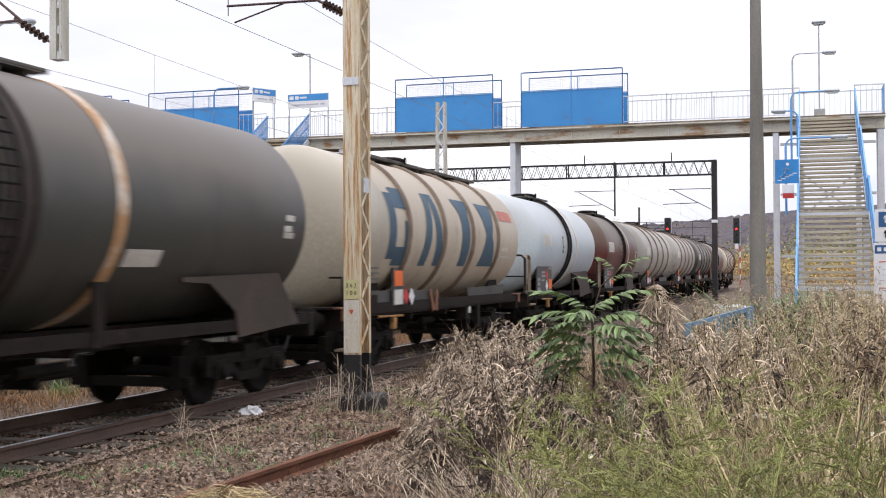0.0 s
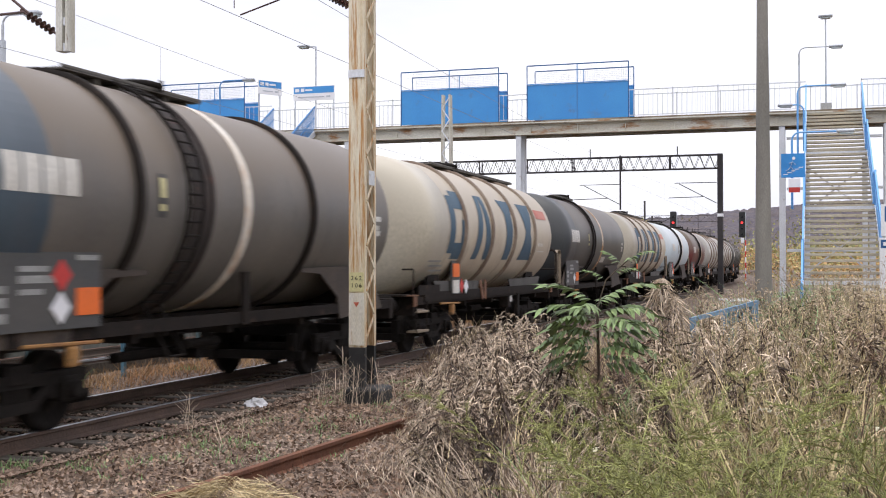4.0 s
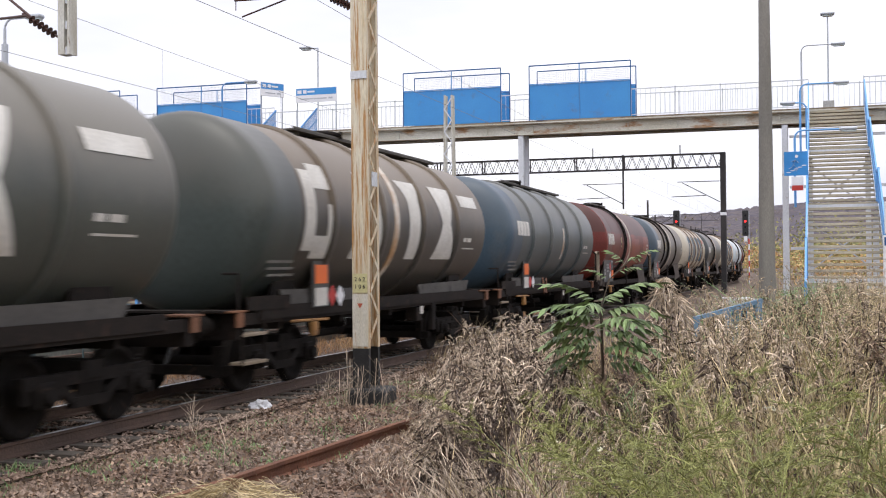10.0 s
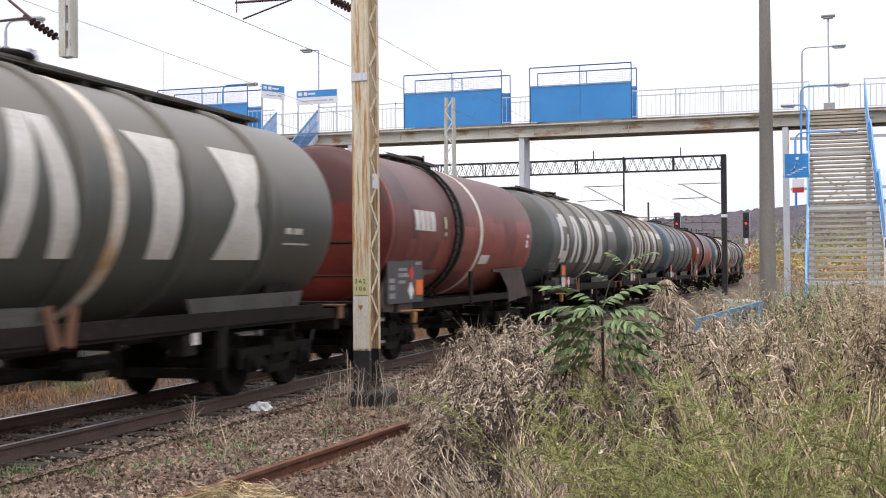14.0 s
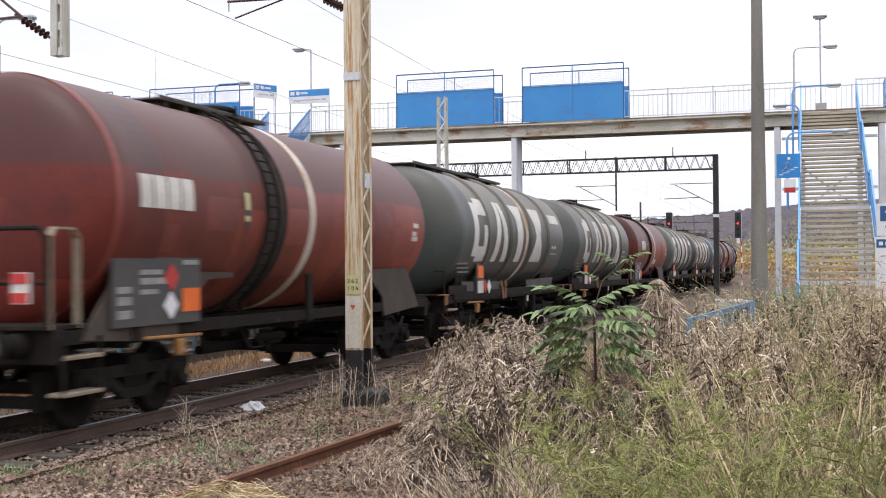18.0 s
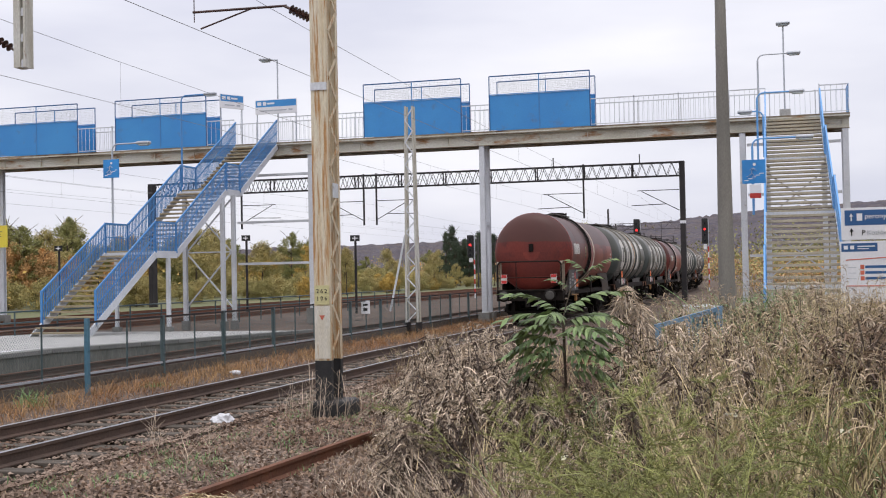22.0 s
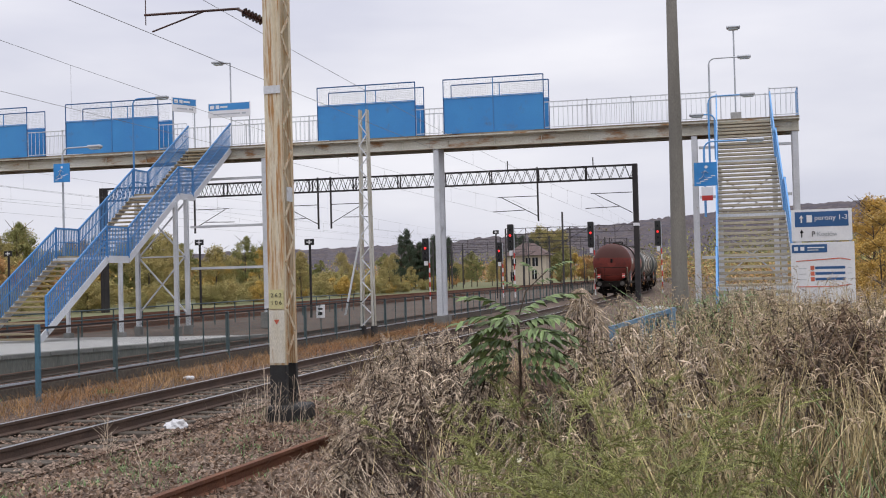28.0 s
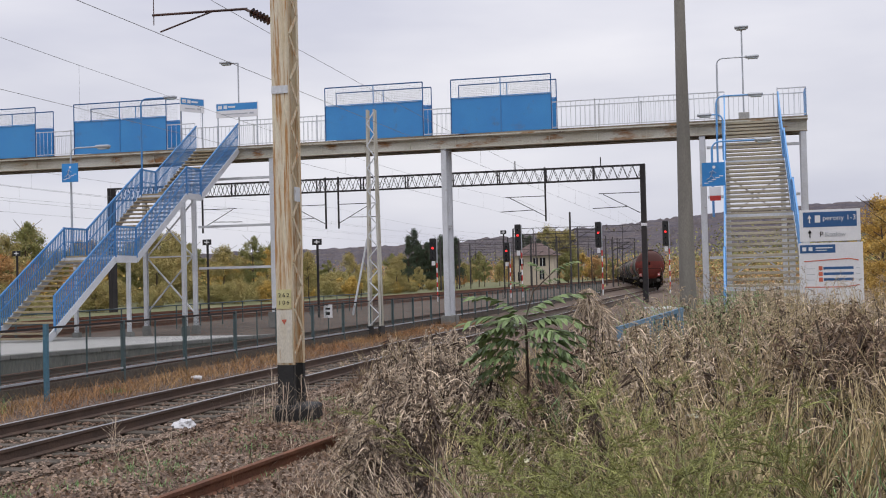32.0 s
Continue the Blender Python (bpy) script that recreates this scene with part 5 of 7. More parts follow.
        if plate:
            place("painted_bar", cached("painted_bar|low", lambda: skin([rect(7.75, 8.55, 1.92, 2.13)], 0.012), M["mark"]), w, (0, 0, 0))
        place("id_tag", cached("id_tag", lambda: skin([rect(4.62, 4.82, 2.42, 2.95)], 0.01), M["plate_grey"]), w, (0, 0, 0))
        place("id_tag", cached("id_tag_mark", lambda: skin([rect(4.65, 4.79, 2.5, 2.58), rect(4.65, 4.79, 2.66, 2.9)], 0.016), M["pale_yellow"]), w, (0, 0, 0))
        panel = place("data_panel", cached("data_panel", lambda: boxed((1.30, 1.335, 1.40, 3.45, 1.10, 2.13)), M["plate_grey"]), w, (0, 0.22, 0.06))
        for a in ((1.5, 1.85, 1.98, 2.06), (1.5, 1.8, 1.5, 1.58), (1.5, 1.8, 1.36, 1.46), (1.5, 1.8, 1.2, 1.3), (2.0, 2.5, 1.72, 1.78), (2.0, 2.6, 1.6, 1.68), (2.0, 2.4, 1.48, 1.54), (2.95, 3.4, 1.96, 2.04), (3.0, 3.4, 1.84, 1.9)):
            part("writing_bar", cached("data_bar|%g%g" % (a[0], a[2]), lambda: boxed((1.336, 1.339, *a)), M["panel_mark"]), None, panel)
        part("hazard_plate", cached("hazard_plate", lambda: boxed((1.337, 1.35, 2.98, 3.42, 1.24, 1.54)), M["orange"]), None, panel)
        place("hazard_label", cached("hazard_label", lambda: boxed((-0.004, 0.004, -0.125, 0.125, -0.125, 0.125)), M["white"]), panel, (1.343, 2.70, 1.33), (radians(45), 0, 0))
        place("hazard_label", cached("hazard_label_red", lambda: boxed((-0.004, 0.004, -0.125, 0.125, -0.125, 0.125)), M["red"]), panel, (1.343, 2.72, 1.68), (radians(45), 0, 0)) if colour != "dark" else None
        place("end_railing", cached("end_railing", lambda: railing(0.55), M["frame_brown"]), w, (0, 0, 0))
        for x in (-1.22, 1.22):
            place("hoop", cached("hoop", lambda: hoop(0, 0.58, 1.1), M["hoop_tan"]), w, (x, 0, 0))
        place("end_platform", cached("end_platform", lambda: boxed((-1.25, 1.25, 0.5, 1.3, 1.2, 1.24)), M["frame_brown"]), w, (0, 0, 0))
        place("end_pipe", cached("end_pipe", lambda: boxed((-0.08, 0.08, 0.96, 1.1, 2.68, 2.98), bevel=0.02), M["dark"]), w, (0, 0, 0))
        for y in (2.2, 7.35):
            place("strap", cached("strap", lambda: boxed((1.24, 1.30, -0.1, 0.1, 1.0, 1.75)), M["frame_brown"]), w, (0, y, 0))
    else:
        for y in (3.58, 5.92, 8.18, 10.48) if L > 13 else (3.0, 5.0, 7.0, 9.0):
            place("stiffener_ring", cached("stiffener_ring", lambda: ring(TR + 0.06, 0.065), M["rusty_ring"] if colour in ("cream", "light") else paintwork, True), w, (0, y, TZ))
        if ring_colour:
            place("band", cached("band_wide", lambda: ring(TR + 0.008, 0.13), M[ring_colour]), w, (0, 7.72 if late else 6.62, TZ))
        place("walkway", cached("walkway|%g" % L, lambda: walkway(0, L - 6.2), M["walkway_grey"]), w, (0, 1.25 if late else 4.5, 0))
        if shapes:
            for k, q in enumerate(emblem(2.32, 4.22, 6.22, 8.42) if late else emblem(2.46, 4.5, 6.97, 9.0)):
                place("painted_shape", cached("painted_shape|%d%d" % (k, late), lambda: skin([q], 0.009), M[shapes], True), w, (0, 0, 0))
            if plate:
                place("painted_bar", cached("painted_bar", lambda: skin([rect(10.94, 12.25, 3.14, 3.4)], 0.009), M["mark"] if shapes == "mark" else M["red_mark"]), w, (0, 0, 0))
        else:
            for k in range(4):
                place("logo_mark", cached("logo_mark|%g%d" % (logo, k), lambda: skin([rect(logo + 0.33 * k, logo + 0.29 + 0.33 * k, 2.62, 3.0)], 0.008), M["mark"]), w, (0, 0, 0))
            if colour == "slate":
                place("strip", cached("strip", lambda: skin([((7.56, 2.0), (7.76, 2.0), (7.76, 2.95), (7.56, 2.95))], 0.009), M["ring_white"]), w, (0, 0, 0))
        for x in (-1.3, 1.2):
            place("side_sill", cached("side_sill|%g" % L, lambda: boxed((0, 0.1, 1.3, L - 1.3, 1.07, 1.27)), M["frame_brown"]), w, (x, 0, 0))
        for y in (L - 5.5, 5.5):
            s = 1 if y > L / 2 else -1
            for side in (-1, 1):
                place("gusset", cached("gusset|%d%d%g" % (side, s, L), lambda: skin_gusset(y, s, side), M["gusset_grey"]), w, (0, 0, 0))
        place("hazard_plate", cached("hazard_plate|ribbed", lambda: boxed((1.325, 1.34, 3.19, 3.67, 1.57, 1.87)), M["orange"]), w, (0, 0, 0))
        place("plate_holder", cached("plate_holder", lambda: boxed((1.29, 1.323, 3.11, 3.76, 1.19, 1.93)), M["plate_grey"]), w, (0, 0, 0))
        place("data_plate", cached("data_plate", lambda: boxed((1.325, 1.335, 3.19, 3.67, 1.21, 1.5)), M["mark"]), w, (0, 0, 0))
        place("hazard_label", cached("hazard_label", lambda: None, M["white"]), w, (1.33, 4.22, 1.35), (radians(45), 0, 0))
        place("hazard_label", cached("hazard_label_red", lambda: boxed((-0.004, 0.004, -0.125, 0.125, -0.125, 0.125)), M["red"]), w, (1.32, 3.9, 1.36), (radians(45), 0, 0))
        for k, d in enumerate((-0.16, 0.16)):
            place("rust_bracket", cached("rust_bracket|%d" % k, lambda: beams(((1.30, 5.78 + d * 1.5, 1.46), (1.33, 5.78 + d * 0.6, 1.02)), w=0.16, h=0.02, up=(1, 0, 0)), M["rust_bracket"]), w, (0, 0, 0))
        place("side_post", cached("side_post", lambda: boxed((1.2, 1.3, -0.11, 0.11, 0.5, 1.07), bevel=0.01), M["dark"]), w, (0, 9.4, 0))
        place("valve_box", cached("valve_box", lambda: boxed((1.0, 1.25, -0.16, 0.16, 0.72, 1.0), bevel=0.02), M["frame_brown"]), w, (0, 8.6, 0))
        place("small_plate", cached("small_plate", lambda: boxed((1.25, 1.262, -0.09, 0.09, 0.86, 1.02)), M["mark"]), w, (0, 8.72, 0))
        for y in (L - 0.62, 0.62):
            place("corner_bracket", cached("corner_bracket", lambda: boxed((0.9, 1.33, -0.2, 0.2, 1.205, 1.235), (1.29, 1.33, -0.1, 0.1, 1.0, 1.2), bevel=0.006), M["rust_bracket"]), w, (0, y, 0))
        for k in range(3):
            place("writing_bar", cached("dark_bar", lambda: skin([rect(1.5, 2.4, 1.9, 1.94)]), M["panel_mark"]), w, (0, 0, -0.1 * k))
        place("stripe_plate", cached("stripe_plate", lambda: boxed((1.28, 1.31, 0.9, 2.3, 1.22, 1.42)), M["frame_brown"]), w, (0, 0, 0))
        place("end_step", cached("end_step", lambda: boxed((-1.2, 1.2, 0.35, 0.8, 1.21, 1.24)), M["frame_brown"]), w, (0, 0, 0))
        place("grab_rail", cached("grab_rail", lambda: rods(((1.25, 0.7, 1.2), (1.25, 0.7, 1.75)), ((1.25, 0.7, 1.75), (1.0, 0.7, 1.75)), r=0.018), M["frame_brown"]), w, (0, 0, 0))
    if tail:
        for x in (-0.95, 0.95):
            lamp = place("tail_board", cached("tail_board", lambda: boxed((-0.11, 0.11, 0.46, 0.5, 1.48, 1.82)), M["mark"]), w, (x, 0, 0))
            for z in (1.49, 1.70):
                place("reflector", cached("reflector", lambda: boxed((-0.10, 0.10, 0.45, 0.458, 0, 0.11)), M["red"]), lamp, (0, 0, z))
    wagons.append((w, L))
    return w


def skin_gusset(y, s, side):
    """A long plate between sill and tank."""
    bm = bmesh.new()
    pts = ((y, 1.27), (y + 3.3 * s, 1.27), (y + 3.5 * s, 1.50), (y - 0.1 * s, 1.46))
    vs = [bm.verts.new((1.24 * side + d, a, b)) for d in (-0.02, 0.02) for a, b in pts]
    bm.faces.new(vs[:4]), bm.faces.new(vs[4:])
    for i in range(4):
        bm.faces.new((vs[i], vs[(i + 1) % 4], vs[4 + (i + 1) % 4], vs[4 + i]))
    bmesh.ops.recalc_face_normals(bm, faces=bm.faces)
    return bm


M["patch_a"] = paint("brighter_red_patch", (0.29, 0.062, 0.045), (0.24, 0.055, 0.042), 0.45, s1=0.8, stain=(0.16, 0.05, 0.04), amount=0.4, bump=0)
M["patch_b"] = paint("dull_red_patch", (0.20, 0.045, 0.034), (0.16, 0.04, 0.032), 0.5, s1=0.8, stain=(0.26, 0.06, 0.04), amount=0.35, bump=0)
M["rusty_ring"] = paint("rusty_ring", (0.26, 0.20, 0.15), (0.16, 0.11, 0.08), 0.7, s1=2)
M["hoop_tan"] = paint("dusty_tan_rail", (0.30, 0.24, 0.175), (0.22, 0.17, 0.12), 0.7, s1=2)
M["red_mark"] = paint("faded_red_lettering", (0.45, 0.12, 0.09), (0.5, 0.2, 0.15), 0.6, bump=0)
M["blue_mark"] = paint("navy_lettering", (0.035, 0.085, 0.135), (0.055, 0.105, 0.15), 0.6, s1=2, bump=0)
M["walkway_grey"] = paint("dusty_walkway_steel", (0.15, 0.14, 0.125), (0.10, 0.092, 0.08), 0.8, s1=1.5, stain=(0.06, 0.05, 0.04), amount=0.4)
M["hopper_brown"] = paint("dusty_brown_plate", (0.075, 0.055, 0.041), (0.052, 0.039, 0.031), 0.8, s1=1.5, stain=(0.03, 0.023, 0.02), amount=0.35)
M["gusset_grey"] = paint("dusty_grey_plate", (0.085, 0.078, 0.07), (0.06, 0.055, 0.05), 0.75, s1=1.2, stain=(0.035, 0.03, 0.027), amount=0.4)
M["strap_dark"] = paint("grimy_strap", (0.045, 0.032, 0.028), (0.03, 0.024, 0.022), 0.8, s1=2, stain=(0.09, 0.04, 0.03), amount=0.35)
M["ochre_bracket"] = paint("worn_ochre_paint", (0.42, 0.22, 0.06), (0.30, 0.14, 0.05), 0.7, s1=3, stain=(0.12, 0.07, 0.04), amount=0.4)
M["panel_mark"] = paint("grey_lettering", (0.34, 0.34, 0.33), (0.26, 0.26, 0.25), 0.6, s1=4, fine=0.3, bump=0)
M["rust_bracket"] = paint("rust_brown_bracket", (0.20, 0.085, 0.04), (0.15, 0.07, 0.04), 0.8)
wagon(14.1, "plain", "red", "red tank wagon with a white band at the train's end", "red_end", tail=True, logo=1.95)
wagon(14.1, "ribbed", "green", "grey-green ribbed tank wagon with large white painted shapes", "green_end", "mark", late=True, plate=True)
wagon(14.1, "ribbed", "green", "grey-green ribbed tank wagon with large white painted shapes", "green_end", "mark")
wagon(14.1, "plain", "red_worn", "faded red tank wagon with a white band and patched paint", "red_end", logo=2.76, plate=True)
wagon(14.1, "ribbed", "green", "grey-green ribbed tank wagon with large white painted shapes", "green_end", "mark", late=True, plate=True)
wagon(14.1, "ribbed", "brown", "brown-grey ribbed tank wagon with large white painted shapes", "green_end", "mark", plate=True)
wagon(14.1, "ribbed", "slate", "slate-grey ribbed tank wagon with a blue end and small white plate", "blue", None, None, logo=1.83)
wagon(14.1, "plain", "red", "dark red tank wagon with a white band and bent end rails", "red_end")
wagon(14.1, "plain", "grey", "warm grey tank wagon with a blue-grey end and white band", "blue")
wagon(14.1, "ribbed", "cream", "dirty cream ribbed tank wagon with dark blue painted shapes", "cream_end", "blue_mark", None, plate=True)
wagon(14.1, "plain", "dark", "dark grey tank wagon with an orange-stained pale band", "dark_end", plate=True)
wagon(14.1, "ribbed", "cream", "dirty cream ribbed tank wagon with dark blue painted shapes", "cream_end", "blue_mark", None, plate=True)
wagon(12.0, "plain", "white", "pale blue-white tank wagon with rust stains")
wagon(11.2, "plain", "dark_red", "dark red-brown short tank wagon")
wagon(14.1, "ribbed", "light", "pale grey ribbed tank wagon far up the train", None, None, None)
wagon(14.1, "ribbed", "light", "pale grey ribbed tank wagon far up the train", None, None, None)
wagon(14.1, "ribbed", "dark", "dark ribbed tank wagon with a pale ring far up the train", None, None)
wagon(14.1, "plain", "dark_red", "dark red tank wagon far up the train")
wagon(14.1, "ribbed", "cream", "cream ribbed tank wagon far up the train", None, None, None)
wagon(14.1, "plain", "red_worn", "faded red tank wagon far up the train")


# ---- distance ----
def ridge():
    """A wooded ridge round the valley."""
    vs, fs = [], []
    az = np.radians(np.linspace(-75, 60, 900))
    rows = 16
    hill = np.interp(np.degrees(az), [-75, -45, -22, -14, -6, 0, 6, 20, 60], [30, 34, 44, 50, 66, 80, 86, 90, 70])
    for i, a in enumerate(az):
        for k in range(rows):
            u = k / (rows - 1)
            d = 900 + 600 * u
            z = hill[i] * u ** 0.8 + (noise.noise(Vector((a * 90, u * 6, 1))) * 3.0 + noise.noise(Vector((a * 420, u * 30, 4))) * 3.0) * min(1, u * 3)
            vs.append((math.sin(a) * d, math.cos(a) * d, z - 4))
    for i in range(len(az) - 1):
        for k in range(rows - 1):
            j = i * rows + k
            fs.append((j, j + rows, j + rows + 1, j + 1))
    return vs, fs


# the purple-blue haze of distance is mixed into the wood's colour
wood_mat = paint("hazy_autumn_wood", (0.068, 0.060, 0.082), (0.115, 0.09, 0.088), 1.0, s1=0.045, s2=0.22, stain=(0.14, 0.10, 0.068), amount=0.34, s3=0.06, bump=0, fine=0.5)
tagged(new("hills", raw("hills", *ridge(), wood_mat)), "distant wooded ridge in dull autumn colours tinted with haze", "hills", kind="structure")


def bits(r, c, size):
    """Tiny four-cornered flecks at the places c."""
    n = len(c)
    d1, d2 = r.normal(size=(n, 3)), r.normal(size=(n, 3))
    d1 *= size / np.linalg.norm(d1, axis=1, keepdims=True)
    d2 *= 0.6 * size / np.linalg.norm(d2, axis=1, keepdims=True)
    return np.stack([c - d1, c + d2, c + d1, c - d2], 1).reshape(-1, 3), np.arange(4 * n).reshape(-1, 4).tolist()


def bank():
    """An unseen bank behind the viewer, added to block low sky light from the tanks."""
    vs, fs = [], []
    az = np.radians(np.linspace(46, 168, 120))
    for i, a in enumerate(az):
        for k in range(7):
            u = k / 6
            d = 26 + 14 * u + 3 * math.sin(a * 7)
            vs.append((math.sin(a) * d, math.cos(a) * d, -0.5 + 10.5 * u ** 0.7 + 1.2 * noise.noise(Vector((a * 12, u * 4, 2)))))
    for i in range(len(az) - 1):
        for k in range(6):
            j = i * 7 + k
            fs.append((j, j + 7, j + 8, j + 1))
    return vs, fs


tagged(new("bank", raw("bank", *bank(), M["crown_green"])), "unseen wooded bank added to block low sky light", "bank", kind="structure")


# ---- trees ----
def crown_mesh(name, material, height, width, count, leaf, seed, base=0.25, cone=0.0):
    """A crown of small leaf clumps round many twig ends, uneven and open."""
    r = np.random.default_rng(seed)
    blobs = []
    for _ in range(44):
        u = r.uniform(base, 1.0)
        spread = width * (math.sin(math.pi * min(1, (u - base) / (1 - base) * 0.85 + 0.12)) if not cone else (1.05 - u)) * r.uniform(0.35, 1.0)
        a = r.uniform(0, math.tau)
        blobs.append((spread * math.cos(a), spread * math.sin(a), u * height, width * r.uniform(0.14, 0.32)))
    b = np.array(blobs)[r.integers(0, len(blobs), count)]
    d = r.normal(size=(count, 3))
    d /= np.linalg.norm(d, axis=1, keepdims=True)
    c = b[:, :3] + d * b[:, 3:] * r.uniform(0.3, 1.05, (count, 1))
    e1 = r.normal(size=(count, 3))
    e1 /= np.linalg.norm(e1, axis=1, keepdims=True)
    e2 = np.cross(e1, r.normal(size=(count, 3)))
    e2 /= np.linalg.norm(e2, axis=1, keepdims=True)
    s = leaf * r.uniform(0.5, 1.3, (count, 1))
    v = np.stack([c - e1 * s, c + e2 * s * 0.55, c + e1 * s, c - e2 * s * 0.55], 1).reshape(-1, 3)
    f = np.arange(count * 4).reshape(-1, 4)
    return raw(name, v.tolist(), f.tolist(), material)


def trunk_mesh(height, width, seed):
    r = random.Random(seed)
    bm = bmesh.new()
    p = Vector((0, 0, -0.3))
    for k in range(4):
        q = Vector((r.uniform(-0.12, 0.12), r.uniform(-0.12, 0.12), height * 0.22 * (k + 1)))
        rod(bm, p, q, height * 0.018 * (1 - k * 0.2), height * 0.018 * (0.8 - k * 0.2), 7)
        if k:
            for _ in range(3):
                a = r.uniform(0, math.tau)
                rod(bm, q, q + Vector((math.cos(a) * width * 0.7, math.sin(a) * width * 0.7, height * 0.16)), height * 0.006, height * 0.002, 5)
        p = q
    return mesh_of(bm, "trunk", M["bark"])


KINDS = {}
for n, (key, h, w, cone) in enumerate((("crown_green", 7.5, 2.3, 0), ("crown_gold", 6.0, 2.0, 0), ("crown_rust", 5.5, 2.2, 0), ("crown_olive", 7.0, 2.6, 0), ("crown_dark", 9.0, 2.2, 1), ("crown_olive", 3.0, 2.4, 0), ("crown_gold", 2.6, 2.0, 0))):
    KINDS[n] = (trunk_mesh(h, w, n), crown_mesh("crown", M[key], h, w, 9500, 0.092 if h > 4 else 0.08, 40 + n, 0.22 if h > 4 else 0.08, cone))
KINDS[7] = (trunk_mesh(6.0, 2.0, 7), crown_mesh("crown", M["crown_bright_gold"], 6.0, 2.0, 9000, 0.065, 57, 0.06))
WORDS = ("green-brown autumn tree", "golden autumn tree", "russet autumn tree", "olive autumn tree", "dark conifer", "low olive bush", "low golden bush", "golden autumn tree")


def tree(k, x, y, s, place_words, z=-0.2):
    t = thing("bush" if k in (5, 6) else "tree", WORDS[k] + " " + place_words, "bush" if k in (5, 6) else "tree", "trees beyond the tracks", at=(x, y, z))
    t.rotation_euler, t.scale = (0, 0, random.uniform(0, 6.28)), (s, s, s * random.uniform(0.85, 1.15))
    place("trunk", KINDS[k][0], t, (0, 0, 0))
    place("crown", KINDS[k][1], t, (0, 0, 0))


rt = random.Random(11)
for i in range(130):
    y = rt.uniform(62, 190)
    x = -54 - rt.uniform(0, 24) - (y - 62) * 0.06
    tree(rt.choice((0, 3, 0, 3, 0, 2, 5, 1, 2, 1)), x, y, rt.uniform(0.7, 1.08) * float(np.interp(y, [62, 90, 120, 190], [0.95, 1.05, 1.05, 0.95])), "in the scrub beyond the tracks")
for i in range(45):
    y = rt.uniform(58, 190)
    tree(rt.choice((5, 5, 5, 6, 3)), -46 - rt.uniform(0, 5), y, rt.uniform(0.5, 0.8), "on the meadow beyond the tracks")
for i in range(16):
    tree(4, -58.5 + 0.62 * i, 203 + 9 * rt.random(), rt.uniform(0.75, 1.08), "in a dark clump by the station")
for i in range(12):
    tree(4, -49.5 + 0.75 * i, 262 + 12 * rt.random(), rt.uniform(0.8, 1.2), "in a dark clump behind the signal box")
for x, y, k, s in ((-47.5, 256, 2, 1.1), (-46.0, 258, 1, 1.0), (-40.5, 275, 3, 1.75), (-43.5, 278, 3, 1.7), (-38.0, 272, 3, 1.5), (-33.5, 262, 1, 1.2), (-31.0, 266, 2, 1.3), (-60.5, 150, 6, 1.0), (-52.0, 152, 6, 0.9), (-50.8, 154, 6, 0.95), (-68, 150, 1, 1.0), (-72, 145, 2, 1.1), (-65, 158, 1, 1.1)):
    tree(k, x, y, s, "near the signal box")
for i in range(75):
    y = rt.uniform(200, 400)
    x = rt.uniform(-0.30, 0.13) * y
    if abs(x - TRACK) > 14:
        tree(rt.choice((0, 3, 2, 0, 3, 3)), x, y, rt.uniform(0.55, 0.95), "far along the line")
for x, y, k, s in ((5.6, 47, 7, 0.72), (6.6, 50, 7, 0.8), (7.6, 46, 7, 0.75), (8.5, 52, 7, 0.85), (6.0, 54, 7, 0.7), (9.5, 48, 7, 0.7), (4.6, 62, 7, 0.5), (7.2, 60, 7, 0.8), (5.0, 43, 7, 0.5), (6.4, 40, 7, 0.55), (3.9, 56, 7, 0.36)):
    tree(k, x, y, s, "behind the station sign", 0.0)


def far_wood(name, material, count, line, depth, low, high, seed, label, leaf, fall=0.0):
    """A belt of distant scrub as many leaf clumps along a line on the plan."""
    r = np.random.default_rng(seed)
    u = r.uniform(0, 1, count)
    a, b = np.array(line[0]), np.array(line[1])
    p = a + (b - a) * u[:, None] + r.normal(scale=depth, size=(count, 2))
    top = low + (high - low) * (0.5 + 0.5 * np.sin(u * 61 + 2 * np.sin(u * 23 + seed)) * np.sin(u * 37 + seed))
    z = -0.2 + (1 - fall * u) * top * r.uniform(0, 1, count) ** 0.8
    v, f = bits(r, np.stack([p[:, 0], p[:, 1], z], -1), leaf)
    return tagged(new(name, raw(name, v.tolist(), f, material)), label, "woods", kind="stuff")


far_wood("far_olive_scrub", M["crown_olive"], 24000, ((-66, 60), (-125, 420)), 4.0, 3.0, 7.0, 3, "belt of olive autumn scrub beyond the tracks", 0.26, 0.4)
far_wood("far_green_scrub", M["crown_green"], 26000, ((-74, 60), (-140, 420)), 4.0, 5.0, 9.0, 4, "belt of green-brown trees beyond the tracks", 0.28, 0.45)
far_wood("far_gold_scrub", M["crown_gold"], 4000, ((-58, 70), (-100, 380)), 3.5, 1.5, 3.5, 5, "low golden scrub on the meadow", 0.2)
far_wood("far_rust_wood", M["crown_rust"], 16000, ((-130, 430), (60, 420)), 10.0, 4.0, 10.0, 6, "far russet wood at the foot of the ridge", 0.4)
far_wood("far_dark_wood", M["crown_green"], 18000, ((-150, 470), (120, 440)), 14.0, 6.0, 13.0, 9, "far green-brown wood at the foot of the ridge", 0.45)
far_wood("right_wood", M["crown_green"], 16000, ((-4, 210), (70, 160)), 7.0, 5.0, 11.0, 10, "green-brown autumn wood beyond the stairs", 0.26)
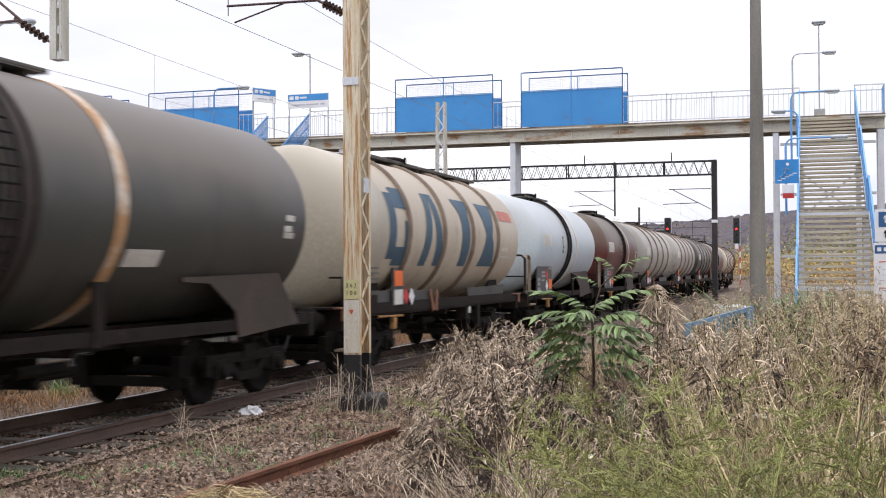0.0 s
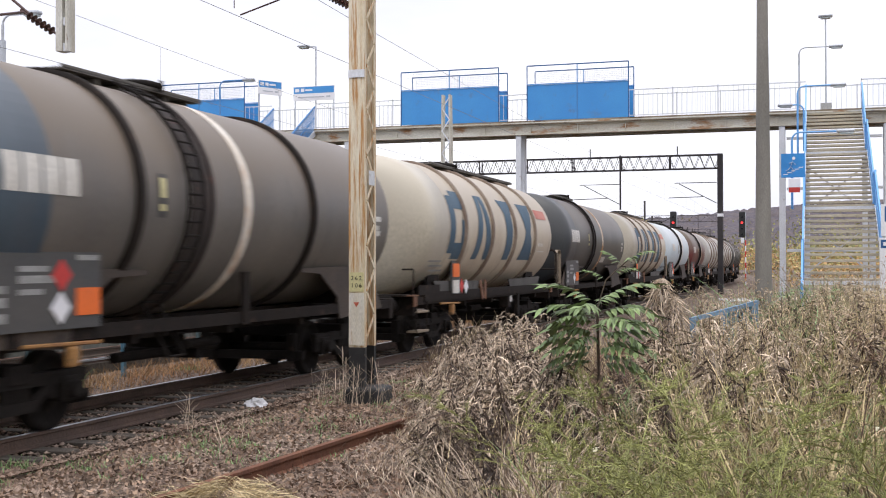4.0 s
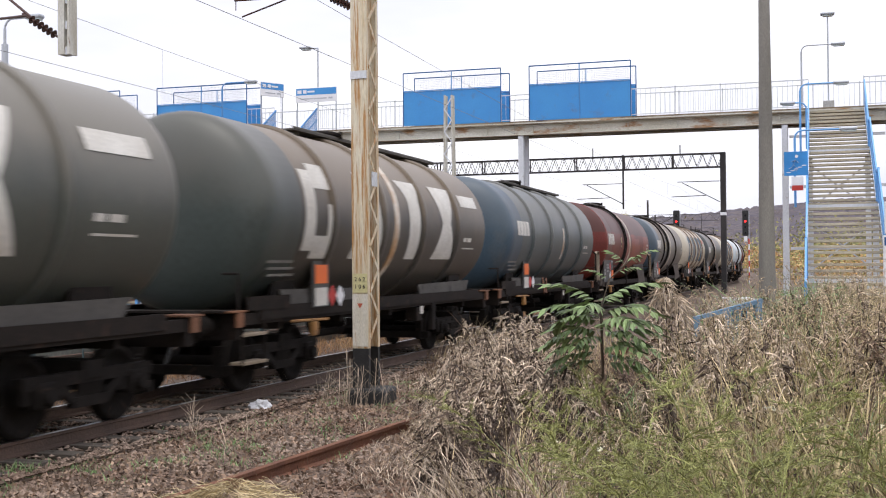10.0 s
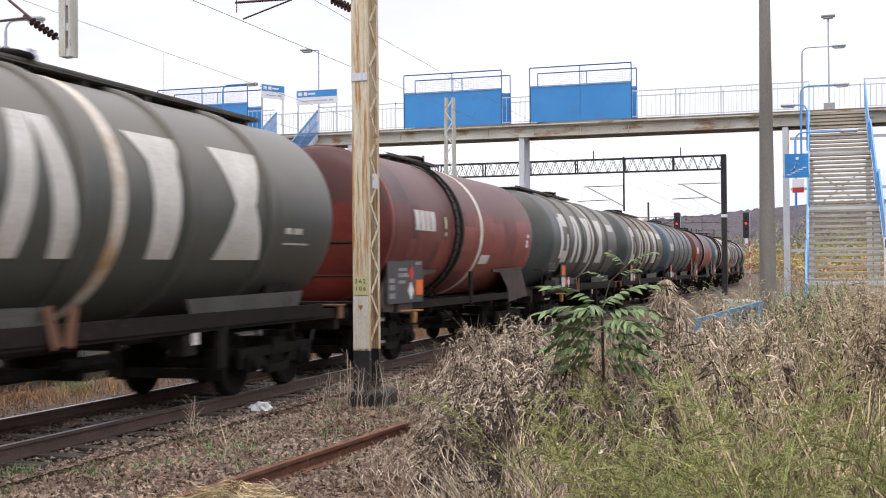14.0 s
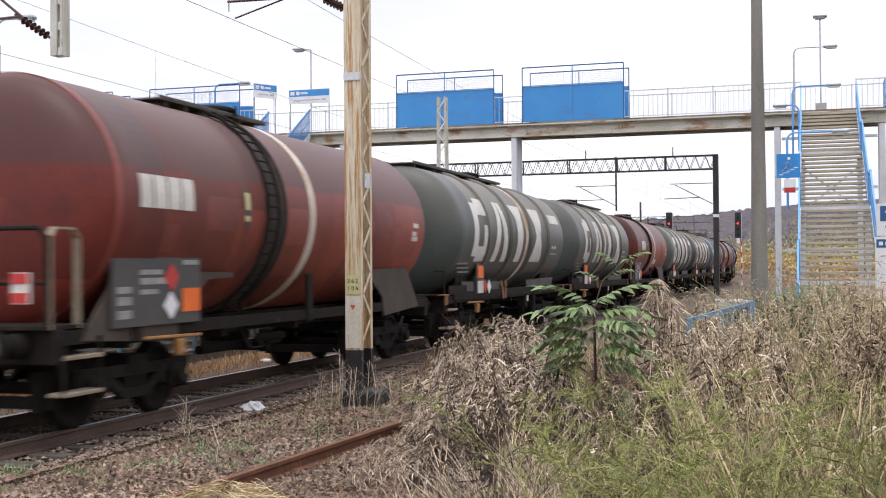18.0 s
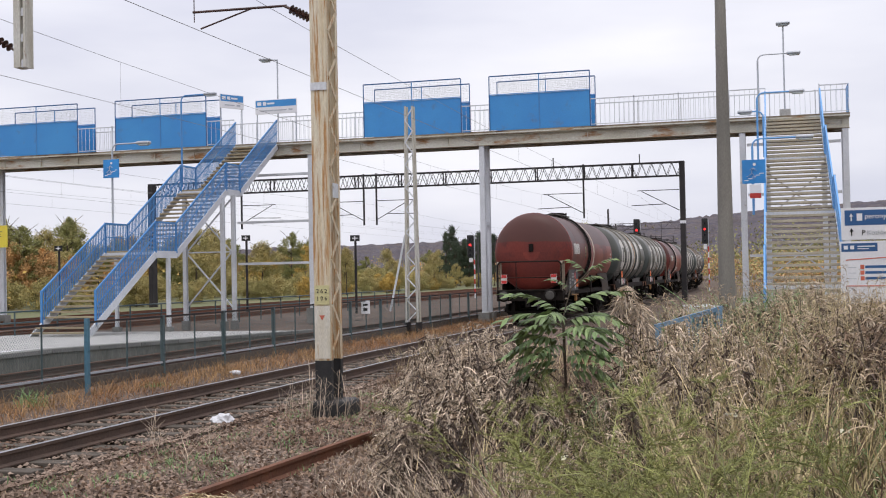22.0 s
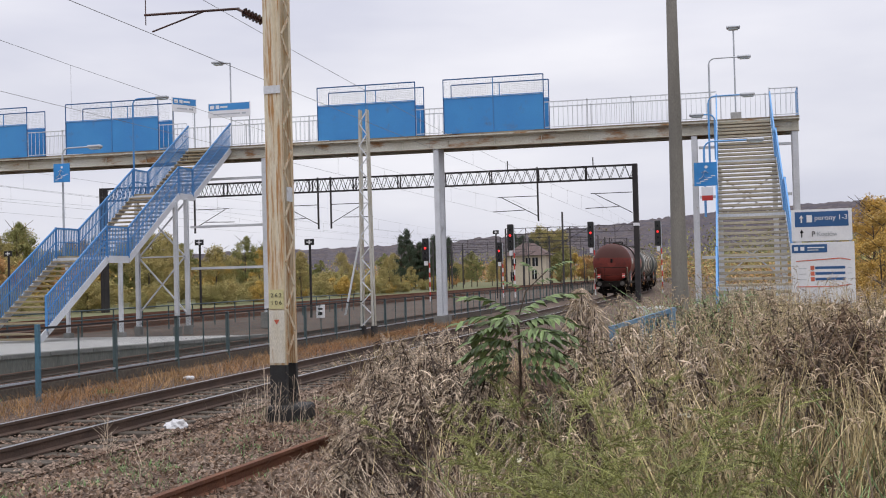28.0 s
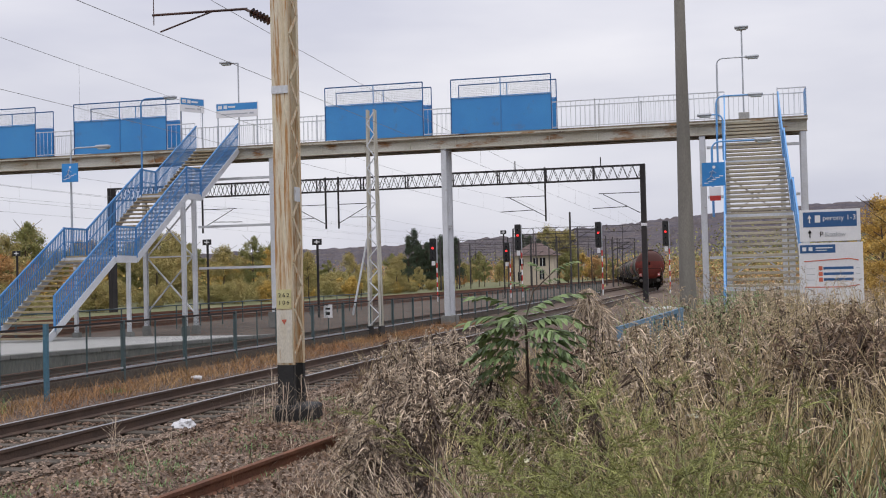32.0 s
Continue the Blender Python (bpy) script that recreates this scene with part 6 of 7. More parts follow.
far_wood("right_scrub", M["crown_olive"], 9000, ((-3, 150), (40, 120)), 5.0, 2.0, 5.5, 7, "olive scrub beyond the stairs", 0.2)
far_wood("right_gold_scrub", M["crown_rust"], 5000, ((0, 110), (26, 85)), 3.0, 1.0, 3.0, 8, "russet scrub beyond the station sign", 0.16)


# ---- signals, signal box, far masts ----
def hood():
    """A half-round hood over a signal lens."""
    bm = bmesh.new()
    rows = [[bm.verts.new((r * math.cos(a), y, r * math.sin(a))) for a in np.linspace(-0.3, math.pi + 0.3, 9)] for y, r in ((-0.1, 0.13), (-0.3, 0.13), (-0.3, 0.12), (-0.1, 0.12))]
    for p, q in zip(rows, rows[1:]):
        for k in range(8):
            bm.faces.new((p[k], p[k + 1], q[k + 1], q[k]))
    return bm


def signal(x, y, h, label, low=0.0):
    t = thing("railway_signal", label, "railway signal", "railway signals", at=(x, y, -0.2))
    for k in range(8):
        part("mast_band", rods(((0, 0, h * 0.62 * k / 8), (0, 0, h * 0.62 * (k + 1) / 8)), r=0.06, n=10), M["red"] if k % 2 else M["white"], t)
    part("pole", rods(((0, 0.05, h * 0.6), (0, 0.05, h)), r=0.06), M["grey_steel"], t)
    head = part("signal_head", boxed((-0.62, -0.02, -0.12, 0.06, h * 0.66, h + 0.1), bevel=0.08), M["black"], t)
    for k in range(4):
        z = h * 0.70 + k * h * 0.08
        part("lens", rods(((-0.32, -0.15, z), (-0.32, -0.11, z)), r=0.10, n=14), M["signal_red"] if k == 2 else M["window_dark"], head)
        part("visor", hood(), M["black"], head).location = (-0.32, 0, z)
    part("lower_lamp", boxed((-0.45, -0.15, -0.1, 0.05, h * 0.58, h * 0.65), bevel=0.03), M["white"], t)
    return t


for x, y, h in ((-12.72, 115, 7.0), (-6.6, 120, 7.1), (-19.7, 110, 6.8), (-21.2, 112, 5.2), (-25.4, 100, 5.4)):
    signal(x, y, h, "railway signal showing red on a red and white mast")


def marker(x, y, h):
    t = thing("marker_post", "dark post with a black board and a white cross", "marker post", "marker posts", at=(x, y, -0.2))
    part("post", rods(((0, 0, 0), (0, 0, h)), r=0.07), M["gantry"], t)
    part("board", boxed((-0.28, 0.28, -0.1, -0.06, h - 0.34, h)), M["black"], t)
    part("cross_bar", boxed((-0.16, 0.16, -0.105, -0.1, h - 0.2, h - 0.14)), M["white"], t)
    part("cross_bar", boxed((-0.03, 0.03, -0.108, -0.102, h - 0.29, h - 0.05)), M["white"], t)


for x, y, h in ((-31.0, 66, 4.7), (-22.9, 63.0, 4.4), (-44.0, 66, 4.4), (-21.0, 108, 6.3)):
    marker(x, y, h)

box_house = thing("signal_box", "cream two-storey signal box with a brown hipped roof", "signal box", at=(-42.0, 252, -0.2))
part("wall", boxed((-4.2, 4.2, -3.2, 3.2, 0, 6.4)), M["wall_cream"], box_house)
bm = bmesh.new()
vs = [bm.verts.new(p) for p in ((-5.0, -4.0, 6.3), (5.0, -4.0, 6.3), (5.0, 4.0, 6.3), (-5.0, 4.0, 6.3), (-1.2, 0, 9.0), (1.2, 0, 9.0))]
for f in ((0, 1, 5, 4), (1, 2, 5), (2, 3, 4, 5), (3, 0, 4), (3, 2, 1, 0)):
    bm.faces.new([vs[i] for i in f])
part("roof", bm, M["roof"], box_house)
for x, z0, z1, w in ((0.4, 4.0, 5.8, 0.5), (1.9, 4.0, 5.8, 0.6), (-3.0, 1.0, 2.9, 0.45), (1.7, 1.2, 3.2, 0.5), (-2.6, 4.2, 5.6, 0.4)):
    wn_ = part("window", boxed((x - w, x + w, -3.26, -3.2, z0, z1)), M["window_dark"], box_house)
    part("window_frame", boxed((x - 0.05, x + 0.05, -3.29, -3.26, z0, z1)), M["white"], wn_)

chord = mesh_of(boxed((-0.5, 0.5, -0.04, 0.04, -0.04, 0.04)), "chord", M["far_steel"])
for y, xl, xr, h in ((172, -32, -13, 9.0), (205, -48, -22, 8.6), (240, -60, -20, 9.0), (300, -70, -25, 9.2)):
    t = thing("catenary_gantry", "far dark lattice gantry over the station tracks", "catenary gantry", "far gantries", at=(0, y, -0.2))
    for z in (h, h - 0.9):
        c = place("chord", chord, t, ((xl + xr) / 2, 0, z))
        c.scale = (xr - xl, 1, 1)
    for x in np.linspace(xl, xr, 3):
        part("leg", boxed((x - 0.09, x + 0.09, -0.2, 0.2, 0, h)), M["far_steel"], t)
    n = int((xr - xl) / 0.9)
    for k in range(n):
        a, b = xl + (xr - xl) * k / n, xl + (xr - xl) * (k + 1) / n
        part("diagonal", beams(((a, 0, h if k % 2 else h - 0.9), (b, 0, h - 0.9 if k % 2 else h)), w=0.035, h=0.045, up=(0, 1, 0)), M["far_steel"], t)
    for x in np.linspace(xl + 3, xr - 3, 5):
        part("drop_post", boxed((x - 0.04, x + 0.04, -0.04, 0.04, 5.2, h)), M["far_steel"], t)
for i in range(16):
    y = rt.uniform(105, 300)
    x = rt.choice((-17.5, -24.5, -30.5, -36, -44)) - (y - 120) ** 2 / 3000
    h = rt.uniform(7.2, 9.0)
    t = thing("catenary_mast", "far dark catenary mast with a cantilever arm", "catenary mast", "far catenary masts", at=(x, y, -0.2))
    part("post", boxed((-0.085, 0.085, -0.13, 0.13, 0, h)), M["far_steel"], t)
    for e in (((0, 0, 5.6), (2.6, 0, 6.9)), ((0, 0, 6.9), (2.8, 0, 6.9)), ((0.8, 0, 6.0), (3.1, 0, 5.95))):
        part("arm", rods(e, r=0.045, n=5), M["far_steel"], t)


# ---- foreground weeds ----
def blades(r, x, y, h, width, lean, segs=3, droop=0.35, z=None, drift=(0.0, 0.0)):
    """Curved tapering blades at x, y, that lean each its own way and with the drift of their clump: verts and faces, and tips."""
    n = len(x)
    a = r.uniform(0, math.tau, n)
    ln = lean * r.uniform(0.1, 1.0, n)
    lx, ly = (np.cos(a) * ln + drift[0]) * h, (np.sin(a) * ln + drift[1]) * h
    z = ground_z(x, y) - 0.03 if z is None else z
    base = np.stack([x, y, z], -1)
    turn = r.uniform(0, math.tau, n)
    side = np.stack([np.cos(turn), np.sin(turn), 0 * a], -1) * (width * r.uniform(0.6, 1.3, n))[:, None]
    dr = droop * r.uniform(0.0, 1.0, n) ** 1.5
    wob = r.normal(scale=0.035, size=(n, 2)) * h[:, None]
    rows = []
    for k in range(segs + 1):
        u = k / segs
        c = base + np.stack([lx * u ** 1.7 + wob[:, 0] * math.sin(5 * u), ly * u ** 1.7 + wob[:, 1] * math.sin(6 * u), h * (u - dr * u ** 3)], -1)
        w = side * (1 - u) ** 0.5
        rows += [c - w, c + w] if k < segs else [c]
    v = np.stack(rows, 1)
    m = v.shape[1]
    quads = [(2 * k, 2 * k + 1, 2 * k + 3, 2 * k + 2) for k in range(segs - 1)]
    off = (np.arange(n) * m)[:, None]
    f4 = np.concatenate([(np.array(q)[None] + off) for q in quads]) if quads else np.zeros((0, 4), int)
    f3 = np.array((m - 3, m - 2, m - 1))[None] + off
    return v.reshape(-1, 3), f4.tolist() + f3.tolist()


def gather(name, parts, material, label, category):
    vs, fs, at = [], [], 0
    for v, f in parts:
        vs.append(v)
        fs += [[i + at for i in q] for q in f]
        at += len(v)
    return tagged(new(name, raw(name, np.concatenate(vs).tolist(), fs, material)), label, category, kind="stuff")


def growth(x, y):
    """How high the weeds grow at a place, fitted to their skyline in the camera's view; across follows lines of sight.
    """
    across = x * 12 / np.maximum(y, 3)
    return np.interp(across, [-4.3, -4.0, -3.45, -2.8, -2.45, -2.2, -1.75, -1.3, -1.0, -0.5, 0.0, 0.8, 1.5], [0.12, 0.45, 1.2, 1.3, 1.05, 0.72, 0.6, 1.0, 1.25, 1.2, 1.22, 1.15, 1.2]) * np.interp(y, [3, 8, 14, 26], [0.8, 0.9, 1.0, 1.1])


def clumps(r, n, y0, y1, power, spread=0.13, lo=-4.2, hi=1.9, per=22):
    """Places gathered in clumps, fanned out from the camera to fit its view, with each clump's lean and vigour."""
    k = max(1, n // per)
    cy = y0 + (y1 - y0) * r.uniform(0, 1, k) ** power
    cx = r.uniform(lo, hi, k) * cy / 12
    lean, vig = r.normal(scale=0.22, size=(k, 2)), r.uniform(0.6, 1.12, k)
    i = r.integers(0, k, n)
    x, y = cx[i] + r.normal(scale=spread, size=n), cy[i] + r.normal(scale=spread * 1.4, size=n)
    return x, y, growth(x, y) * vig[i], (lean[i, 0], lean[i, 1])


def strips(r, p, d, length, width, droop, segs=4, curl=0.0):
    """Narrow curved ribbons from the places p towards d, that nod with their own weight."""
    n = len(p)
    d = d / np.linalg.norm(d, axis=1, keepdims=True)
    side = np.cross(d, r.normal(size=(n, 3)))
    side *= (width / 2 / np.linalg.norm(side, axis=1, keepdims=True))
    bend = r.normal(scale=curl + 1e-6, size=(n, 3))
    rows = []
    for k in range(segs + 1):
        u = k / segs
        c = p + (d * u + bend * u * u) * length[:, None]
        c[:, 2] -= droop * length * u * u
        w = side * (0.55 + 1.1 * u * (1.25 - u)) * (1.0 if k < segs else 0.25)
        rows += [c - w, c + w]
    v = np.stack(rows, 1)
    m = v.shape[1]
    q = np.array([(2 * k, 2 * k + 1, 2 * k + 3, 2 * k + 2) for k in range(segs)])
    f = (q[None] + (np.arange(n) * m)[:, None, None]).reshape(-1, 4)
    return v.reshape(-1, 3), f.tolist()


def ways(r, n, lift=0.3):
    """n directions all round, raised by lift."""
    a = r.uniform(0, math.tau, n)
    return np.stack([np.cos(a), np.sin(a), lift + r.normal(scale=0.25, size=n)], -1)


rw = np.random.default_rng(21)
x, y, g, d = clumps(rw, 8500, 4.5, 30, 1.25, 0.16, -4.2, 1.9, 30)
gather("dry_grass", [blades(rw, x, y, g * rw.uniform(0.35, 1.0, len(x)), 0.0075, 0.5, 6, 0.75, None, d)], M["straw"], "tangled dry straw-coloured grass on the bank", "grass")
x, y, g, d = clumps(rw, 6500, 6.5, 30, 1.05, 0.2, -0.9, 1.9, 26)
gather("tan_grass", [blades(rw, x, y, g * rw.uniform(0.7, 1.15, len(x)), 0.008, 0.4, 6, 0.6, None, d)], M["straw"], "tall tan grass nodding on the bank", "grass")
x, y, g, d = clumps(rw, 9500, 4.5, 26, 1.3, 0.16, -4.2, 1.9, 30)
gather("brown_stalks", [blades(rw, x, y, g * rw.uniform(0.3, 1.0, len(x)), 0.0075, 0.45, 6, 0.7, None, d)], M["brown_weed"], "thin brown dead weed stalks among the grass", "weeds")
x, y, g, d = clumps(rw, 2500, 6.0, 14, 1.0, 0.2, -2.4, 1.9, 40)
gather("green_grass", [blades(rw, x, y, 0.12 + g * rw.uniform(0.2, 0.6, len(x)), 0.0075, 1.4, 6, 1.5, None, d)], M["green_weed"], "yellow-green grass low among the dry stems", "grass")
x, y, g, d = clumps(rw, 2600, 6, 17, 1.0, 0.25, -2.6, 1.8, 40)
gather("fresh_grass", [blades(rw, x, y, 0.1 + g * rw.uniform(0.3, 0.85, len(x)), 0.008, 0.7, 5, 1.0, None, d)], M["leaf"], "patches of fresh green grass in the dry weeds", "grass")
x, y, g, d = clumps(rw, 3500, 14, 31, 1.0, 0.25, -1.0, 2.2)
gather("far_green_grass", [blades(rw, x, y, 0.1 + g * rw.uniform(0.3, 0.95, len(x)), 0.009, 0.7, 5, 0.9, None, d)], M["green_weed"], "green weeds at the foot of the stairs", "grass")
x, y, g, d = clumps(rw, 2600, 15, 31, 1.0, 0.3, -1.0, 0.2, 40)
gather("pole_foot_weeds", [blades(rw, x, y, 0.1 + g * rw.uniform(0.5, 1.12, len(x)), 0.014, 0.8, 5, 0.9, None, d)], M["leaf"], "fresh green leafy weeds round the concrete pole", "weeds")
# low blades whose dark colour stands for the shade between the stems
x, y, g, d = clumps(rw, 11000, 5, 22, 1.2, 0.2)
gather("undergrowth", [blades(rw, x, y, g * rw.uniform(0.2, 0.75, len(x)), 0.009, 0.9, 4, 1.2, None, d)], M["dark_weed"], "low matted blades, coloured dark for the shade below the dry grass", "weeds")
# thin grey twigs, bleached, at the ragged edge by the siding
x, y, g, d = clumps(rw, 5200, 6.5, 15, 1.1, 0.22, -4.6, -2.4, 40)
gather("grey_twigs", [blades(rw, x, y, (0.15 + g) * rw.uniform(0.3, 0.85, len(x)), 0.0055, 1.1, 5, 0.7, None, d)], M["fluff"], "thin bleached grey weed twigs by the siding", "weeds")
# stems with soft nodding tan heads
n = 2300
x, y, g, d = clumps(rw, n, 7, 27, 1.0, 0.26, -1.5, 2.0, 16)
h = g * rw.uniform(0.72, 1.12, n)
base = np.stack([x, y, ground_z(x, y)], -1)
tip = base + np.stack([h * (d[0] + rw.normal(scale=0.16, size=n)), h * (d[1] + rw.normal(scale=0.16, size=n)), h], -1)
wide = np.array([0.0036, 0, 0])
sv = np.stack([base - wide, base + wide, tip + wide * 0.5, tip - wide * 0.5], 1).reshape(-1, 3)
gather("grass_stems", [(sv, np.arange(4 * n).reshape(-1, 4).tolist())], M["straw"], "upright dry grass stems", "grass")
nod = tip - base
nod = nod / np.linalg.norm(nod, axis=1, keepdims=True) + rw.normal(scale=0.45, size=(n, 3)) * (1, 1, 0.2)
heads = [strips(rw, tip, nod, rw.uniform(0.10, 0.24, n), 0.011, 0.75, 5, 0.25)]
for k in range(7):
    heads.append(strips(rw, tip + nod * rw.uniform(0.0, 0.12, (n, 1)), nod + ways(rw, n, 0.1), rw.uniform(0.03, 0.09, n), 0.008, 0.6, 3, 0.3))
gather("grass_heads", heads, M["grass_head"], "soft tan seed heads of tall dry grass", "grass")


def plume_plant(r, x, y, h, z, drift=(0.0, 0.0), plumes=12, reach=0.25, nod=1.0, sway=0.25):
    """A dead goldenrod: stem and shrivelled leaves, and arching curled seed plumes."""
    lean = (r.uniform(-sway, sway, 2) + drift) * h
    top = np.array([x + lean[0], y + lean[1], z + h])
    base = np.array([x, y, z - 0.03])
    n = 46
    u = r.uniform(0.1, 0.92, n)
    p = base + (top - base) * u[:, None]
    lv, lf = strips(r, p, ways(r, n, -0.1), r.uniform(0.05, 0.15, n), 0.017, 0.9, 4, 0.55)
    sv = np.array([base + (-0.006, 0, 0), base + (0.006, 0, 0), top + (0.003, 0, 0), top + (-0.003, 0, 0)])
    stem = (np.concatenate([sv, lv]), [[0, 1, 2, 3]] + [[i + 4 for i in q] for q in lf])
    b = np.arange(plumes) / plumes
    s = top - (top - base) * (0.02 + 0.30 * b[:, None])
    w = ways(r, plumes, 0.75)
    rc = reach * r.uniform(0.55, 1.25, plumes) * (0.7 + 0.5 * b)
    branch = strips(r, s, w, rc, 0.013, nod, 6, 0.2)
    m = 11
    t = r.uniform(0.15, 1.0, (plumes, m))
    wn_ = w / np.linalg.norm(w, axis=1, keepdims=True)
    q = s[:, None] + wn_[:, None] * (rc[:, None] * t)[..., None]
    q[..., 2] -= nod * rc[:, None] * t * t
    tan = wn_[:, None] - np.stack([0 * t, 0 * t, 2 * nod * t], -1)
    side = tan.reshape(-1, 3) * 0.7 + r.normal(scale=0.7, size=(plumes * m, 3))
    fluff = strips(r, q.reshape(-1, 3), side, r.uniform(0.018, 0.045, plumes * m), 0.011, 0.3, 2, 0.3)
    off = len(branch[0])
    return stem, (np.concatenate([branch[0], fluff[0]]), branch[1] + [[i + off for i in f] for f in fluff[1]])


def z_at(x, y):
    return float(ground_z(np.array(x), np.array(y)))


stems, plumes = [], []
for i in range(300):
    if i < 170:
        yy = rw.uniform(10.0, 16.5)
        xx = (-4.05 + abs(rw.normal(0.2, 0.8))) * yy / 12
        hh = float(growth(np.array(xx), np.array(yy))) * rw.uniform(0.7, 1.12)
    else:
        yy = rw.uniform(9.0, 24)
        xx = rw.uniform(-1.75, 1.7) * yy / 12
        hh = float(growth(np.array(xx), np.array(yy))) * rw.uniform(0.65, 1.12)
    s, q = plume_plant(rw, xx, yy, hh, z_at(xx, yy), (0.0, 0.0), 11, 0.2)
    stems.append(s)
    plumes.append(q)
# the tall clumps whose tops hang over
for xx, yy, hh, n in ((-1.50, 12.0, 1.74, 14), (-1.38, 12.1, 1.5, 14), (-1.60, 12.2, 1.45, 14), (-1.40, 12.2, 1.4, 16), (-1.2, 12.3, 1.38, 14), (-1.05, 12.0, 1.34, 14), (-3.3, 12.6, 1.3, 18), (-3.0, 13.0, 1.4, 18), (-2.75, 13.0, 1.42, 14), (-3.55, 12.0, 1.22, 14), (-3.1, 11.6, 1.25, 14)):
    s, q = plume_plant(rw, xx, yy, hh, -0.1, (0, 0), n, 0.27 if n < 40 else 0.2, 1.3 if n < 40 else 1.9, 0.06 if n >= 26 else 0.25)
    stems.append(s)
    plumes.append(q)
for i in range(12):
    yy = rw.uniform(14.6, 16.2)
    xx = rw.uniform(-1.75, -0.5)
    s, q = plume_plant(rw, xx, yy, rw.uniform(0.85, 1.2), z_at(xx, yy), (0.0, 0.0), 10, 0.2)
    stems.append(s)
    plumes.append(q)
for cx, cy, top, wide, deep in ((-1.47, 12.0, 1.70, 0.085, 0.24), (-1.36, 12.1, 1.52, 0.08, 0.22), (-1.56, 12.05, 1.58, 0.07, 0.2)):
    n = 150
    u = rw.uniform(0, 1, n)
    a = rw.uniform(0, math.tau, n)
    q = np.stack([cx + np.cos(a) * wide * u, cy + np.sin(a) * wide * u, top - deep * u ** 1.6], -1)
    way = np.stack([np.cos(a) * 0.5, np.sin(a) * 0.5, -0.5 + 0.9 * (1 - u)], -1) + rw.normal(scale=0.2, size=(n, 3))
    plumes.append(strips(rw, q, way, rw.uniform(0.04, 0.10, n), 0.011, 0.9, 4, 0.5))
    stems.append((np.array([(cx - 0.008, cy, -0.1), (cx + 0.008, cy, -0.1), (cx + 0.005, cy, top), (cx - 0.005, cy, top)]), [[0, 1, 2, 3]]))
# stems take the dark colour to paint in the clump's shaded depths
gather("goldenrod_stems", stems, M["dark_weed"], "dead brown goldenrod stems, darkened for shade within the clump, at the edge of the bank", "weeds")
gather("goldenrod_plumes", plumes, M["fluff"], "pale greyish drooping goldenrod seed plumes", "weeds")
dark, brown = [], []
for i in range(34):
    yy = rw.uniform(8.5, 13)
    xx = rw.uniform(1.0, 1.9) * yy / 12
    s, q = plume_plant(rw, xx, yy, rw.uniform(0.95, 1.3), z_at(xx, yy), (-0.34, 0.0), 16, 0.12)
    dark.append(s)
    brown.append(q)
for i in range(90):
    yy = rw.uniform(7.0, 18)
    xx = rw.uniform(-3.6, 1.2) * yy / 12
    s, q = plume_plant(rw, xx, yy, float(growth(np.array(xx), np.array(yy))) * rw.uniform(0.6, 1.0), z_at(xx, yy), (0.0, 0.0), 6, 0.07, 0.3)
    dark += [s, q]
gather("brown_dead_plumes", brown, M["brown_weed"], "brown seed plumes on leaning dead stalks", "weeds")
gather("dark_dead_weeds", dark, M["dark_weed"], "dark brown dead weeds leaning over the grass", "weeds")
# pale yarrow heads
fl = []
for i in range(16):
    yy = rw.uniform(6.5, 11)
    xx = rw.uniform(-3.2, 0.6) * yy / 12
    zz = z_at(xx, yy) + rw.uniform(0.35, 0.75)
    fl.append(strips(rw, np.array([[xx, yy, zz]]) + rw.normal(scale=0.022, size=(14, 3)) * (1, 1, 0.35), ways(rw, 14, 0.3), rw.uniform(0.012, 0.03, 14), 0.014, 0.2, 2))
gather("flower_heads", fl, M["flower"], "few pale cream flower heads in the weeds", "flowers")
# loose leaf litter and bits of stem on the gravel
n = 17000
x, y = rw.uniform(-8.1, -2.4, n), 7 + 20 * rw.uniform(0, 1, n) ** 1.4
gather("leaf_litter", [bits(rw, np.stack([x, y, ground_z(x, y) + 0.02], -1), 0.034)], M["litter"], "dry leaf litter and stem scraps on the gravel", "litter")


def spray(r, base, way, length, rise, sides=13, needles=13, fine=0.0035):
    """An arching stem with soft branchlets and thread-like leaves."""
    t = np.linspace(0, 1, 9)[:, None]
    c = base + np.concatenate([way[0] * length * t ** 1.5, way[1] * length * t ** 1.5, rise * (t - 0.2 * t ** 3)], 1)
    w = np.array([0.0032, 0, 0.0])
    out = [(np.concatenate([c - w * (1.2 - t), c + w * (1.2 - t)]), [[k, k + 1, k + 10, k + 9] for k in range(8)])]
    u = r.uniform(0.28, 1, sides)
    s = np.stack([np.interp(u, t[:, 0], c[:, j]) for j in range(3)], -1)
    d = ways(r, sides, 0.25) * 0.8 + np.array([way[0], way[1], 0.5]) * 0.7
    d /= np.linalg.norm(d, axis=1, keepdims=True)
    l = r.uniform(0.12, 0.30, sides) * (1.25 - 0.6 * u)
    out.append(strips(r, s, d, l, fine, 0.2, 3))
    v = r.uniform(0.1, 1, (sides, needles))
    q = s[:, None] + d[:, None] * (l[:, None] * v)[..., None]
    q[..., 2] -= 0.2 * l[:, None] * v * v
    e = (d[:, None] * 0.9 + r.normal(scale=0.6, size=(sides, needles, 3))).reshape(-1, 3)
    out.append(strips(r, q.reshape(-1, 3), e, r.uniform(0.014, 0.042, sides * needles), fine, 0.1, 1))
    return out


fe = []
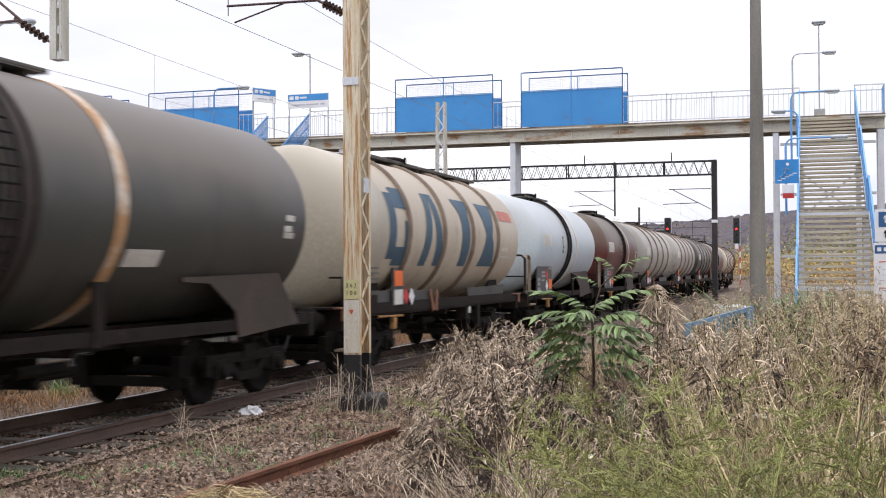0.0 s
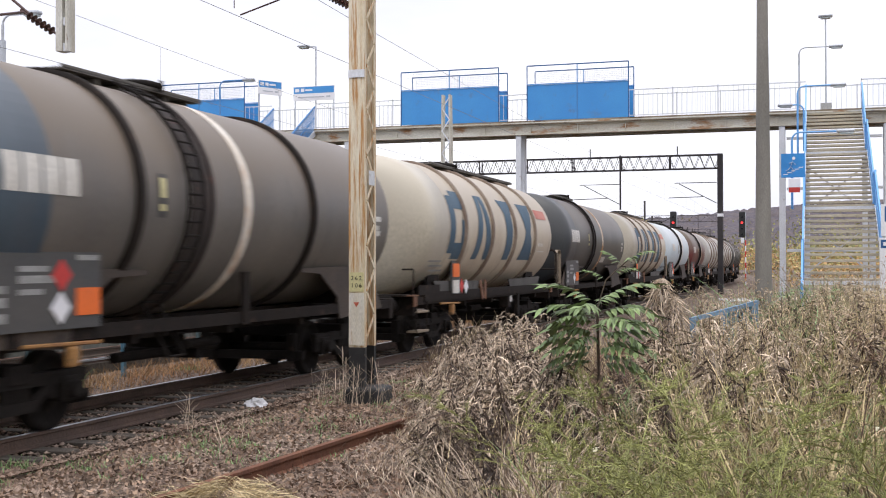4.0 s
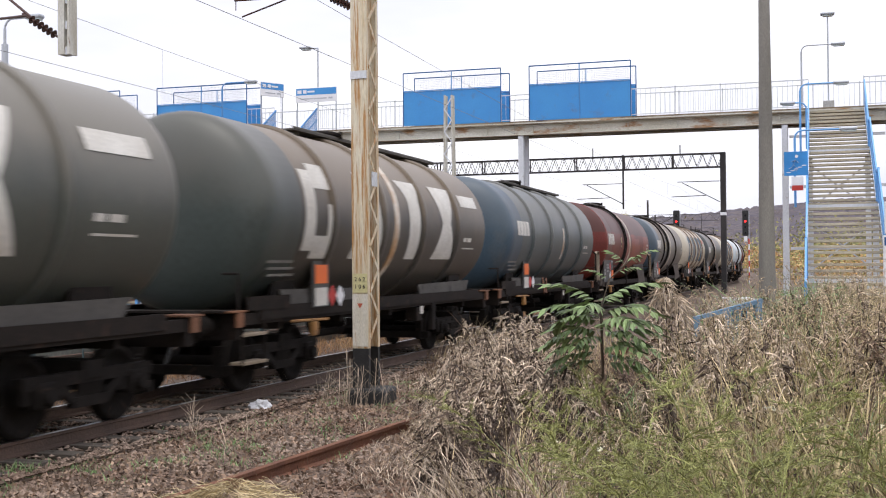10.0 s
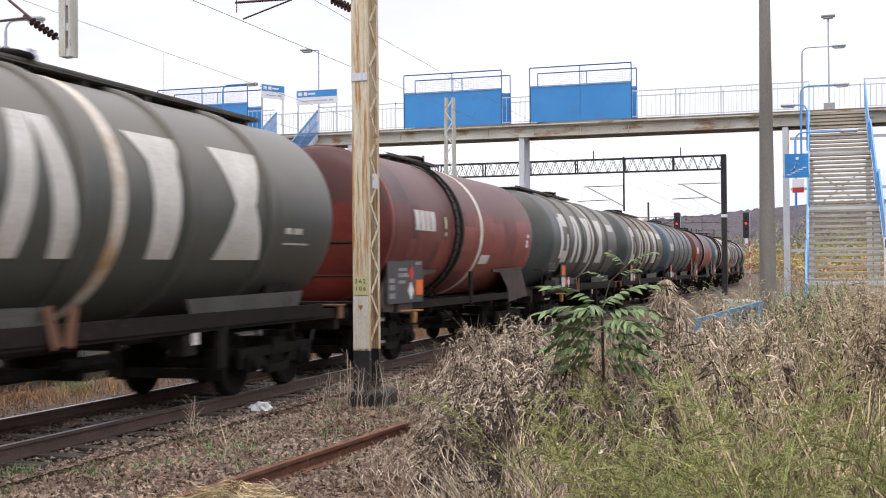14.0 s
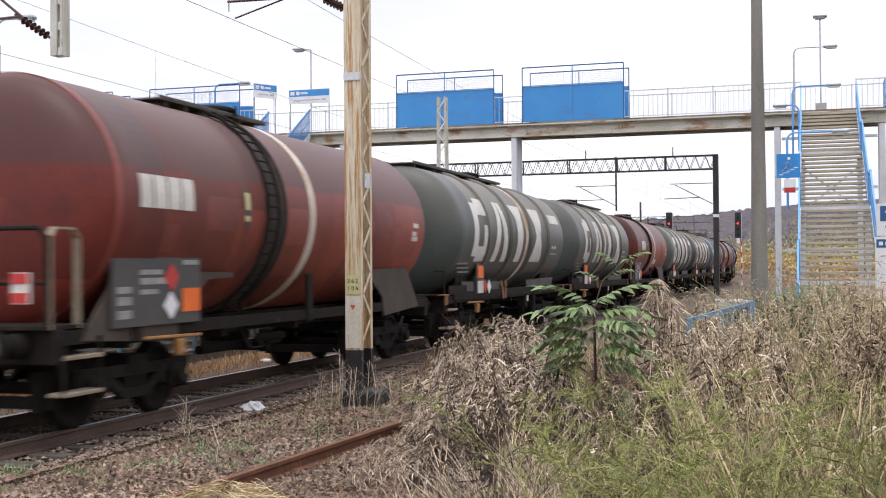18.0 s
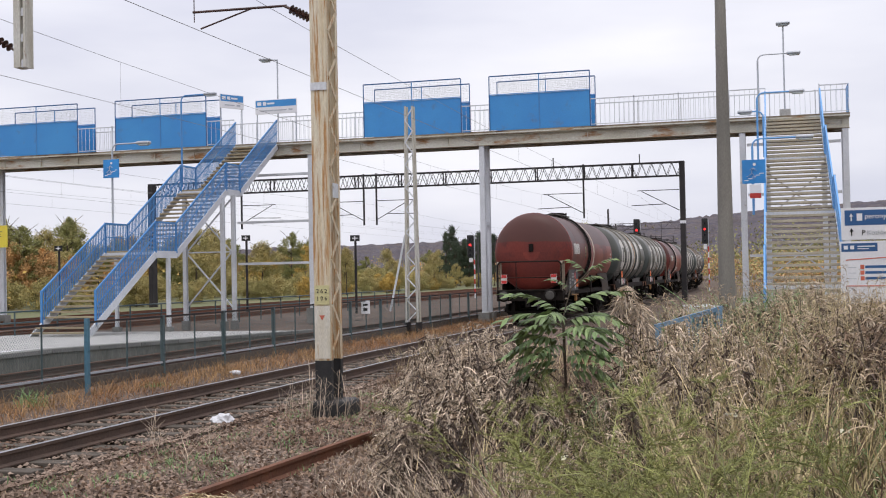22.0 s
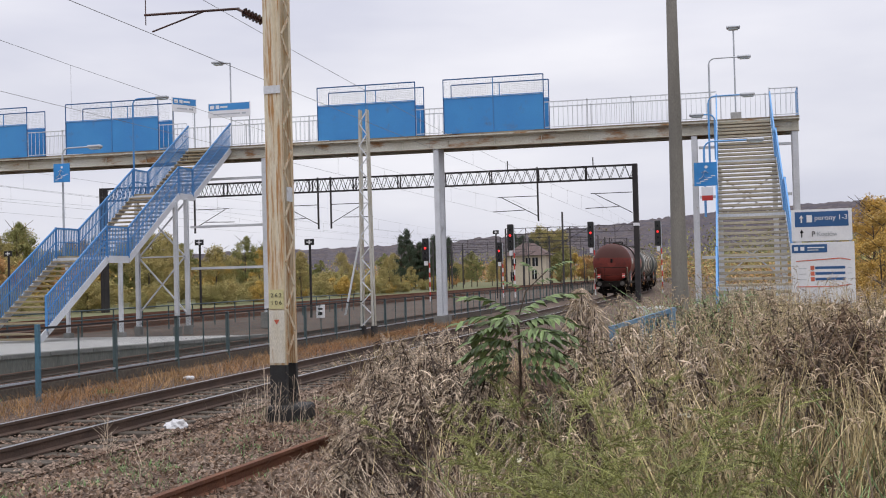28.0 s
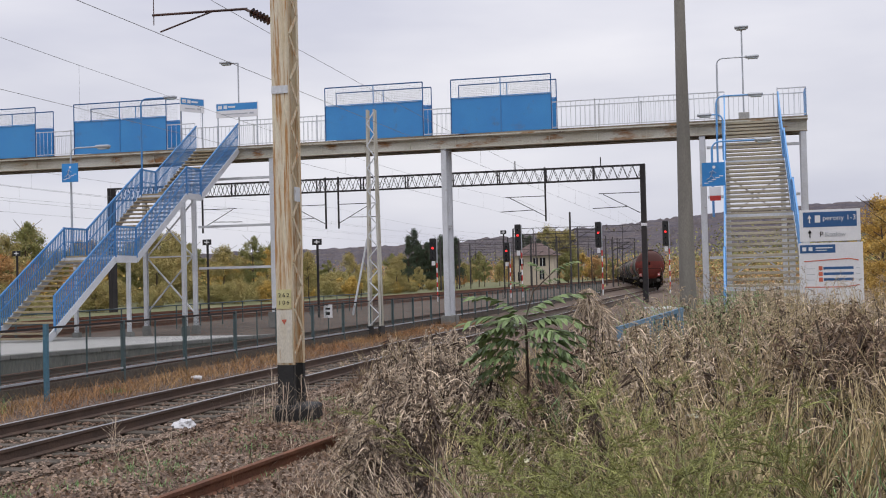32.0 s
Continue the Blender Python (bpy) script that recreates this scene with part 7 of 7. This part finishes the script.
for i in range(55):
    yy = 5.0 + 8 * rw.uniform() ** 1.2
    xx = rw.uniform(-2.2, 1.3) * yy / 12
    for b in range(3):
        a = rw.uniform(0, math.tau)
        fe += spray(rw, np.array([xx, yy, z_at(xx, yy)]), (math.cos(a), math.sin(a)), rw.uniform(0.12, 0.4), rw.uniform(0.5, 0.92), 12, 9, 0.006)
gather("feathery_weeds", fe, M["green_weed"], "soft yellow-green feathery weeds in front of the dry grass", "weeds")

near = []
for i in range(9):
    yy = rw.uniform(4.2, 6.4)
    xx = rw.uniform(-0.25, 0.02) * yy if i < 8 else rw.uniform(0.02, 0.12) * yy
    for b in range(4):
        a = rw.uniform(0, math.tau)
        a = a if b else math.pi + rw.normal(0, 0.4)
        near += spray(rw, np.array([xx, yy, z_at(xx, yy)]), (math.cos(a), math.sin(a)), rw.uniform(0.3, 0.9), rw.uniform(1.05, 1.66) * (1.0 if i < 8 else 0.85), 22, 46, 0.0055)
gather("near_feathery_weeds", near, M["bright_weed"], "arching yellow-green feathery weed sprays close by", "weeds")
n = 260
x, y, g, d = clumps(rw, n, 6, 20, 1.1, 0.5)
gather("fallen_stems", [blades(rw, x, y, g * rw.uniform(0.6, 1.0, n), 0.007, 1.6, 4, 1.0)], M["straw"], "broken pale stems lying across the weeds", "weeds")

# a matted clump of old hay by the siding
n = 900
u = rw.normal(scale=0.28, size=n)
q = np.stack([-4.75 + u, 9.05 + rw.normal(scale=0.14, size=n), -0.12 + 0.16 * np.exp(-(u / 0.3) ** 2) * rw.uniform(0.3, 1.0, n)], -1)
gather("hay_clump", [strips(rw, q, np.stack([np.sign(u) * 0.8, rw.normal(scale=0.4, size=n), rw.normal(scale=0.2, size=n)], -1), rw.uniform(0.08, 0.22, n), 0.006, 0.5, 4, 0.4)], M["straw"], "matted clump of old brown hay by the siding", "hay")

# russet grass along the fence, tufts by the rails
n = 17000
x, y = rw.uniform(-12.9, -10.9, n), 9 + 45 * rw.uniform(0, 1, n) ** 1.3
keep = rw.uniform(0, 1, n) < np.interp(np.abs(x + 12.0), [0, 0.6, 1.1], [1, 0.8, 0.2])
gather("russet_grass", [blades(rw, x[keep], y[keep], rw.uniform(0.08, 0.36, keep.sum()), 0.0055, 1.2, 4)], M["rust_grass"], "low russet dry grass along the fence", "grass")
n = 2600
x, y = rw.uniform(-7.6, -1.5, n), 8 + 75 * rw.uniform(0, 1, n) ** 1.3
gather("path_grass", [blades(rw, x, y, rw.uniform(0.05, 0.3, n), 0.0022 + 0.00014 * y, 1.0, 3)], M["brown_weed"], "thin dry grass on the gravel beside the siding", "grass")
tufts = []
for k in range(80):
    cx, cy = (rw.uniform(-7.9, -5.0), rw.uniform(8.5, 20)) if k < 66 else (rw.uniform(-10.4, -7.8), rw.uniform(10, 24))
    n = int(rw.uniform(20, 70))
    tufts.append(blades(rw, rw.normal(cx, 0.11, n), rw.normal(cy, 0.14, n), rw.uniform(0.04, 0.13, n), 0.007, 0.9, 2))
for cx, cy, hi in ((-12.2, 17.5, 0.45), (-7.75, 10.1, 0.22), (-7.9, 10.5, 0.16), (-7.6, 13.5, 0.1), (-11.9, 21.0, 0.2)):
    tufts.append(blades(rw, rw.normal(cx, 0.12, 90), rw.normal(cy, 0.12, 90), rw.uniform(0.3, 1.0, 90) * hi, 0.008, 0.8, 4))
gather("green_tufts", tufts, M["leaf"], "small green tufts among the gravel", "weeds")
n = 80
mast_weeds = [blades(rw, rw.normal(MX + 0.05, 0.38, n), rw.normal(MY - 0.5, 0.15, n), rw.uniform(0.2, 0.75, n), 0.003, 0.55, 4, 0.1)]
gather("mast_weeds", mast_weeds, M["fluff"], "thin dry weeds round the foot of the mast", "weeds")


# ---- plants and litter that stand alone ----
def compound_leaf(r, length, pairs=7, broad=0.055):
    """A feather-shaped leaf with pairs of pointed leaflets along a nodding rib; local x outwards."""
    vs, fs = [], []
    def rib(u):
        return Vector((length * u * (1 - 0.12 * u), 0, length * (0.34 * u - 0.44 * u * u)))
    for k in range(pairs + 1):
        u = 0.16 + 0.84 * k / pairs
        c = rib(u)
        for s in (-1, 1) if k < pairs else (0,):
            l, w = length * 0.27 * (0.75 + 1.2 * u * (1 - u)) * r.uniform(0.8, 1.15), length * broad * r.uniform(0.8, 1.15)
            d = Vector((0.5 + r.uniform(-0.15, 0.25), s * 0.9, -0.28 + r.uniform(-0.3, 0.2))).normalized()
            q = d.cross(Vector((0, 0, 1))).normalized()
            q = (q + Vector((0, 0, r.uniform(-0.4, 0.4)))).normalized()
            tip = c + d * l - Vector((0, 0, 0.22 * l))
            i = len(vs)
            vs += [c, c + d * l * 0.25 + q * w * 0.9, c + d * l * 0.6 + q * w * 0.75 - Vector((0, 0, 0.05 * l)), tip, c + d * l * 0.6 - q * w * 0.75 - Vector((0, 0, 0.05 * l)), c + d * l * 0.25 - q * w * 0.9]
            fs += [(i, i + 1, i + 2, i + 3), (i, i + 3, i + 4, i + 5)]
    for k in range(6):
        a, b = rib(k / 6), rib((k + 1) / 6)
        i = len(vs)
        vs += [a + Vector((0, -0.0035, 0)), a + Vector((0, 0.0035, 0)), b + Vector((0, 0.0035, 0)), b + Vector((0, -0.0035, 0))]
        fs.append((i, i + 1, i + 2, i + 3))
    return vs, fs


sap = thing("sapling", "green sapling with long feather-shaped leaves among the weeds", "sapling", at=(-1.95, 11.0, 0.0))
part("stem", rods(((0, 0, -0.05), (0.01, 0, 0.9)), ((0.01, 0, 0.9), (0.0, 0, 1.45)), r=0.013), M["bark"], sap)
part("shoot", rods(((0.0, 0, 1.44), (0.08, 0, 1.70)), ((0.08, 0, 1.70), (0.30, 0, 1.90)), r=0.006), M["bark"], sap)
LEAVES = [raw("leaf", *compound_leaf(random, l, n, 0.048), M["sap_leaf"]) for l, n in ((0.62, 9), (0.55, 8), (0.44, 7), (0.26, 6))]
for z, way, dip, size in ((1.46, 176, -0.30, 0), (1.48, 6, -0.28, 0), (1.40, 196, 0.02, 0), (1.38, -8, 0.05, 0), (1.30, 170, 0.12, 1), (1.28, 14, 0.12, 0), (1.22, 206, 0.2, 1), (1.20, -20, 0.25, 1), (1.34, 150, -0.05, 1), (1.36, 34, -0.1, 1),
                          (1.12, 184, 0.15, 0), (1.10, 4, 0.2, 0), (1.02, 200, 0.3, 1), (1.00, -14, 0.32, 1), (1.42, 262, 0.0, 1), (1.26, 288, 0.1, 2), (1.16, 244, 0.2, 2), (1.44, 80, -0.2, 2), (0.94, 172, 0.3, 1), (0.92, 10, 0.3, 1), (1.18, 160, 0.0, 0), (1.16, 24, 0.02, 0), (1.06, 216, 0.1, 1), (1.05, -30, 0.1, 1), (1.33, 222, 0.1, 1), (1.31, -40, 0.1, 1)):
    place("leaf", LEAVES[size], sap, (0.0, 0, z), (random.uniform(-0.3, 0.3), dip - 0.16, radians(way)))
for x, z, way, dip in ((0.08, 1.70, 190, -0.5), (0.14, 1.76, 20, -0.3), (0.22, 1.84, 160, -0.7), (0.30, 1.90, 15, -0.4), (0.27, 1.87, 300, -0.2)):
    place("leaf", LEAVES[3], sap, (x, 0, z), (random.uniform(-0.3, 0.3), dip, radians(way)))
DRY = raw("dry_leaf", *compound_leaf(random, 0.24), M["brown_weed"])
for k in range(8):
    place("dry_leaf", DRY, sap, (0.0, 0, 0.55 + 0.05 * k), (0, 0.9, k * 2.4))
for k, (x, y, s) in enumerate(((0.15, 19.0, 0.8), (-0.6, 16.5, 0.7), (-0.45, 20.5, 0.75))):
    b = thing("sapling", "small yellow-green sapling by the concrete pole", "sapling", at=(x, y, 0.2))
    part("stem", rods(((0, 0, -0.05), (0.02, 0, 1.1)), r=0.01), M["bark"], b)
    for j in range(14):
        place("leaf", LEAVES[3], b, (0, 0, 0.3 + 0.07 * j), (0, -0.4 + random.uniform(-0.3, 0.3), j * 2.4))
for x, y, h in ((0.72, 9.4, 1.25), (1.35, 8.2, 1.2), (-0.05, 10.0, 0.9), (1.6, 10.5, 1.35), (-0.9, 8.8, 0.8)):
    st = thing("dead_stalk", "tall dark dead weed stalk with bare branches", "weed stalk", "dead stalks", at=(x, y, float(ground_z(np.array(x), np.array(y))) - 0.03))
    part("stem", rods(((0, 0, 0), (-0.06, 0, h * 0.6)), ((-0.06, 0, h * 0.6), (-0.16, 0, h)), r=0.009), M["bark"], st)
    for k in range(5):
        z = h * (0.4 + 0.1 * k)
        s = -1 if k % 2 else 1
        part("branch", rods(((-0.06 * z / h * 1.6, 0, z), (-0.06 * z / h * 1.6 + s * 0.13, 0.04, z + 0.2)), r=0.005), M["bark"], st)

rb = random.Random(5)
for x, y, h in ((MX - 0.22, MY - 0.62, 0.55), (MX + 0.1, MY - 0.7, 0.6), (MX + 0.34, MY - 0.6, 0.75), (-7.55, 13.2, 0.42), (-7.45, 13.1, 0.5), (-6.9, 12.2, 0.4), (-6.1, 11.4, 0.45), (-6.45, 12.6, 0.35), (MX - 0.35, MY - 0.75, 0.6), (MX + 0.02, MY - 0.8, 0.75), (MX + 0.22, MY - 0.85, 0.65), (MX + 0.5, MY - 0.7, 0.7), (MX - 0.1, MY - 0.6, 0.9), (MX + 0.7, MY - 0.6, 0.5)):
    st = thing("dry_weed", "thin bleached dry weed on the gravel", "dry weed", "dry weeds on the gravel", at=(x, y, z_at(x, y) - 0.02))
    part("stem", rods(((0, 0, 0), (0.03, 0, h * 0.5)), ((0.03, 0, h * 0.5), (rb.uniform(-0.05, 0.08), 0, h)), r=0.0035), M["fluff"], st)
    for k in range(8):
        z = h * (0.25 + 0.09 * k)
        a = k * 2.4
        part("twig", rods(((0.03, 0, z), (0.03 + 0.16 * math.cos(a), 0.1 * math.sin(a), z + 0.13)), r=0.0018), M["fluff"], st)
bag = bmesh.new()
bmesh.ops.create_icosphere(bag, subdivisions=3, radius=0.17)
for v in bag.verts:
    v.co = Vector((v.co.x * 1.0, v.co.y * 0.8, v.co.z * 0.7)) * (1 + 0.4 * noise.noise(v.co * 11) + 0.15 * noise.noise(v.co * 30))
bag_ob = part("plastic_bag", bag, M["plastic"])
bag_ob.location = (-7.72, 15.55, -0.19)
tagged(bag_ob, "crumpled white plastic bag on the gravel", "plastic bag")
bot = part("plastic_bottle", lathe([(0, 0.03), (0.01, 0.045), (0.2, 0.045), (0.26, 0.018), (0.3, 0.018)], 12), M["white"], None, "", True)
bot.location, bot.rotation_euler = (-11.2, 23.4, -0.16), (0, 0, 1.2)
tagged(bot, "pale plastic bottle lying in the russet grass", "bottle")

rail_b = thing("blue_railing", "low light blue steel railing half hidden in the weeds", "railing", at=(-1.66, 17.0, -0.06))
for u in (0.0, 0.5, 1.0):
    part("post", boxed((0.82 * u - 0.04, 0.82 * u + 0.04, 0.7 * u - 0.04, 0.7 * u + 0.04, -0.1, 1.13 + 0.24 * u)), M["dusty_blue"], rail_b)
part("top_rail", beams(((-0.04, 0, 1.12), (0.86, 0.74, 1.36)), w=0.05, h=0.06), M["dusty_blue"], rail_b)
for k in range(7):
    u = 0.5 + 0.07 * k
    part("slat", boxed((0.82 * u - 0.02, 0.82 * u + 0.02, 0.7 * u - 0.01, 0.7 * u + 0.01, 0.4, 1.08 + 0.24 * u)), M["fence_blue"], rail_b)
for x, y, w, d in ((-3.3, 58, 0.9, 0.7), (-2.6, 59.5, 1.3, 0.6), (-4.0, 61, 0.7, 0.6), (-3.0, 57, 0.5, 0.4)):
    b = part("concrete_block", boxed((-w, w, -d / 2, d / 2, 0, 0.32), bevel=0.03), M["white_steel"])
    b.location, b.rotation_euler = (x, y, -0.2), (0, 0, random.uniform(-0.3, 0.3))
    tagged(b, "pale broken concrete slab lying beside the track", "concrete block", "concrete slabs")


# ---- motion of the train ----
TAIL = [(0, -136.6), (1, -128.65), (2, -120.73), (3, -112.8), (5.5, -92.95), (7, -80.89), (8, -72.7), (9, -64.45), (10, -56.2), (11, -47.95), (12, -39.7), (13, -31.45),
        (14, -23.15), (15.5, -10.65), (17, 1.92), (18, 10.3), (19, 18.66), (20, 26.9), (21, 35.1), (22, 43.3), (23, 51.5), (24, 59.7), (25, 67.9), (28, 92.5), (30, 108.9), (32, 125.3)]


def tail_at(t):
    return float(np.interp(t, [a for a, _ in TAIL], [b for _, b in TAIL]))


def motions():
    at = 0.0
    for w, length in wagons:
        rows = []
        for k in range(33):
            y = tail_at(k) + at
            a, b = on_track(y + 2.55), on_track(y + length - 2.55)
            turn = math.atan2(a[0] - b[0], b[1] - a[1])
            rows.append((k, pose(a[0] + 2.55 * math.sin(turn), a[1] - 2.55 * math.cos(turn), 0, 0, 0, math.degrees(turn))))
        walk(w, rows)
        at += length
    steps = [k / 15 for k in range(481)]
    for group, dy in zip(wheelsets, (-0.9, 0.9)):
        walk(group[0], [(t, pose(0, dy, 0.45, -math.degrees((tail_at(t) - tail_at(0)) / 0.45) % 360)) for t in steps])
        keys = group[0].animation_data
        for other in group[1:]:
            other.rotation_mode = "QUATERNION"
            other.animation_data_create()
            other.animation_data.action = keys.action
            other.animation_data.action_slot = keys.action_slot


motions()
